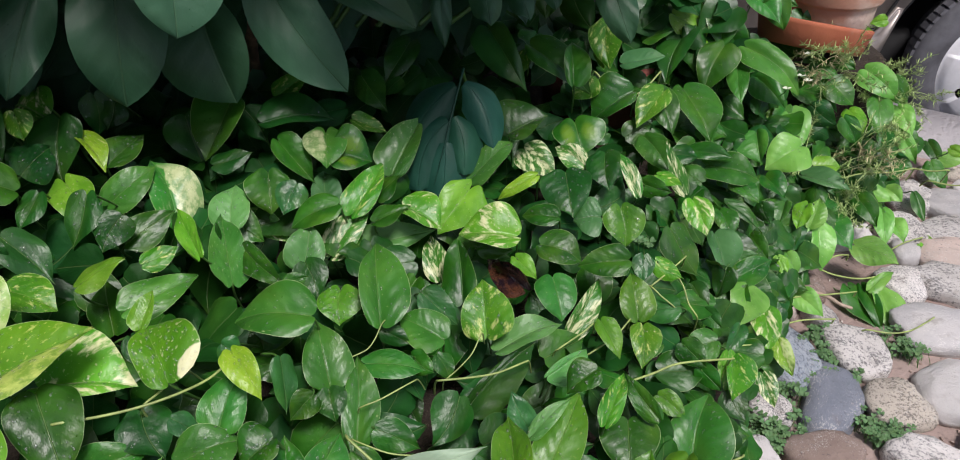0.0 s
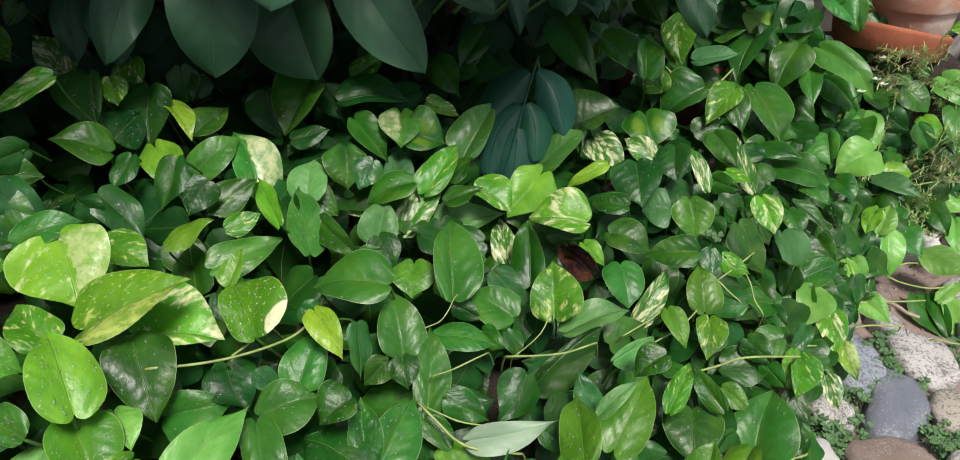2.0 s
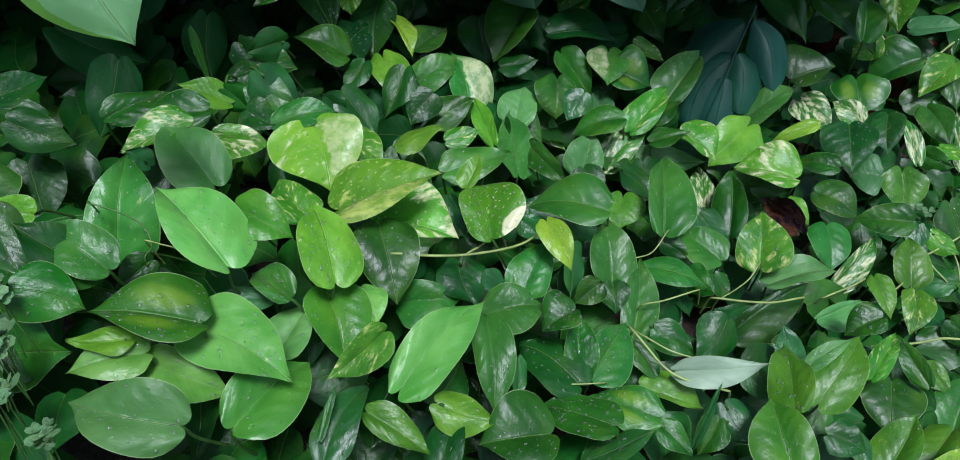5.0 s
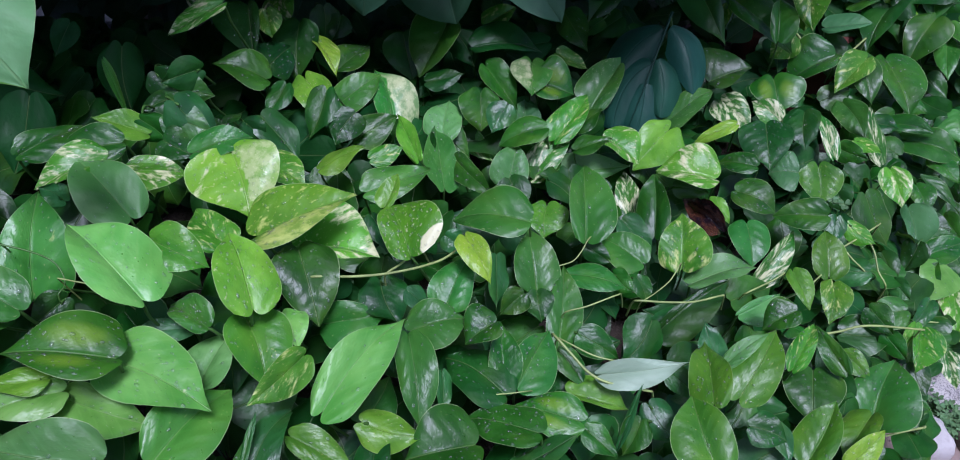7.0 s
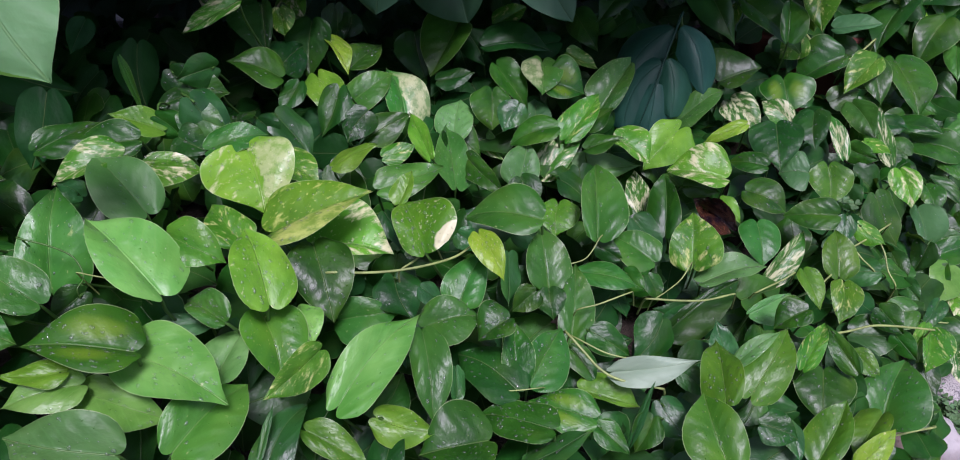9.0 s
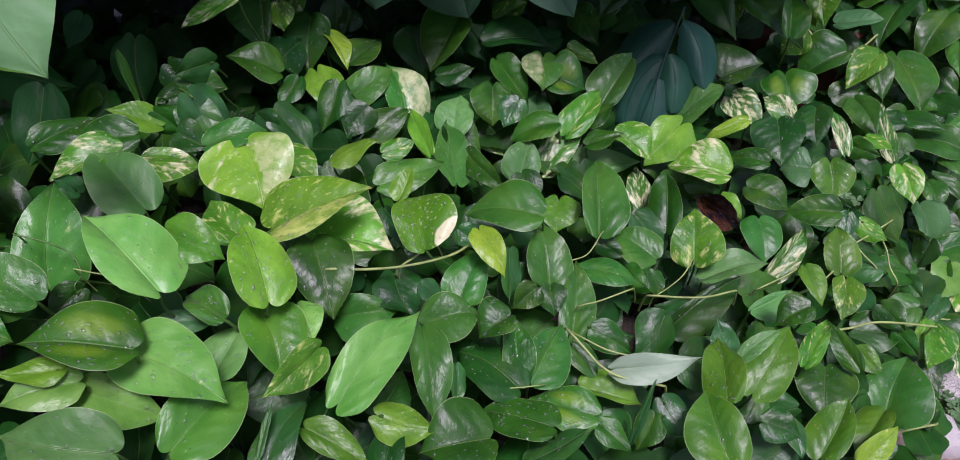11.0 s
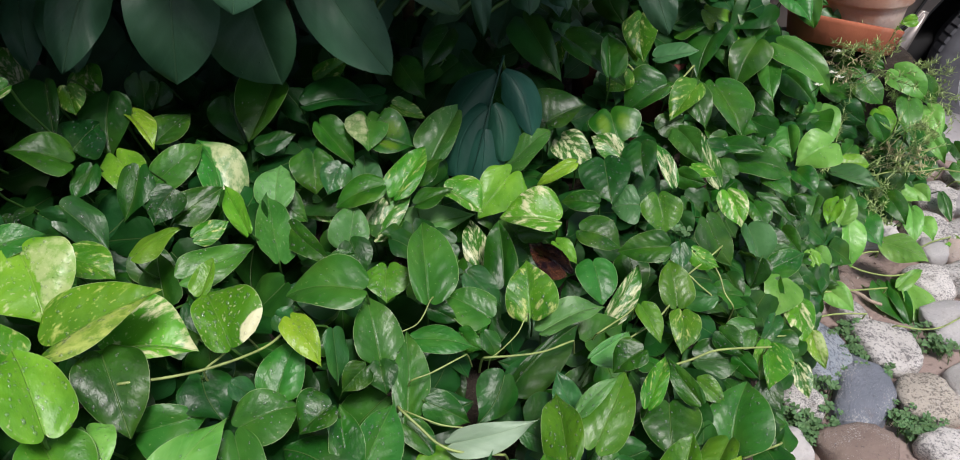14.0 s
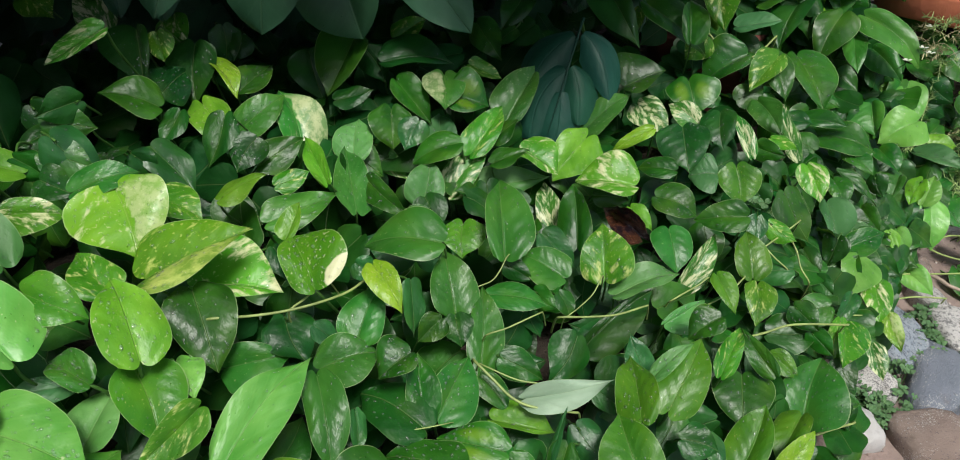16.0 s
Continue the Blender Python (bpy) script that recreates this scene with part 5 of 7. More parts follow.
open_leaf(pothos["edge"], "green", (0.449, 1.238, 0.266), (0.507, 1.183, 0.231), (0.10, -0.45, 0.88), (0.019, 0.014), (14, 47), 0.06)
open_leaf(pothos["edge"], "green", (0.477, 1.295, 0.273), (0.516, 1.249, 0.258), (-0.21, -0.46, 0.86), (0.024, 0.021), (8, 32), 0.06)
open_leaf(pothos["edge"], "green", (0.559, 1.349, 0.253), (0.582, 1.296, 0.237), (-0.17, -0.37, 0.91), (0.030, 0.024), (28, 35), 0.06)
open_leaf(pothos["edge"], "fresh", (0.588, 1.303, 0.222), (0.567, 1.264, 0.196), (-0.27, -0.44, 0.86), (0.018, 0.035), (55, 28), 0.06)
open_leaf(pothos["edge"], "grey", (0.680, 1.451, 0.191), (0.760, 1.387, 0.193), (-0.26, -0.29, 0.92), (0.036, 0.026), (14, 49), 0.06)
open_leaf(pothos["edge"], "grey", (0.408, 1.152, 0.256), (0.408, 1.068, 0.226), (-0.28, -0.32, 0.90), (0.040, 0.022), (14, 55), 0.06)
open_leaf(pothos["edge"], "green", (0.429, 1.106, 0.184), (0.513, 1.137, 0.211), (-0.13, -0.42, 0.90), (0.025, 0.030), (37, 14), 0.06)
open_leaf(pothos["edge"], "limeleaf", (0.454, 1.076, 0.197), (0.421, 1.006, 0.171), (-0.09, -0.31, 0.95), (0.039, 0.033), (8, 38), 0.06)
open_leaf(pothos["edge"], "green", (0.671, 1.343, 0.140), (0.612, 1.202, 0.052), (-0.19, -0.46, 0.87), (0.020, 0.014), (28, 45), 0.06)
open_leaf(pothos["edge"], "limeleaf", (0.671, 1.319, 0.156), (0.670, 1.257, 0.086), (-0.13, -0.74, 0.66), (0.034, 0.030), (8, 35), 0.06)
open_leaf(pothos["edge"], "limeleaf", (0.649, 1.306, 0.161), (0.679, 1.353, 0.198), (-0.29, -0.47, 0.83), (0.020, 0.025), (39, 20), 0.06)
open_leaf(pothos["edge"], "fresh", (0.705, 1.359, 0.143), (0.735, 1.287, 0.117), (-0.31, -0.44, 0.84), (0.037, 0.032), (8, 36), 0.06)
open_leaf(pothos["edge"], "limeleaf", (0.765, 1.334, 0.093), (0.829, 1.270, 0.092), (-0.26, -0.27, 0.93), (0.034, 0.035), (8, 8), 0.06)
open_leaf(pothos["edge"], "limeleaf", (0.847, 1.414, 0.125), (0.832, 1.339, 0.088), (-0.25, -0.39, 0.89), (0.022, 0.023), (20, 20), 0.06)
open_leaf(pothos["edge"], "limeleaf", (0.866, 1.402, 0.103), (0.874, 1.348, 0.088), (-0.19, -0.29, 0.94), (0.025, 0.021), (28, 28), 0.06)
open_leaf(pothos["edge"], "green", (0.770, 1.276, 0.032), (0.777, 1.174, -0.002), (-0.43, -0.31, 0.85), (0.018, 0.020), (28, 28), 0.06)
open_leaf(pothos["edge"], "limeleaf", (0.797, 1.261, 0.032), (0.801, 1.174, -0.010), (-0.07, -0.43, 0.90), (0.039, 0.028), (28, 43), 0.06)
open_leaf(pothos["edge"], "limeleaf", (0.775, 1.255, 0.038), (0.832, 1.284, 0.061), (-0.17, -0.38, 0.91), (0.014, 0.019), (39, 28), 0.06)
open_leaf(pothos["edge"], "limeleaf", (0.590, 1.173, 0.100), (0.628, 1.128, 0.082), (-0.30, -0.56, 0.78), (0.026, 0.025), (28, 28), 0.06)
open_leaf(pothos["edge"], "limeleaf", (0.584, 1.241, 0.147), (0.588, 1.185, 0.131), (-0.12, -0.29, 0.95), (0.019, 0.017), (20, 28), 0.06)
open_leaf(pothos["edge"], "green", (0.500, 1.219, 0.203), (0.517, 1.162, 0.191), (-0.54, -0.34, 0.77), (0.021, 0.015), (28, 42), 0.06)
open_leaf(pothos["edge"], "green", (0.798, 1.446, 0.141), (0.819, 1.368, 0.114), (-0.46, -0.40, 0.79), (0.027, 0.025), (14, 19), 0.06)
open_leaf(pothos["edge"], "limeleaf", (0.919, 1.544, 0.098), (0.944, 1.509, 0.082), (-0.39, -0.60, 0.70), (0.021, 0.022), (28, 28), 0.06)
open_leaf(pothos["edge"], "halfcream", (0.504, 1.024, 0.120), (0.514, 0.964, 0.096), (-0.17, -0.39, 0.90), (0.019, 0.020), (28, 28), 0.06)
open_leaf(pothos["edge"], "patched", (0.483, 1.061, 0.162), (0.470, 0.974, 0.141), (0.04, -0.25, 0.97), (0.028, 0.029), (20, 8), 0.06)
open_leaf(pothos["edge"], "marbled", (0.380, 0.905, 0.199), (0.364, 0.837, 0.176), (-0.31, -0.24, 0.92), (0.036, 0.011), (8, 55), 0.06)
open_leaf(pothos["edge"], "cream", (0.447, 0.933, 0.133), (0.457, 0.887, 0.104), (-0.23, -0.56, 0.80), (0.020, 0.017), (20, 31), 0.06)
open_leaf(pothos["edge"], "fresh", (0.349, 0.899, 0.239), (0.298, 0.896, 0.228), (-0.16, -0.41, 0.90), (0.027, 0.026), (8, 15), 0.06)
open_leaf(pothos["edge"], "sheen", (0.409, 0.968, 0.206), (0.372, 0.920, 0.185), (0.09, -0.45, 0.89), (0.017, 0.013), (28, 34), 0.06)
open_leaf(pothos["edge"], "limeleaf", (0.683, 1.589, 0.277), (0.672, 1.489, 0.225), (0.00, -0.46, 0.89), (0.036, 0.040), (28, 14), 0.06)
open_leaf(pothos["edge"], "fresh", (0.739, 1.718, 0.329), (0.813, 1.660, 0.313), (-0.21, -0.51, 0.83), (0.029, 0.029), (8, 13), 0.06)
open_leaf(pothos["edge"], "fresh", (0.727, 1.687, 0.282), (0.802, 1.617, 0.256), (-0.13, -0.47, 0.87), (0.050, 0.040), (28, 33), 0.06)
open_leaf(pothos["edge"], "green", (0.784, 1.647, 0.314), (0.831, 1.612, 0.273), (0.07, -0.72, 0.69), (0.036, 0.038), (20, 20), 0.06)
open_leaf(pothos["edge"], "limeleaf", (0.874, 1.685, 0.324), (0.929, 1.617, 0.282), (-0.21, -0.63, 0.75), (0.035, 0.039), (31, 8), 0.06)
open_leaf(pothos["edge"], "lime", (0.827, 1.619, 0.258), (0.837, 1.551, 0.238), (-0.18, -0.29, 0.94), (0.026, 0.025), (8, 19), 0.06)
open_leaf(pothos["edge"], "fresh", (0.894, 1.635, 0.280), (0.879, 1.554, 0.224), (-0.21, -0.52, 0.82), (0.030, 0.028), (8, 22), 0.06)
open_leaf(pothos["edge"], "limeleaf", (0.933, 1.617, 0.264), (0.947, 1.552, 0.223), (-0.32, -0.56, 0.77), (0.023, 0.025), (21, 8), 0.06)
open_leaf(pothos["edge"], "limeleaf", (0.926, 1.577, 0.222), (0.947, 1.508, 0.181), (-0.40, -0.56, 0.73), (0.020, 0.023), (28, 28), 0.06)
open_leaf(pothos["edge"], "deep", (1.149, 1.811, 0.067), (1.158, 1.747, 0.033), (-0.44, -0.47, 0.76), (0.020, 0.021), (28, 28), 0.06)
open_leaf(pothos["edge"], "fresh", (1.113, 1.719, 0.061), (1.132, 1.655, 0.019), (-0.28, -0.59, 0.76), (0.025, 0.025), (8, 12), 0.06)
open_leaf(pothos["edge"], "limeleaf", (1.158, 1.758, 0.047), (1.208, 1.731, 0.053), (-0.34, -0.48, 0.81), (0.023, 0.022), (8, 8), 0.06)
open_leaf(pothos["edge"], "limecream", (1.219, 1.632, 0.034), (1.222, 1.672, 0.066), (-0.10, -0.61, 0.78), (0.020, 0.023), (36, 8), 0.06)
open_leaf(pothos["edge"], "limecream", (1.214, 1.625, 0.039), (1.259, 1.650, 0.062), (-0.11, -0.56, 0.82), (0.016, 0.014), (20, 24), 0.06)
open_leaf(pothos["edge"], "limeleaf", (0.873, 1.536, 0.093), (0.918, 1.506, 0.087), (-0.24, -0.50, 0.83), (0.027, 0.022), (20, 36), 0.06)
open_leaf(pothos["edge"], "lime", (0.714, 1.484, 0.195), (0.769, 1.479, 0.195), (-0.05, -0.47, 0.88), (0.026, 0.025), (14, 14), 0.06)
open_leaf(pothos["edge"], "green", (0.508, 1.646, 0.494), (0.510, 1.574, 0.427), (-0.18, -0.68, 0.71), (0.046, 0.034), (28, 39), 0.06)
open_leaf(pothos["edge"], "fresh", (0.607, 1.725, 0.487), (0.651, 1.656, 0.445), (-0.22, -0.60, 0.77), (0.036, 0.030), (28, 28), 0.06)
open_leaf(pothos["back"], "patched", (-0.579, 0.803, 0.682), (-0.632, 0.758, 0.656), (0.15, -0.62, 0.77), (0.017, 0.021), (41, 14), 0.06)


# ---- stems that lie open between the leaves ----
def stem(shade, radius, *points):
    v, f = tube(points, 0.8 * radius, 8, 0.8)
    owner = min(pothos.values(), key=lambda p: (p.location.xy - Vector(points[0]).xy).length)
    ob = new("stem", mesh_of("stem", v, f, [STALK if shade == "pale" else STALK_GREEN]))
    ob.parent = owner
    ob.matrix_parent_inverse = Matrix.Translation(-owner.location)
    return ob


stem("pale", 0.0018, (-0.380, 0.511, 0.492), (-0.377, 0.493, 0.529), (-0.370, 0.487, 0.539), (-0.343, 0.501, 0.531), (-0.313, 0.516, 0.526), (-0.283, 0.535, 0.523), (-0.261, 0.558, 0.519), (-0.246, 0.579, 0.521), (-0.242, 0.596, 0.509), (-0.240, 0.619, 0.472))
stem("pale", 0.0015, (-0.317, 0.542, 0.472), (-0.314, 0.525, 0.510), (-0.310, 0.522, 0.523), (-0.299, 0.537, 0.525), (-0.289, 0.554, 0.529), (-0.286, 0.571, 0.518), (-0.284, 0.594, 0.481))
stem("pale", 0.0027, (0.223, 1.488, 0.392), (0.226, 1.465, 0.427), (0.231, 1.451, 0.435), (0.250, 1.435, 0.417), (0.273, 1.417, 0.405), (0.305, 1.417, 0.403), (0.327, 1.427, 0.413), (0.354, 1.452, 0.430), (0.360, 1.467, 0.422), (0.362, 1.489, 0.385))
stem("pale", 0.0011, (0.002, 0.767, 0.365), (0.000, 0.744, 0.401), (-0.004, 0.728, 0.410), (-0.014, 0.710, 0.400), (-0.031, 0.691, 0.394), (-0.042, 0.680, 0.392), (-0.048, 0.684, 0.380), (-0.051, 0.701, 0.341))
stem("pale", 0.0018, (-0.061, 0.702, 0.344), (-0.057, 0.684, 0.381), (-0.049, 0.676, 0.392), (-0.019, 0.684, 0.387), (0.016, 0.695, 0.383), (0.049, 0.713, 0.382), (0.056, 0.727, 0.369), (0.060, 0.748, 0.331))
stem("pale", 0.0016, (0.093, 0.827, 0.269), (0.096, 0.809, 0.307), (0.103, 0.804, 0.320), (0.135, 0.826, 0.326), (0.148, 0.835, 0.331), (0.155, 0.850, 0.321), (0.158, 0.872, 0.284))
stem("pale", 0.0017, (0.138, 0.841, 0.245), (0.142, 0.824, 0.284), (0.148, 0.818, 0.297), (0.183, 0.842, 0.302), (0.205, 0.863, 0.312), (0.211, 0.878, 0.302), (0.214, 0.900, 0.266))
stem("pale", 0.0020, (-0.149, 0.601, 0.376), (-0.146, 0.579, 0.412), (-0.140, 0.565, 0.421), (-0.121, 0.552, 0.410), (-0.103, 0.539, 0.401), (-0.081, 0.533, 0.395), (-0.041, 0.534, 0.389), (-0.033, 0.544, 0.376), (-0.029, 0.564, 0.338))
stem("pale", 0.0012, (-0.144, 0.597, 0.371), (-0.140, 0.576, 0.409), (-0.132, 0.564, 0.419), (-0.100, 0.554, 0.412), (-0.074, 0.554, 0.407), (-0.066, 0.564, 0.394), (-0.062, 0.584, 0.355))
stem("pale", 0.0023, (0.188, 0.828, 0.205), (0.191, 0.809, 0.243), (0.199, 0.802, 0.255), (0.236, 0.816, 0.256), (0.278, 0.834, 0.257), (0.359, 0.861, 0.237), (0.366, 0.874, 0.224), (0.370, 0.895, 0.185))
stem("pale", 0.0019, (0.259, 1.008, 0.229), (0.262, 0.990, 0.268), (0.268, 0.985, 0.282), (0.294, 1.005, 0.289), (0.322, 1.025, 0.301), (0.328, 1.040, 0.291), (0.331, 1.062, 0.254))
stem("pale", 0.0018, (0.252, 0.997, 0.250), (0.255, 0.975, 0.286), (0.260, 0.960, 0.294), (0.273, 0.949, 0.285), (0.291, 0.940, 0.272), (0.297, 0.946, 0.256), (0.300, 0.965, 0.216))
stem("pale", 0.0019, (0.300, 1.045, 0.243), (0.302, 1.022, 0.279), (0.305, 1.006, 0.286), (0.316, 0.989, 0.272), (0.322, 0.970, 0.253), (0.333, 0.957, 0.239), (0.337, 0.963, 0.222), (0.339, 0.980, 0.182))
stem("green", 0.0011, (-0.616, 0.418, 0.576), (-0.612, 0.399, 0.613), (-0.605, 0.390, 0.621), (-0.586, 0.395, 0.613), (-0.570, 0.399, 0.602), (-0.559, 0.394, 0.594), (-0.553, 0.386, 0.587), (-0.554, 0.376, 0.583), (-0.554, 0.379, 0.568), (-0.554, 0.395, 0.529))
stem("pale", 0.0009, (-0.561, 0.406, 0.552), (-0.558, 0.388, 0.589), (-0.551, 0.381, 0.598), (-0.542, 0.385, 0.593), (-0.533, 0.389, 0.588), (-0.527, 0.401, 0.572), (-0.523, 0.422, 0.532))
stem("pale", 0.0009, (-0.208, 0.498, 0.372), (-0.204, 0.479, 0.409), (-0.197, 0.472, 0.421), (-0.179, 0.480, 0.418), (-0.164, 0.486, 0.417), (-0.157, 0.499, 0.404), (-0.153, 0.520, 0.366))
stem("pale", 0.0023, (0.286, 0.735, 0.127), (0.289, 0.717, 0.164), (0.296, 0.710, 0.175), (0.324, 0.724, 0.173), (0.354, 0.741, 0.166), (0.361, 0.755, 0.153), (0.364, 0.777, 0.114))
stem("pale", 0.0011, (-0.112, 0.753, 0.403), (-0.113, 0.730, 0.439), (-0.117, 0.714, 0.447), (-0.124, 0.700, 0.438), (-0.133, 0.688, 0.432), (-0.150, 0.679, 0.429), (-0.157, 0.685, 0.416), (-0.160, 0.703, 0.377))
stem("pale", 0.0013, (-0.141, 0.634, 0.372), (-0.137, 0.615, 0.410), (-0.130, 0.609, 0.423), (-0.111, 0.616, 0.426), (-0.079, 0.636, 0.430), (-0.073, 0.650, 0.419), (-0.069, 0.672, 0.382))
stem("pale", 0.0025, (0.648, 1.293, 0.069), (0.652, 1.282, 0.086), (0.659, 1.275, 0.089), (0.698, 1.265, 0.073), (0.760, 1.270, 0.056), (0.818, 1.286, 0.053), (0.825, 1.293, 0.047), (0.829, 1.304, 0.028))
stem("pale", 0.0024, (0.662, 1.283, 0.072), (0.666, 1.275, 0.092), (0.673, 1.272, 0.099), (0.705, 1.283, 0.105), (0.728, 1.288, 0.103), (0.736, 1.295, 0.096), (0.740, 1.306, 0.077))
stem("pale", 0.0023, (0.497, 1.159, 0.081), (0.500, 1.150, 0.100), (0.508, 1.147, 0.105), (0.571, 1.162, 0.101), (0.661, 1.180, 0.092), (0.708, 1.191, 0.087), (0.716, 1.198, 0.080), (0.720, 1.209, 0.061))
stem("pale", 0.0022, (0.474, 1.092, 0.094), (0.478, 1.083, 0.112), (0.486, 1.078, 0.116), (0.527, 1.082, 0.106), (0.576, 1.096, 0.103), (0.634, 1.108, 0.093), (0.641, 1.115, 0.086), (0.645, 1.126, 0.066))
stem("pale", 0.0021, (0.712, 1.147, 0.020), (0.716, 1.136, 0.039), (0.723, 1.129, 0.045), (0.758, 1.119, 0.045), (0.795, 1.124, 0.045), (0.834, 1.145, 0.045), (0.855, 1.158, 0.045), (0.862, 1.167, 0.039), (0.865, 1.180, 0.020))
stem("pale", 0.0019, (0.344, 0.963, 0.129), (0.348, 0.945, 0.167), (0.355, 0.938, 0.178), (0.400, 0.956, 0.173), (0.444, 0.967, 0.166), (0.452, 0.979, 0.153), (0.455, 1.000, 0.114))
stem("pale", 0.0022, (0.630, 1.458, 0.138), (0.634, 1.438, 0.174), (0.641, 1.428, 0.184), (0.676, 1.428, 0.173), (0.750, 1.453, 0.176), (0.812, 1.475, 0.178), (0.890, 1.495, 0.168), (0.938, 1.498, 0.174), (0.946, 1.509, 0.164), (0.949, 1.529, 0.126))
stem("pale", 0.0025, (0.995, 1.644, 0.058), (0.999, 1.622, 0.097), (1.006, 1.608, 0.109), (1.039, 1.589, 0.112), (1.067, 1.577, 0.121), (1.074, 1.583, 0.111), (1.077, 1.602, 0.074))
stem("pale", 0.0025, (1.029, 1.599, 0.067), (1.032, 1.587, 0.086), (1.039, 1.577, 0.092), (1.077, 1.553, 0.094), (1.114, 1.537, 0.109), (1.121, 1.539, 0.106), (1.124, 1.547, 0.089))
stem("pale", 0.0023, (0.833, 1.369, 0.020), (0.837, 1.361, 0.039), (0.843, 1.360, 0.045), (0.904, 1.401, 0.045), (0.954, 1.421, 0.045), (0.962, 1.429, 0.039), (0.966, 1.440, 0.020))

for name, shapes in petioles.items():
    v, f = joined(shapes)
    ob = tagged(new("stalk_mass", mesh_of("stalk_mass", v, f, [STALK_GREEN])), kind="stuff")
    ob.parent = pothos[name]
    ob.matrix_parent_inverse = Matrix.Translation(-pothos[name].location)


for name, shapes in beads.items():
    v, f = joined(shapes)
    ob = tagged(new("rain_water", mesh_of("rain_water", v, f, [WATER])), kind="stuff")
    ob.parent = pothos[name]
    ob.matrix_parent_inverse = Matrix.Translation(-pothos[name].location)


# ---- the countless leaves under the open ones ----
def leaf_heap(name, tone_list, spots, parent, seed, rows=8, cols=5):
    """Leaves at given spots (place, size, aim of the tip, normal) as one mesh."""
    pick = random.Random(seed)
    kinds = [leaf_shape(rows, cols, **s) for s in SHAPES]
    verts, faces, uvs, index, rims = [], [], [], [], []
    for place, size, ahead, normal in spots:
        v, f, uv, rim = kinds[pick.randrange(len(kinds))]
        normal = Vector(normal).normalized()
        ahead = Vector(ahead)
        ahead = (ahead - normal * ahead.dot(normal)).normalized()
        side = ahead.cross(normal)
        wide = size * pick.uniform(0.78, 0.95)
        n, tone = len(verts), pick.randrange(len(tone_list))
        for x, y, z in v:
            verts.append(Vector(place) + side * (x * wide) + ahead * ((y - 0.45) * size) + normal * (z * size))
        uvs.extend(uv)
        rims.extend(rim)
        faces.extend([tuple(i + n for i in face) for face in f])
        index.extend([tone] * len(f))
    ob = tagged(new(name, mesh_of(name, verts, faces, [LEAF[t] for t in tone_list], uvs=uvs, indices=index, rims=rims)), kind="stuff")
    if parent is not None:
        ob.parent = parent
        ob.matrix_parent_inverse = Matrix.Translation(-parent.location)
    return ob


def region_of(x, y):
    if x < -0.38 and y < 0.62:
        return "corner"
    if y > 1.02 and x < 0.3:
        return "back"
    if x < 0:
        return "middle"
    return "side" if x < 0.3 and y < 1.02 else "edge"


heap = random.Random(21)
spots = {name: [] for name in (*pothos, "under")}
for k in range(3800):
    x, y = heap.uniform(-1.7, 1.05), heap.uniform(0.12, 1.8)
    gap = bed_edge(y) - x
    if gap < 0.02:
        continue
    h = bed_height(x, y)
    depth = heap.choice((0.08, 0.11, 0.15, 0.18, 0.22)) * min(1.0, 0.25 + gap * 1.2)
    z = max(soil_height(x, y) + 0.02, h - depth)
    size = heap.uniform(0.05, 0.08) * (0.85 if x > 0.35 else 1.0)
    aim = heap.uniform(-math.pi, math.pi)
    ahead = (math.sin(aim), -0.3 + math.cos(aim), heap.uniform(-0.9, 0.3))
    normal = (heap.gauss(0.1, 0.4), -0.55 + heap.gauss(0, 0.4), 0.85)
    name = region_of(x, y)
    # the back left heap gets darker leaves, its shade painted into their colour
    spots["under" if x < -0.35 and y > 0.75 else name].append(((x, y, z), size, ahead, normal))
for k in range(420):
    y = heap.uniform(1.0, 1.8)
    x = bed_edge(y) - abs(heap.gauss(0, 0.16))
    z = bed_height(x, y) * heap.uniform(0.3, 0.72) + 0.015
    aim = heap.uniform(-math.pi, math.pi)
    spots["edge"].append(((x, y, z), heap.uniform(0.045, 0.075), (math.sin(aim), -0.5 + math.cos(aim), heap.uniform(-0.8, 0.2)), (heap.gauss(0.25, 0.35), -0.5 + heap.gauss(0, 0.3), 0.85)))
for k in range(260):
    x, y = heap.uniform(0.28, 0.66), heap.uniform(1.58, 1.78)
    aim = heap.uniform(-math.pi, math.pi)
    spots["back"].append(((x, y, heap.uniform(0.2, 0.57 - 1.3 * max(0.0, x - 0.46))), heap.uniform(0.06, 0.10), (math.sin(aim), -0.5 + 0.6 * math.cos(aim), heap.uniform(-0.9, 0.1)), (heap.gauss(0, 0.3), -0.65, 0.75)))
# dark tones in these mixes paint the shade between and behind leaves
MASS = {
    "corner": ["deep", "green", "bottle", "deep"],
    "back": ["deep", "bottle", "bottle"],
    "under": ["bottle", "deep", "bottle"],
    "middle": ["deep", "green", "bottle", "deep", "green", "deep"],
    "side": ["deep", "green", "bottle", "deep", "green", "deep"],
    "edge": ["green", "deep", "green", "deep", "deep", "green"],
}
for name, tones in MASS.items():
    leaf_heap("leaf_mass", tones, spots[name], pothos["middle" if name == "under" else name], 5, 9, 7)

# ---- the tall dark plant behind, which hangs over the bed ----
dark_plant = plant_base("philodendron", (-0.45, 1.45, 0.25), "tall philodendron with large dusky green drooping leaves", "plant")


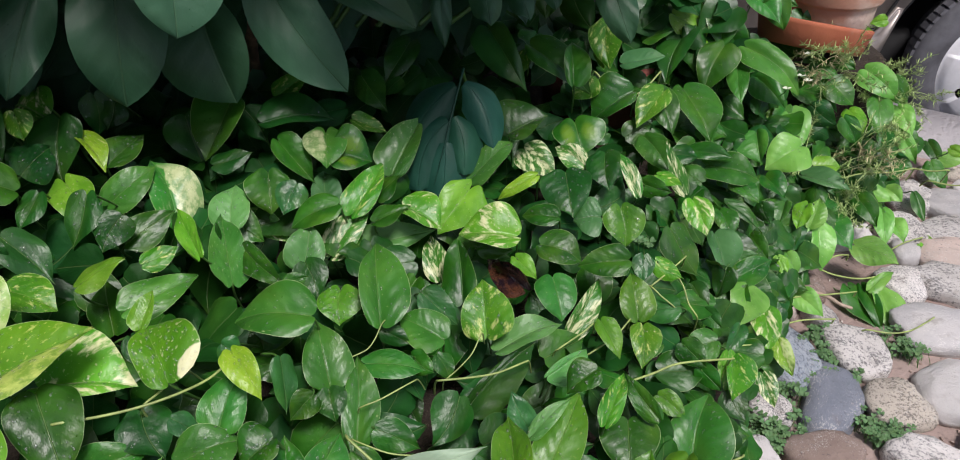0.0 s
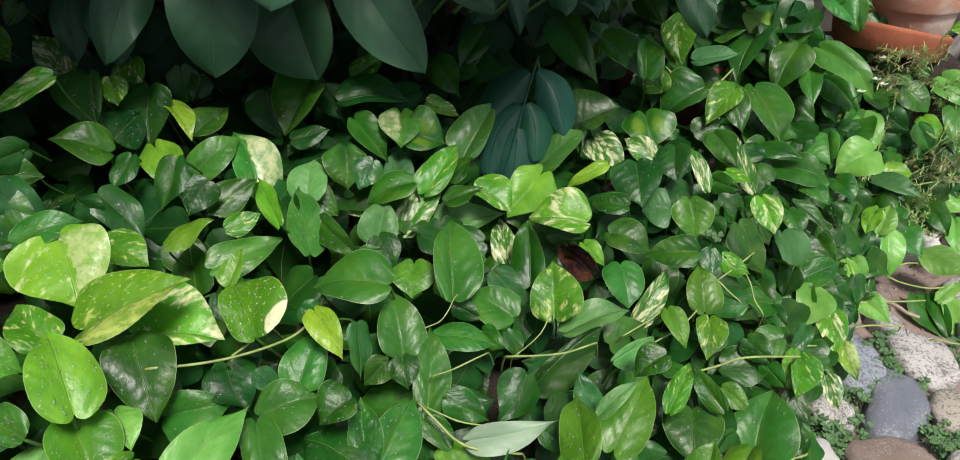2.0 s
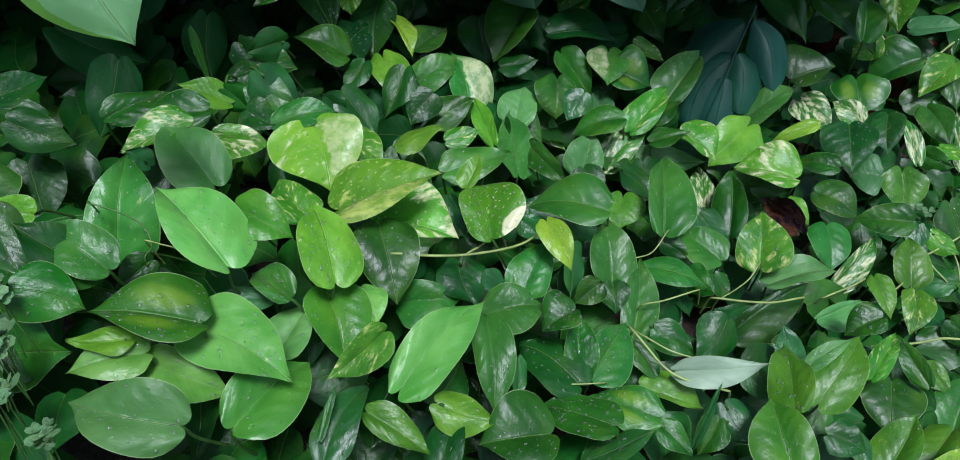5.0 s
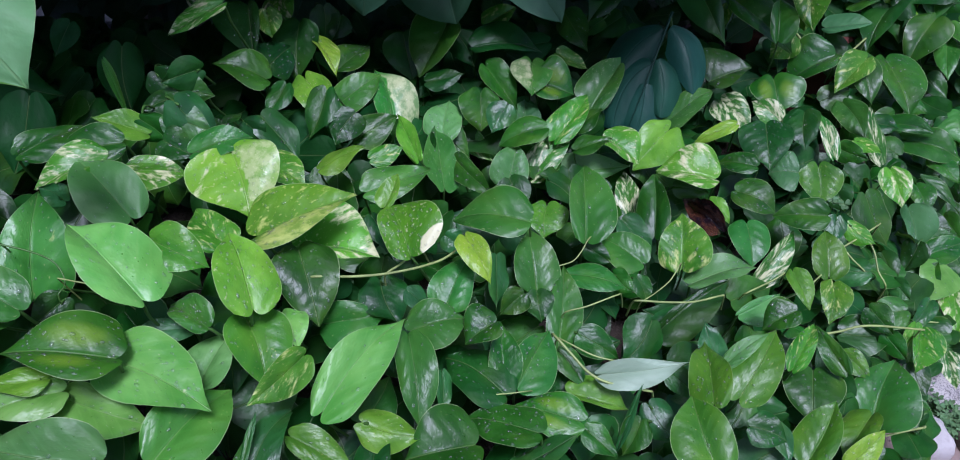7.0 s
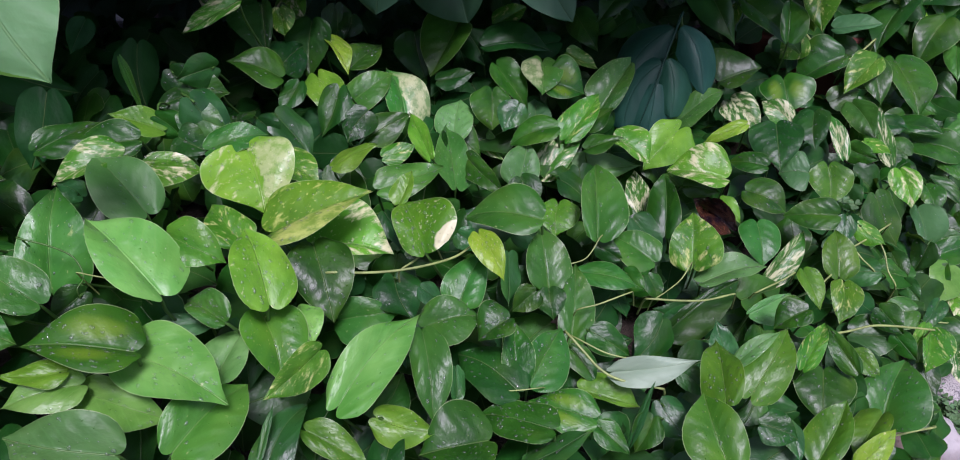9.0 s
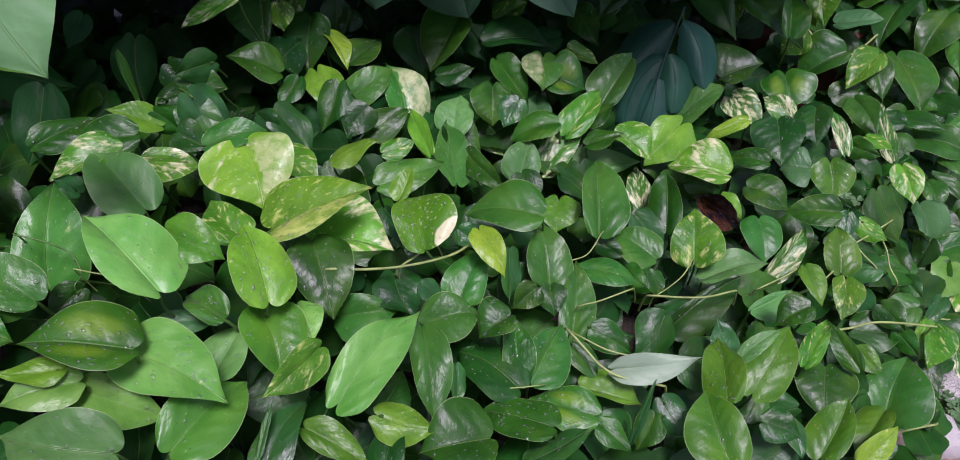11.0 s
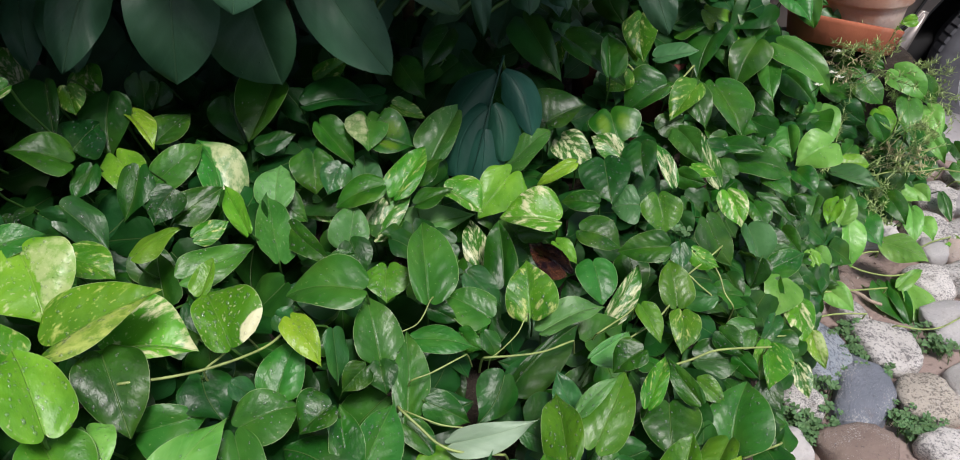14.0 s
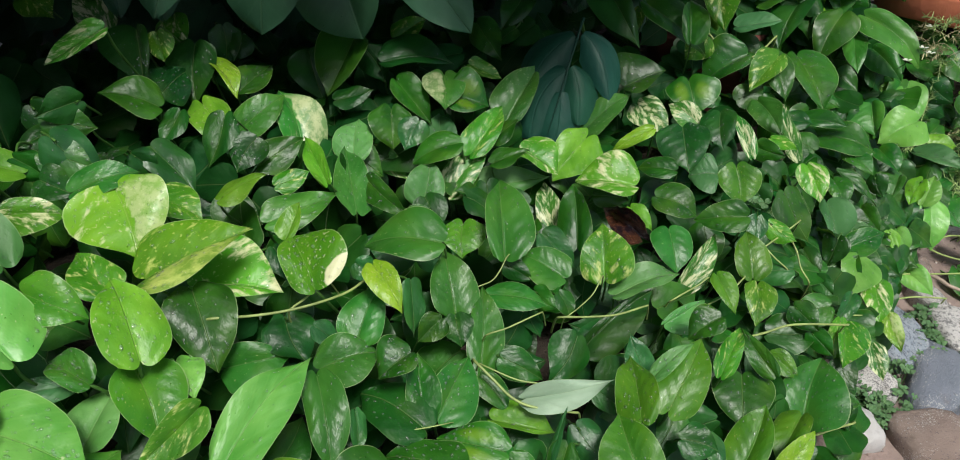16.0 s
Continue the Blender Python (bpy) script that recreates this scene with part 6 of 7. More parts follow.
def dusk_leaf(base, tip, width, normal):
    base, tip = Vector(base), Vector(tip)
    way = tip - base
    y = way.normalized()
    z = Vector(normal)
    z = (z - y * z.dot(y)).normalized()
    x = y.cross(z)
    m = Matrix((x, y, z)).transposed().to_4x4()
    m.translation = base
    ob = new("leaf", blade(dark_dice.randrange(BROAD, BROAD + 2), "dusk"))
    ob.parent = dark_plant
    ob.matrix_parent_inverse = Matrix.Translation(-dark_plant.location)
    ob.matrix_basis = m @ Matrix.Diagonal((width * 0.87, way.length, way.length * 0.8, 1))
    v, f = tube([base, base + Vector((0, 0.06, 0.06)), base + Vector((0.0, 0.22, 0.02)), (base.x * 0.6 - 0.18, 1.42, 0.55)], 0.005, 6)
    st = new("stalk", mesh_of("stalk", v, f, [STALK_GREEN]))
    st.parent = dark_plant
    st.matrix_parent_inverse = Matrix.Translation(-dark_plant.location)


dark_dice = random.Random(8)
open_leaf(dark_plant, "dusk", (-0.451, 1.033, 0.792), (-0.452, 0.954, 0.618), (0.29, -0.87, 0.39), (0.060, 0.058), (8, 18), 0.02)
open_leaf(dark_plant, "dusk", (-0.347, 0.959, 0.826), (-0.345, 0.906, 0.726), (0.46, -0.78, 0.42), (0.061, 0.055), (8, 31), 0.02)
open_leaf(dark_plant, "dusk", (-0.390, 1.126, 0.704), (-0.341, 1.059, 0.573), (0.32, -0.79, 0.52), (0.054, 0.077), (51, 8), 0.02)
open_leaf(dark_plant, "dusk", (-0.303, 1.150, 0.733), (-0.186, 1.086, 0.573), (0.26, -0.82, 0.51), (0.050, 0.053), (21, 8), 0.02)
open_leaf(dark_plant, "dusk", (-0.239, 1.165, 0.720), (-0.084, 1.147, 0.644), (0.13, -0.88, 0.46), (0.037, 0.030), (8, 40), 0.02)
dusk_leaf((-0.058, 1.352, 0.668), (-0.050, 1.268, 0.574), 0.043, (0.05, -0.95, 0.67))
dusk_leaf((0.007, 1.355, 0.671), (0.026, 1.282, 0.605), 0.066, (0.00, -0.95, 0.66))
dusk_leaf((0.054, 1.404, 0.660), (0.093, 1.329, 0.596), 0.055, (-0.04, -0.95, 0.65))
dusk_leaf((0.220, 1.340, 0.673), (0.252, 1.250, 0.578), 0.076, (-0.16, -0.93, 0.67))
dusk_leaf((-0.633, 1.086, 0.715), (-0.607, 1.008, 0.621), 0.087, (0.43, -0.85, 0.64))
dusk_leaf((-0.703, 1.103, 0.701), (-0.680, 1.027, 0.617), 0.063, (0.47, -0.83, 0.64))
dusk_leaf((-0.525, 0.983, 0.777), (-0.550, 0.873, 0.678), 0.079, (0.48, -0.82, 0.65))
dusk_leaf((-0.144, 1.352, 0.696), (-0.135, 1.282, 0.633), 0.062, (0.11, -0.95, 0.64))
dusk_leaf((0.131, 1.403, 0.673), (0.138, 1.331, 0.611), 0.060, (-0.08, -0.95, 0.64))
dusk_leaf((-0.123, 1.310, 0.677), (-0.096, 1.241, 0.616), 0.062, (0.03, -0.96, 0.63))

for k in range(7):
    a = k * 0.9
    foot = Vector((-0.65 + 0.5 * math.cos(a * 2.1), 1.66 + 0.08 * math.sin(a), 0.1))
    v, f = tube([foot, foot + Vector((0.03, -0.02, 0.5)), foot + Vector((0.06 * math.cos(a), -0.02, 1.0)), foot + Vector((0.2 * math.cos(a), -0.05, 1.5))], 0.016, 8, 0.5)
    st = new("trunk", mesh_of("trunk", v, f, [WOODY]))
    st.parent = dark_plant
    st.matrix_parent_inverse = Matrix.Translation(-dark_plant.location)
# dense leaves added as a dark backdrop and to shade the bed
crown = random.Random(31)
spots_dark = []
for k in range(1700):
    x, y = crown.uniform(-2.4, 0.7), crown.uniform(1.5, 2.05)
    z = crown.uniform(0.3, 2.0 - 0.3 * abs(x + 0.5))
    if x > 0.35 or (x > 0.1 and z > 0.45):
        continue
    spots_dark.append(((x, y, z), crown.uniform(0.10, 0.2), (crown.gauss(0, 0.5), -0.6, -0.8), (crown.gauss(0, 0.4), -0.7, 0.7)))
# from here on, unseen leaves above and beside the view block sky and sun
for k in range(2200):
    x, y = crown.uniform(-2.4, 0.2), crown.uniform(1.0, 1.9)
    z = crown.uniform(0.92, 1.9)
    spots_dark.append(((x, y, z), crown.uniform(0.14, 0.24), (crown.gauss(0, 0.5), -0.8, -0.5), (crown.gauss(0, 0.3), -0.4, 0.9)))
for k in range(900):
    x, y = crown.uniform(-1.5, -0.5), crown.uniform(0.55, 1.15)
    z = crown.uniform(1.0, 1.6) + 0.3 * (x + 0.5)
    spots_dark.append(((x, y, z), crown.uniform(0.14, 0.24), (crown.gauss(0.3, 0.5), -0.8, -0.5), (crown.gauss(0.2, 0.3), -0.4, 0.9)))
for k in range(700):
    x, y = crown.uniform(-2.2, -1.25), crown.uniform(0.3, 1.3)
    spots_dark.append(((x, y, crown.uniform(0.5, 1.9)), crown.uniform(0.14, 0.24), (0.8, crown.gauss(0, 0.5), -0.5), (0.7, crown.gauss(-0.2, 0.3), 0.6)))
for k in range(30):
    x, y = crown.uniform(-0.7, 0.3), crown.uniform(0.85, 1.1)
    spots_dark.append(((x, y, crown.uniform(0.97, 1.4)), crown.uniform(0.14, 0.24), (crown.gauss(0, 0.5), -0.8, -0.3), (crown.gauss(0, 0.3), -0.3, 0.9)))
for k in range(40):
    x, y = crown.uniform(-1.05, -0.6), crown.uniform(0.40, 0.62)
    spots_dark.append(((x, y, crown.uniform(1.05, 1.28)), crown.uniform(0.14, 0.2), (crown.gauss(0.3, 0.5), -0.8, 0.0), (crown.gauss(0, 0.15), -0.1, 0.95)))
for k in range(230):
    x, y = crown.uniform(0.1, 0.34), crown.uniform(1.15, 1.95)
    spots_dark.append(((x, y, crown.uniform(0.95, 1.7)), crown.uniform(0.14, 0.22), (crown.gauss(0, 0.5), -0.8, -0.3), (crown.gauss(0, 0.3), -0.3, 0.9)))
leaf_heap("crown", ["dusk"], spots_dark, dark_plant, 9)

# ---- the split leaf ----
split_plant = plant_base("monstera", (-0.03, 1.30, 0.25), "young monstera with one large split blue-green leaf", "plant")


def split_blade():
    """A deeply cut leaf: bent fingers that spring from one rib; the rib runs along y, one unit long."""
    verts, uvs, faces = [], [], []
    fingers = ((0.12, 0.03, 0.34, 0.24, 0.60, 0.24, 0.230), (0.42, 0.01, 0.62, 0.22, 0.97, 0.12, 0.290), (0.58, 0.0, 0.80, -0.05, 1.03, -0.07, 0.27),
               (0.10, -0.03, 0.17, -0.23, 0.52, -0.36, 0.19), (0.38, -0.02, 0.52, -0.16, 0.78, -0.19, 0.19))
    rows, cols = 22, 11
    for number, (y0, x0, y1, x1, y2, x2, wide) in enumerate(fingers):
        n = len(verts)
        for i in range(rows):
            t = i / (rows - 1)
            p = Vector(((1 - t) ** 2 * x0 + 2 * t * (1 - t) * x1 + t * t * x2, (1 - t) ** 2 * y0 + 2 * t * (1 - t) * y1 + t * t * y2))
            way = Vector((2 * (1 - t) * (x1 - x0) + 2 * t * (x2 - x1), 2 * (1 - t) * (y1 - y0) + 2 * t * (y2 - y1))).normalized()
            half = wide * (0.45 + 0.55 * math.sin(math.pi * min(1.0, 0.15 + 0.75 * t))) * math.sqrt(max(0.0, 1 - t**5)) * math.sqrt(min(1.0, 0.12 + 2.6 * t)) * 0.80
            for j in range(cols):
                u = 2 * j / (cols - 1) - 1
                q = p + Vector((way.y, -way.x)) * u * half
                verts.append((q.x, q.y, -0.7 * q.x * q.x - 0.25 * (q.y - 0.2) ** 2 - 0.10 * u * u * half / wide + 0.004 * number))
                uvs.append((0.5 + 0.5 * u * 0.9, 0.15 + 0.7 * t))
        for i in range(rows - 1):
            for j in range(cols - 1):
                faces.append((n + i * cols + j, n + i * cols + j + 1, n + (i + 1) * cols + j + 1, n + (i + 1) * cols + j))
    rib, rib_faces = tube([(0, -0.02, 0.012), (0, 0.3, 0.02), (0.0, 0.6, -0.02), (0.01, 0.9, -0.10)], 0.012, 6, 0.3)
    n = len(verts)
    verts += [tuple(q) for q in rib]
    uvs += [(0.5, 0.5)] * len(rib)
    faces += [tuple(i + n for i in face) for face in rib_faces]
    return mesh_of("leaf", verts, faces, [LEAF["split"]], uvs=uvs, rims=[(0.0, 0.0)] * len(verts))


ob = new("leaf", split_blade())
ob.parent = split_plant
ob.matrix_parent_inverse = Matrix.Translation(-split_plant.location)
ob.matrix_basis = Matrix(((-0.2023, -0.0535, -0.0019, -0.0203), (0.0402, -0.1470, -0.1434, 1.2121), (0.0353, -0.1390, 0.1524, 0.5463), (0, 0, 0, 1)))
v, f = tube([(-0.020, 1.212, 0.546), Vector((-0.020, 1.212, 0.546)) + Vector((0.0, 0.008, -0.012)), Vector((-0.020, 1.212, 0.546)) + Vector((0.01, 0.03, -0.08)), (-0.03, 1.36, 0.2)], 0.003, 7)
ob = new("stalk", mesh_of("stalk", v, f, [STALK_GREEN]))
ob.parent = split_plant
ob.matrix_parent_inverse = Matrix.Translation(-split_plant.location)


# ---- the dead leaf ----
v, f, uv, rim = leaf_shape(17, 13, 0.9, 1.1, -1.2, 2.4, 1.4, 0.9, 1.0)
v = [Vector(q) + Vector((0.06 * noise.noise(Vector(q) * 5), 0, 0.22 * noise.noise(Vector(q) * 3.1 + Vector((4, 0, 0))))) for q in v]
ob = new("dead_leaf", mesh_of("dead_leaf", v, f, [DEAD], uvs=uv))
ob.matrix_world = pose(0.056, 0.860, 0.381, 38, -47, 33) @ Matrix.Diagonal((0.039, 0.066, 0.042, 1))
tagged(ob, "curled dark brown dead leaf lying wet on pothos", "dead leaf")

# ---- cobbles ----
def pebble(seed, detail=3):
    pick = random.Random(seed)
    bm = bmesh.new()
    bmesh.ops.create_icosphere(bm, subdivisions=detail, radius=0.5)
    off = Vector((pick.uniform(0, 50), pick.uniform(0, 50), pick.uniform(0, 50)))
    for vert in bm.verts:
        d = vert.co.normalized()
        r = 0.5 * (1.0 + 0.26 * noise.noise(d * 1.4 + off) + 0.09 * noise.noise(d * 3.2 + off) + 0.03 * noise.noise(d * 8.0 + off))
        flat = Vector((abs(d.x) ** 0.82 * math.copysign(1, d.x), abs(d.y) ** 0.82 * math.copysign(1, d.y), abs(d.z) ** 0.75 * math.copysign(1, d.z)))
        vert.co = flat * r
        if vert.co.z > 0.26:
            vert.co.z = 0.26 + 0.45 * (vert.co.z - 0.26)
    me = bpy.data.meshes.new("cobble")
    bm.to_mesh(me)
    bm.free()
    me.polygons.foreach_set("use_smooth", [True] * len(me.polygons))
    return me


PEBBLES = {}


def cobble(kind, x, y, wide, deep, turn=0.0, seed=0, height=0.07, lift=0.012):
    key = (kind, seed)
    if key not in PEBBLES:
        PEBBLES[key] = pebble(seed)
        PEBBLES[key].materials.append(STONE[kind])
    ob = new("cobble", PEBBLES[key])
    ob.parent = pavement
    ob.matrix_basis = pose(x, y, lift, 0, 0, turn) @ Matrix.Diagonal((wide, deep, height, 1))
    laid.append((x, y, 0.5 * max(wide, deep), 0.5 * min(wide, deep)))
    return ob


laid = []
cobble("blue", 0.562, 1.093, 0.10, 0.17, 10, 0)
cobble("granite", 0.692, 1.103, 0.108, 0.145, 20, 1)
cobble("slate", 0.600, 0.982, 0.095, 0.175, -28, 2)
cobble("ochre", 0.708, 0.968, 0.112, 0.108, 0, 3)
cobble("pale", 0.855, 0.990, 0.185, 0.165, 20, 4)
cobble("grey", 0.876, 1.160, 0.163, 0.135, -20, 5)
cobble("granite", 0.972, 1.285, 0.175, 0.115, -30, 6)
cobble("granite", 0.862, 1.300, 0.10, 0.105, -20, 7)
cobble("pink", 1.026, 1.385, 0.15, 0.125, -20, 8)
cobble("granite", 1.070, 1.478, 0.17, 0.11, -10, 9)
cobble("grey", 1.123, 1.585, 0.165, 0.115, -20, 10)
cobble("granite", 0.950, 1.487, 0.115, 0.135, -20, 11)
cobble("granite", 1.032, 1.626, 0.10, 0.125, -10, 0)
cobble("grey", 0.919, 1.405, 0.06, 0.08, 0, 1)
cobble("rust", 0.547, 0.858, 0.125, 0.10, 15, 2)
cobble("pale", 0.435, 0.865, 0.07, 0.07, 0, 3)
cobble("granite", 0.705, 0.850, 0.12, 0.10, -20, 4)
cobble("granite", 0.825, 0.855, 0.10, 0.11, 0, 5)
cobble("granite", 0.488, 0.961, 0.075, 0.075, 0, 6)
cobble("pale", 0.978, 1.160, 0.075, 0.04, -25, 7)
cobble("granite", 0.975, 1.065, 0.11, 0.10, 0, 8)
cobble("granite", 0.661, 1.200, 0.05, 0.09, 20, 9)
cobble("rust", 0.668, 1.291, 0.07, 0.085, 0, 10)
cobble("pale", 1.198, 1.640, 0.12, 0.08, -25, 11)
cobble("rust", 1.043, 1.76, 0.10, 0.09, 0, 1)

more = random.Random(77)
for k in range(9000):
    x, y = more.uniform(0.3, 3.0), more.uniform(-0.4, 1.8)
    if x < bed_edge(y) - 0.08 or y > kerb_line(x) - 0.05 or len(laid) > 250:
        continue
    wide, deep = more.uniform(0.09, 0.19), more.uniform(0.08, 0.14)
    r = 0.5 * (wide + deep) / 2
    if any((x - a) ** 2 + (y - b) ** 2 < (r + 0.5 * (c + d) + 0.012) ** 2 for a, b, c, d in laid):
        continue
    cobble(more.choice(("granite", "grey", "granite", "ochre", "pink", "pale", "blue", "rust")), x, y, wide, deep, more.uniform(0, 180), more.randrange(6), more.uniform(0.05, 0.08))

for k in range(4000):
    x, y = more.uniform(0.5, 1.9), more.uniform(0.5, 1.75)
    wide, deep = more.uniform(0.035, 0.075), more.uniform(0.035, 0.06)
    r = 0.25 * (wide + deep)
    if x < bed_edge(y) - 0.03 or not kerb_line(x) - 0.17 < y < kerb_line(x) - 1.3 * r or len(laid) > 300 or any((x - a) ** 2 + (y - b) ** 2 < (r + 0.5 * (c + d) - 0.006) ** 2 for a, b, c, d in laid):
        continue
    cobble(more.choice(("granite", "grey", "granite", "ochre", "pale", "slate")), x, y, wide, deep, more.uniform(0, 180), more.randrange(6), 0.04, 0.006)

# ---- clover between the cobbles ----
def clover_patch(x, y, rx, ry, count, seed, low=0.012, high=0.036, big=1.0):
    pick = random.Random(seed)
    verts, faces, uvs = [], [], []
    stalks = []
    for k in range(count):
        a, r = pick.uniform(0, 6.283), math.sqrt(pick.random())
        c = Vector((x + rx * r * math.cos(a), y + ry * r * math.sin(a), pick.uniform(low, high)))
        size, turn = big * pick.uniform(0.005, 0.009), pick.uniform(0, 6.283)
        lean = Vector((pick.gauss(0, 0.25), pick.gauss(-0.2, 0.25), 1)).normalized()
        for leaflet in range(3):
            t = turn + leaflet * 2.094
            way = Vector((math.cos(t), math.sin(t), 0))
            way = (way - lean * way.dot(lean)).normalized()
            side = way.cross(lean)
            n = len(verts)
            for u, s in ((0, 0), (0.5, 0.5), (0.55, 0.85), (0.3, 1.05), (0, 0.9), (-0.3, 1.05), (-0.55, 0.85), (-0.5, 0.5)):
                verts.append(c + way * size * s + side * size * u + lean * size * 0.25 * (abs(u) - 0.2))
                uvs.append((0.5 + u * 0.6, s))
            faces += [(n, n + 1, n + 2, n + 3, n + 4), (n, n + 4, n + 5, n + 6, n + 7)]
        stalks.append(tube([c, (c.x + pick.gauss(0, 0.006), c.y + pick.gauss(0, 0.006), max(0.0, low - 0.06))], 0.0006, 4))
    ob = tagged(new("clover", mesh_of("clover", verts, faces, [CLOVER], uvs=uvs)), "low green clover growing between cobbles", "clover", kind="stuff")
    v, f = joined(stalks)
    st = new("stalks", mesh_of("stalks", v, f, [STALK_GREEN]))
    st.parent = ob
    return ob


clover_patch(0.633, 1.121, 0.040, 0.055, 70, 0)
clover_patch(0.598, 1.058, 0.033, 0.042, 50, 1)
clover_patch(0.550, 1.015, 0.037, 0.032, 40, 2)
clover_patch(0.494, 0.946, 0.046, 0.059, 110, 3)
clover_patch(0.454, 0.902, 0.040, 0.041, 70, 4)
clover_patch(0.773, 1.120, 0.028, 0.034, 30, 5)
clover_patch(0.790, 1.093, 0.028, 0.018, 20, 6)
clover_patch(0.666, 0.908, 0.040, 0.029, 60, 7)
clover_patch(0.627, 0.937, 0.018, 0.027, 25, 8)
clover_patch(0.660, 1.030, 0.022, 0.016, 20, 9)
clover_patch(0.250, 1.031, 0.016, 0.016, 5, 40, 0.328, 0.338, 1.5)
clover_patch(-0.568, 0.235, 0.011, 0.011, 6, 41, 0.612, 0.622, 1.6)
clover_patch(-0.549, 0.200, 0.008, 0.008, 5, 42, 0.599, 0.609, 1.6)
clover_patch(-0.597, 0.266, 0.006, 0.006, 4, 43, 0.621, 0.631, 1.4)
clover_patch(-0.509, 0.191, 0.009, 0.009, 6, 44, 0.577, 0.587, 1.2)


# ---- grit and small stones in the joints ----
grit = random.Random(55)
bits = []
for k in range(1500):
    x, y = grit.uniform(0.35, 1.9), grit.uniform(0.5, 1.75)
    if x < bed_edge(y) - 0.1 or y > kerb_line(x) - 0.02:
        continue
    s = grit.uniform(0.0015, 0.006)
    m = pose(x, y, s * 0.2, grit.uniform(0, 60), grit.uniform(0, 60), grit.uniform(0, 180)) @ Matrix.Diagonal((s * grit.uniform(0.8, 1.5), s, s * 0.7, 1))
    bits.append(([m @ Vector(q) for q in ((1, 0, 0), (0, 1, 0), (-1, 0, 0), (0, -1, 0), (0.1, 0.1, 1), (0, 0, -1))], [(0, 1, 4), (1, 2, 4), (2, 3, 4), (3, 0, 4), (1, 0, 5), (2, 1, 5), (3, 2, 5), (0, 3, 5)]))
v, f = joined(bits)
tagged(new("grit", mesh_of("grit", v, f, [STONE["rust"]], smooth=False)), "brown grit scattered in the joints between cobbles", "grit", kind="stuff")

# ---- tiny pale flowers among the leaves ----
def tiny_flower(place, seed):
    pick = random.Random(seed)
    c = Vector(place)
    petals = []
    for k in range(4):
        a = k * 1.571 + pick.uniform(-0.2, 0.2)
        w, s = Vector((math.cos(a), math.sin(a) * 0.8, 0.25)), Vector((-math.sin(a), math.cos(a) * 0.8, 0))
        petals.append(([c, c + 0.006 * w + 0.004 * s, c + 0.010 * w, c + 0.006 * w - 0.004 * s], [(0, 1, 2, 3)]))
    v, f = joined(petals)
    root = tagged(new("flower", mesh_of("petals", v, f, [PETAL], smooth=False)), "tiny pale four-petalled flower on a thin stalk", "flower", "tiny pale flowers")
    v, f = tube([c, c + Vector((0.002, 0.01, -0.012)), c + Vector((0.0, 0.03, -0.03))], 0.0008, 5)
    ob = new("stalk", mesh_of("stalk", v, f, [STALK_GREEN]))
    ob.parent = root


tiny_flower((0.652, 1.50, 0.395), 1)
tiny_flower((0.622, 1.485, 0.375), 2)
tiny_flower((0.664, 1.492, 0.388), 3)
tiny_flower((0.70, 1.60, 0.40), 4)

# ---- feathery fern by the pot ----
def sprig(root, tip, arch, needles, length, seed):
    """A thin arching stem with whorls of stubby needles and a few side twigs."""
    pick = random.Random(seed)
    root, tip = Vector(root), Vector(tip)
    mid = (root + tip) / 2 + Vector((0, 0, arch))
    lines = [(root, mid, tip)]
    for k in range(5):
        t = 0.25 + 0.14 * k
        p = (1 - t) ** 2 * root + 2 * t * (1 - t) * mid + t * t * tip
        q = p + (tip - root) * 0.28 + Vector((pick.gauss(0, 0.022), pick.gauss(0, 0.018), pick.gauss(0.004, 0.016)))
        lines.append((p, (p + q) / 2 + Vector((0, 0, 0.006)), q))
    shapes = [tube(line, 0.0008 if k == 0 else 0.0005, 4, 0.6) for k, line in enumerate(lines)]
    for k in range(needles):
        a, b, c = pick.choice(lines)
        t = round(pick.uniform(0.15, 1.0) * 9) / 9
        p = (1 - t) ** 2 * a + 2 * t * (1 - t) * b + t * t * c
        way = Vector((pick.gauss(0, 1), pick.gauss(0, 1), pick.gauss(0.1, 0.8))).normalized() + (c - a).normalized() * 0.7
        way.normalize()
        q = p + way * length * pick.uniform(0.6, 1.15)
        across = way.cross(Vector((0.2, 0.4, 0.9))).normalized() * 0.0011
        other = way.cross(across)
        shapes.append(([p + across, p - across, p + other, q + across * 0.5, q - across * 0.5, q + other * 0.5], [(0, 1, 4, 3), (1, 2, 5, 4), (2, 0, 3, 5)]))
    return joined(shapes)


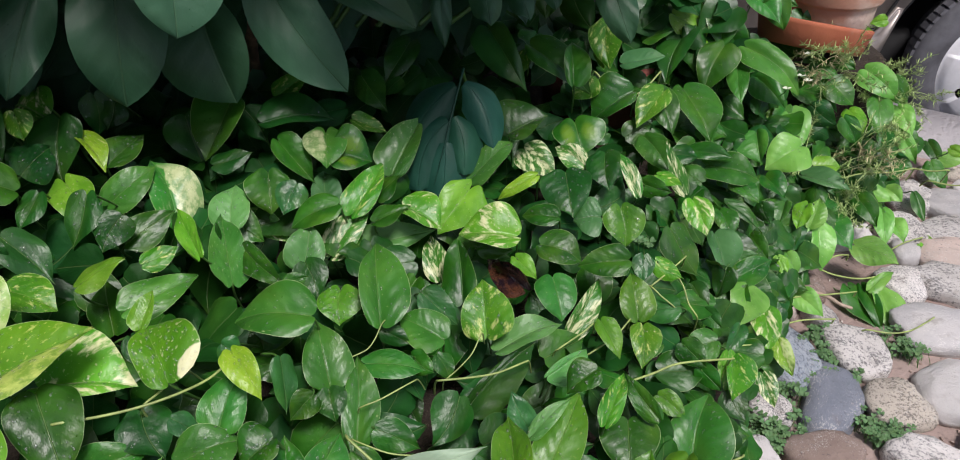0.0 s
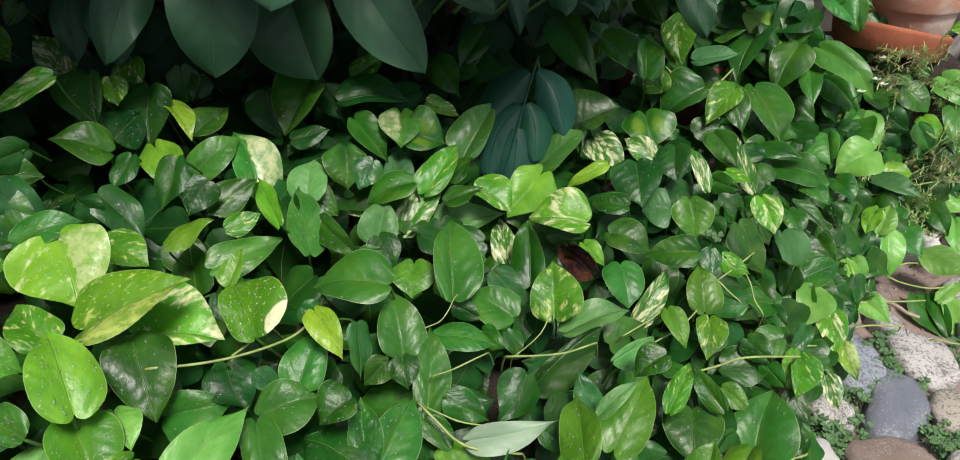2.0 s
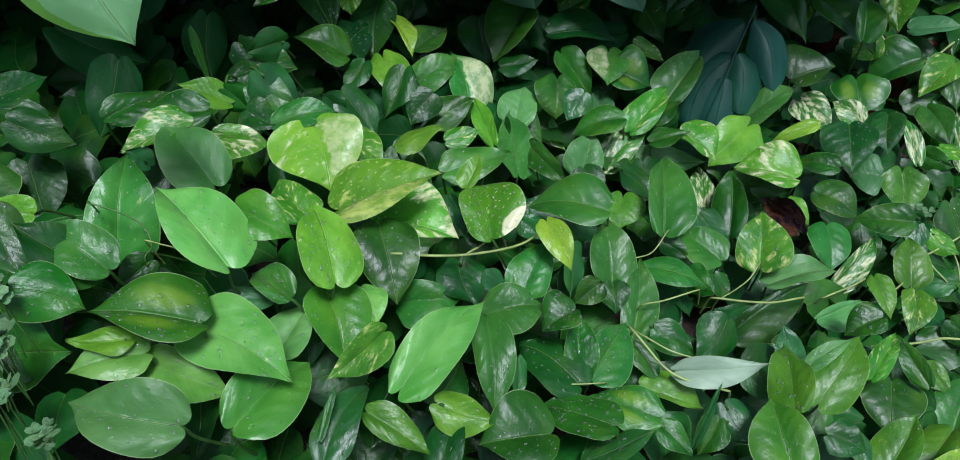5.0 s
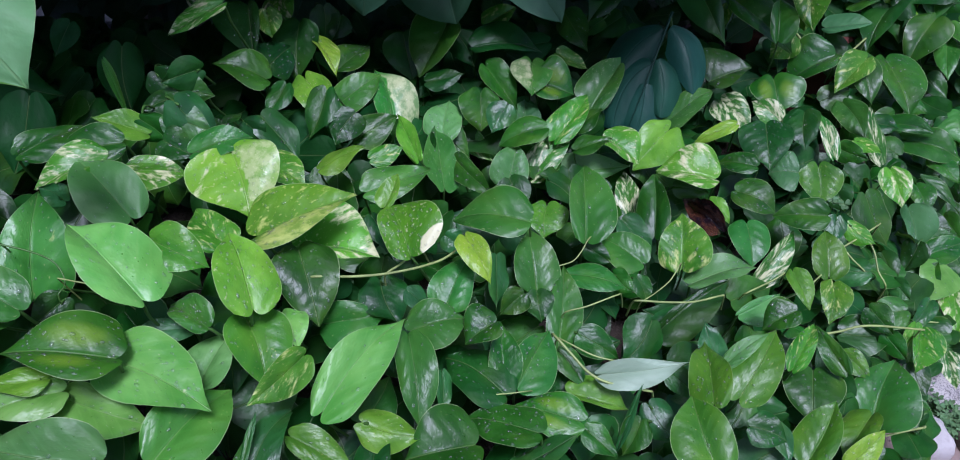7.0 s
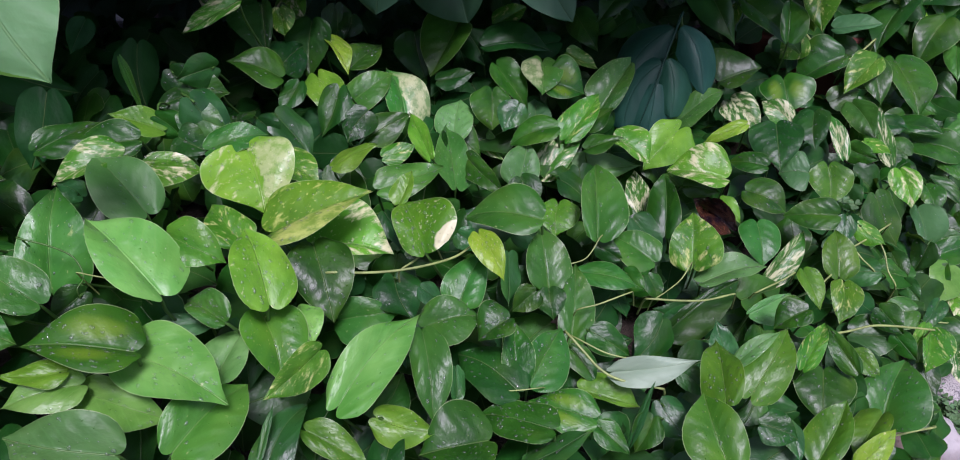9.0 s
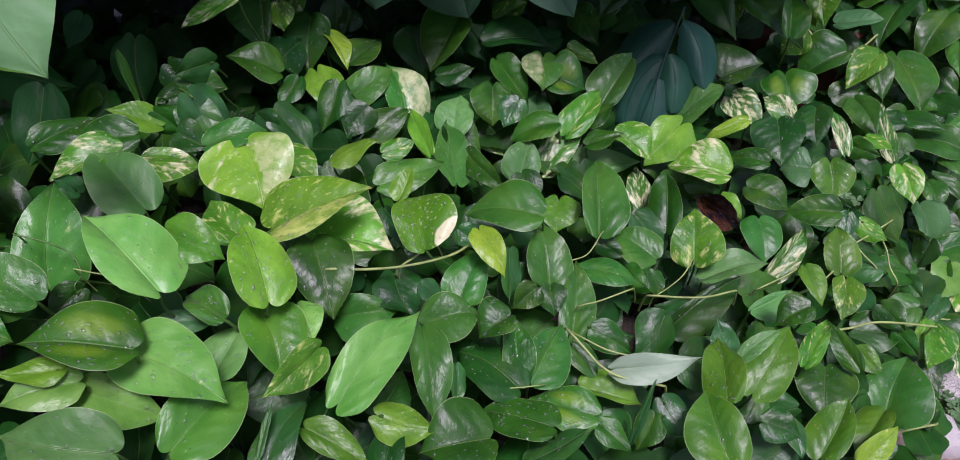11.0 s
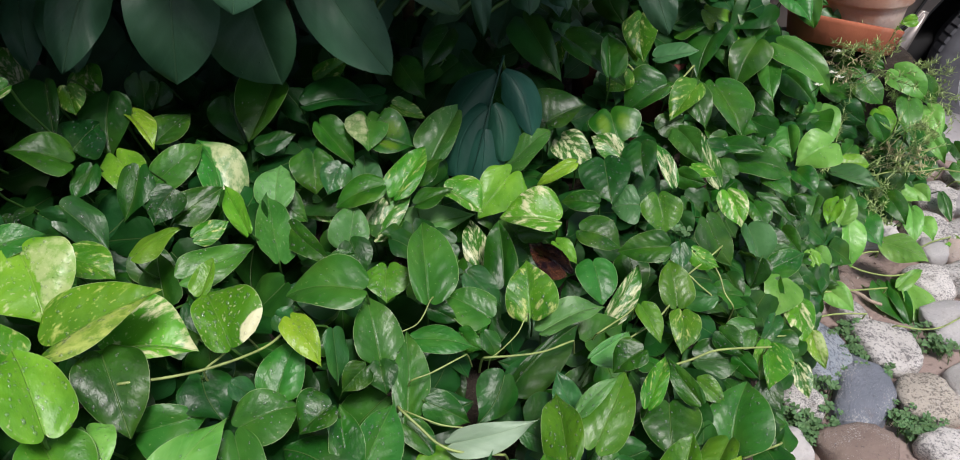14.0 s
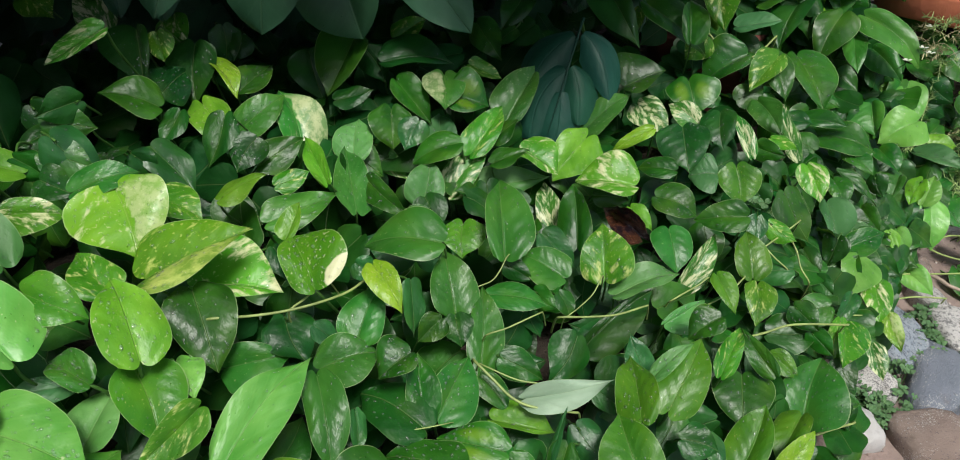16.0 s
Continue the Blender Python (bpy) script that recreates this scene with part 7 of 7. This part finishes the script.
fern = plant_base("asparagus_fern", (0.82, 1.55, 0.12), "feathery asparagus fern with fine green and straw-coloured needles", "plant")
fern_dice = random.Random(13)
CLUMPS = ((0.79, 1.49, 0.205, 0.045), (0.90, 1.66, 0.29, 0.035), (0.77, 1.62, 0.365, 0.045), (0.72, 1.42, 0.13, 0.05))
for k in range(40):
    cx, cy, cz, spread = CLUMPS[0 if k < 14 else 1 if k < 24 else 2 if k < 34 else 3]
    root = (cx + fern_dice.gauss(0, spread), cy + fern_dice.gauss(0, spread), cz + fern_dice.gauss(-0.02, 0.02))
    a, reach = fern_dice.uniform(0, 6.283), fern_dice.uniform(0.05, 0.11)
    tip = (root[0] + reach * math.cos(a), root[1] + reach * math.sin(a) * 0.8 - 0.02, root[2] + fern_dice.uniform(-0.02, 0.09))
    v, f = sprig(root, tip, fern_dice.uniform(0.01, 0.03), 100, 0.0135, k)
    ob = new("sprig", mesh_of("sprig", v, f, [STRAW if k % 3 == 0 and (k < 14 or 24 <= k < 34) else NEEDLE], smooth=False))
    ob.parent = fern
    ob.matrix_parent_inverse = Matrix.Translation(-fern.location)
v, f = tube([(0.84, 1.58, 0.02), (0.85, 1.58, 0.12), (0.86, 1.60, 0.24)], 0.004, 6)
ob = new("stalk", mesh_of("stalk", v, f, [STALK_GREEN]))
ob.parent = fern
ob.matrix_parent_inverse = Matrix.Translation(-fern.location)

# ---- pot and saucer ----
def clay_pot(place, wide, tall, label, material=CLAY_OLD):
    bm = lathe([(0.110, 0.0), (0.117, 0.006), (0.126, 0.095), (0.128, 0.104), (0.128, 0.112), (0.139, 0.115), (0.143, 0.123), (0.146, 0.238), (0.142, 0.246), (0.128, 0.247), (0.122, 0.24), (0.116, 0.20), (0.110, 0.195)], 64)
    root = plant_base("flower_pot", place, label, "pot")
    for ob in (part("body", bm, material, root), part("earth", lathe([(0.02, 0.195), (0.113, 0.196), (0.113, 0.20), (0.02, 0.205)], 32), SOIL, root)):
        ob.scale = (wide, wide, tall)
    return root


clay_pot((0.822, 1.80, 0.372), 0.72, 0.72, "terracotta pot with pale lime bloom on its rim")
bm = lathe([(0.108, 0.0), (0.116, 0.004), (0.126, 0.038), (0.128, 0.044), (0.121, 0.046), (0.114, 0.040), (0.106, 0.020), (0.02, 0.018)], 64)
saucer = tagged(part("saucer", bm, CLAY), "red terracotta saucer beneath the pot", "saucer")
saucer.matrix_world = pose(0.768, 1.765, 0.350, -14, 11, 0) @ Matrix.Diagonal((1, 1, 1.3, 1))
plinth = tagged(part("plinth", block(0.66, 1.70, -0.0, 0.93, 1.92, 0.345, 0.01), SOIL), "low dark earthen plinth hidden under the pot", "plinth")
clay_pot((0.27, 1.66, 0.17), 0.85, 0.85, "terracotta pot among the leaves with shade painted into its colour", CLAY_SHADED)

# ---- twig ----
v, f = tube([(0.645, 1.245, 0.05), (0.68, 1.225, 0.048), (0.70, 1.212, 0.04), (0.722, 1.205, 0.035)], 0.0045, 7, 0.7)
tagged(new("twig", mesh_of("twig", v, f, [TWIG])), "bleached dry twig lying on the cobbles", "twig")

# ---- the parked car ----
car = plant_base("car", (0.4, 3.0, -0.27), "parked taupe hatchback with silver wheel covers", "car")
HUB = (1.580, 0.062)
FRONT = -0.95


def arch(cx, cz, r, a0, a1, steps=14):
    return [(cx + r * math.cos(radians(a0 + (a1 - a0) * k / steps)), cz + r * math.sin(radians(a0 + (a1 - a0) * k / steps))) for k in range(steps + 1)]


def slab_of(points, y0, y1, bevel=0.0):
    bm = bmesh.new()
    a = [bm.verts.new((x, y0, z)) for x, z in points]
    b = [bm.verts.new((x, y1, z)) for x, z in points]
    bm.faces.new(a)
    bm.faces.new(b[::-1])
    for k in range(len(points)):
        bm.faces.new((a[(k + 1) % len(points)], a[k], b[k], b[(k + 1) % len(points)]))
    bmesh.ops.recalc_face_normals(bm, faces=bm.faces[:])
    if bevel:
        bmesh.ops.bevel(bm, geom=[e for e in bm.edges if abs(e.verts[0].co.y - e.verts[1].co.y) < 1e-4], offset=bevel, segments=3, affect="EDGES")
    return bm


side = [(2.30, 0.02), (2.36, 0.30), (2.32, 0.62), (2.20, 0.72), (-1.15, 0.68), (-1.62, 0.58), (-1.78, 0.38), (-1.78, 0.10), (-1.70, 0.0)]
side += [p for p in arch(FRONT, 0.05, 0.375, 180 + 8, -8)][0:15]
side += [(-0.52, 0.08), (1.16, 0.08)]
side += arch(HUB[0], HUB[1], 0.375, 180, -6)
body = part("body", slab_of(side, 2.27, 3.95, 0.02), PAINT, car)
part("cabin", slab_of([(2.22, 0.715), (2.02, 1.20), (1.75, 1.27), (0.25, 1.26), (-0.35, 1.08), (-0.95, 0.69)], 2.42, 3.80, 0.04), PAINT, car, "taupe roof and pillars")
part("side_window", slab_of([(1.98, 0.76), (1.85, 1.14), (0.75, 1.18), (0.75, 0.76)], 2.415, 2.43), GLASS, car, "dark window glass")
part("side_window", slab_of([(0.67, 0.76), (0.67, 1.18), (0.28, 1.17), (-0.22, 1.03), (-0.60, 0.76)], 2.415, 2.43), GLASS, car, "dark window glass")
part("sill", slab_of([(0.0 - 0.50, 0.085), (1.10, 0.085), (1.19, 0.10), (1.235, 0.26), (1.215, 0.265), (1.175, 0.195), (1.12, 0.17), (-0.50, 0.17)], 2.245, 2.275, 0.008), PAINT, car, "flared taupe sill ahead of the wheel")
v, f = tube([(-0.4, 2.268, 0.19), (1.08, 2.268, 0.19), (1.15, 2.268, 0.197), (1.19, 2.268, 0.225), (1.235, 2.268, 0.32), (1.30, 2.268, 0.45), (1.40, 2.268, 0.56), (1.42, 2.268, 0.68)], 0.0045, 6)
ob = new("door_gap", mesh_of("door_gap", v, f, [BLACK]))
ob.parent = car
ob.matrix_parent_inverse = Matrix.Translation(-car.location)
part("arch_liner", lathe([(0.36, 0.0), (0.374, 0.0), (0.374, 0.3), (0.36, 0.3)], 48, True), BLACK, car).matrix_basis = pose(HUB[0] - 0.4, 2.30 - 3.0, HUB[1] + 0.27, -90)
part("underbody", block(-1.7, 2.40, -0.10, 2.25, 3.85, 0.12), BLACK, car)
part("windscreen", slab_of([(-0.36, 1.075), (-0.93, 0.70), (-0.95, 0.71), (-0.38, 1.09)], 2.52, 3.70), GLASS, car, "dark sloping windscreen")
part("rear_window", slab_of([(2.18, 0.80), (2.05, 1.14), (2.075, 1.15), (2.215, 0.80)], 2.55, 3.67), GLASS, car, "dark rear window")
part("headlamp", block(-1.80, 2.32, 0.36, -1.66, 2.62, 0.50, 0.02), SILVER, car, "clear headlamp")
part("bumper", block(2.26, 2.30, 0.02, 2.42, 3.92, 0.22, 0.03), PAINT, car, "taupe rear bumper")
part("tail_lamp", block(2.28, 2.30, 0.42, 2.365, 2.55, 0.60, 0.015), LAMP_RED, car, "red tail lamp")
for ob in car.children:
    if ob.name.split(".")[0] not in ("door_gap", "arch_liner"):
        ob.matrix_parent_inverse = Matrix.Translation(-car.location)


def car_wheel(x, y, z):
    hub = new("wheel")
    hub.parent = car
    hub.matrix_basis = Matrix.Translation(Vector((x, y, z)) - car.location) @ Euler((radians(90), 0, 0)).to_matrix().to_4x4()
    R, r = 0.278, 0.19
    tyre = part("tyre", lathe([(r - 0.01, -0.19), (r, -0.005), (r + 0.012, 0.004), (R - 0.05, 0.012), (R - 0.018, 0.004), (R - 0.004, -0.012), (R, -0.03), (R - 0.003, -0.065), (R - 0.03, -0.11), (R - 0.07, -0.19)], 96, True), RUBBER, hub, "grey dusty rubber tyre")
    blocks = []
    for k in range(64):
        a = 2 * math.pi * k / 64
        m = Matrix.Rotation(a, 4, "Z")
        c = [Vector((R - 0.012, -0.011, -0.012)), Vector((R - 0.012, 0.009, -0.012)), Vector((R + 0.004, 0.009, -0.024)), Vector((R + 0.004, -0.011, -0.024)), Vector((R + 0.002, 0.009, -0.062)), Vector((R + 0.002, -0.011, -0.062))]
        blocks.append(([m @ p for p in c], [(0, 1, 2, 3), (3, 2, 4, 5)]))
    v, f = joined(blocks)
    tread = new("tread", mesh_of("tread", v, f, [RUBBER], smooth=False))
    tread.parent = tyre
    part("backing", lathe([(0.01, -0.03), (r, -0.03), (r, -0.026), (0.01, -0.026)], 48), BLACK, hub)
    # the cover: seven broad petals with a slot beside each
    rows, cols = 43, 7 * 40
    verts, faces = [], []
    for i in range(rows):
        q = i / (rows - 1)
        rad = r * (0.02 + 0.98 * q)
        for j in range(cols):
            t = (j % 40) / 40
            a = 2 * math.pi * (j / cols) + radians(100) + 0.22 * q
            step = 0.012 * (1 - t) * max(0.0, min(1.0, (q - 0.32) / 0.1)) * max(0.0, min(1.0, (0.97 - q) / 0.08))
            z = 0.012 + 0.012 * math.sin(math.pi * min(1.0, q * 1.02)) - 0.016 * q**6 + step - 0.006
            if q < 0.34:
                z += 0.006
            verts.append((rad * math.cos(a), rad * math.sin(a), z))
    for i in range(rows - 1):
        q = (i + 0.5) / (rows - 1)
        for j in range(cols):
            t = (j % 40 + 0.5) / 40
            if 0.40 < q < 0.74 and t > 0.99 - 0.62 * (1.0 - q):
                continue
            faces.append((i * cols + j, i * cols + (j + 1) % cols, (i + 1) * cols + (j + 1) % cols, (i + 1) * cols + j))
    cover = new("wheel_cover", mesh_of("wheel_cover", verts, faces, [SILVER]))
    tagged(cover, "silver plastic wheel cover with seven petals")
    cover.parent = hub
    cap = part("centre_cap", lathe([(0.062, 0.018), (0.064, 0.026), (0.058, 0.031), (0.01, 0.033)], 40), SILVER, cover)
    for k in range(3):
        bar = part("badge", block(-0.022, -0.004, 0.031, 0.022, 0.004, 0.0365, 0.0015), SILVER, cover)
        bar.matrix_basis = pose(0.004 * (k - 1), 0.014 * (k - 1), 0, 0, 0, 6)
    return hub


car_wheel(HUB[0], 2.25, HUB[1])
car_wheel(FRONT, 2.25, HUB[1])
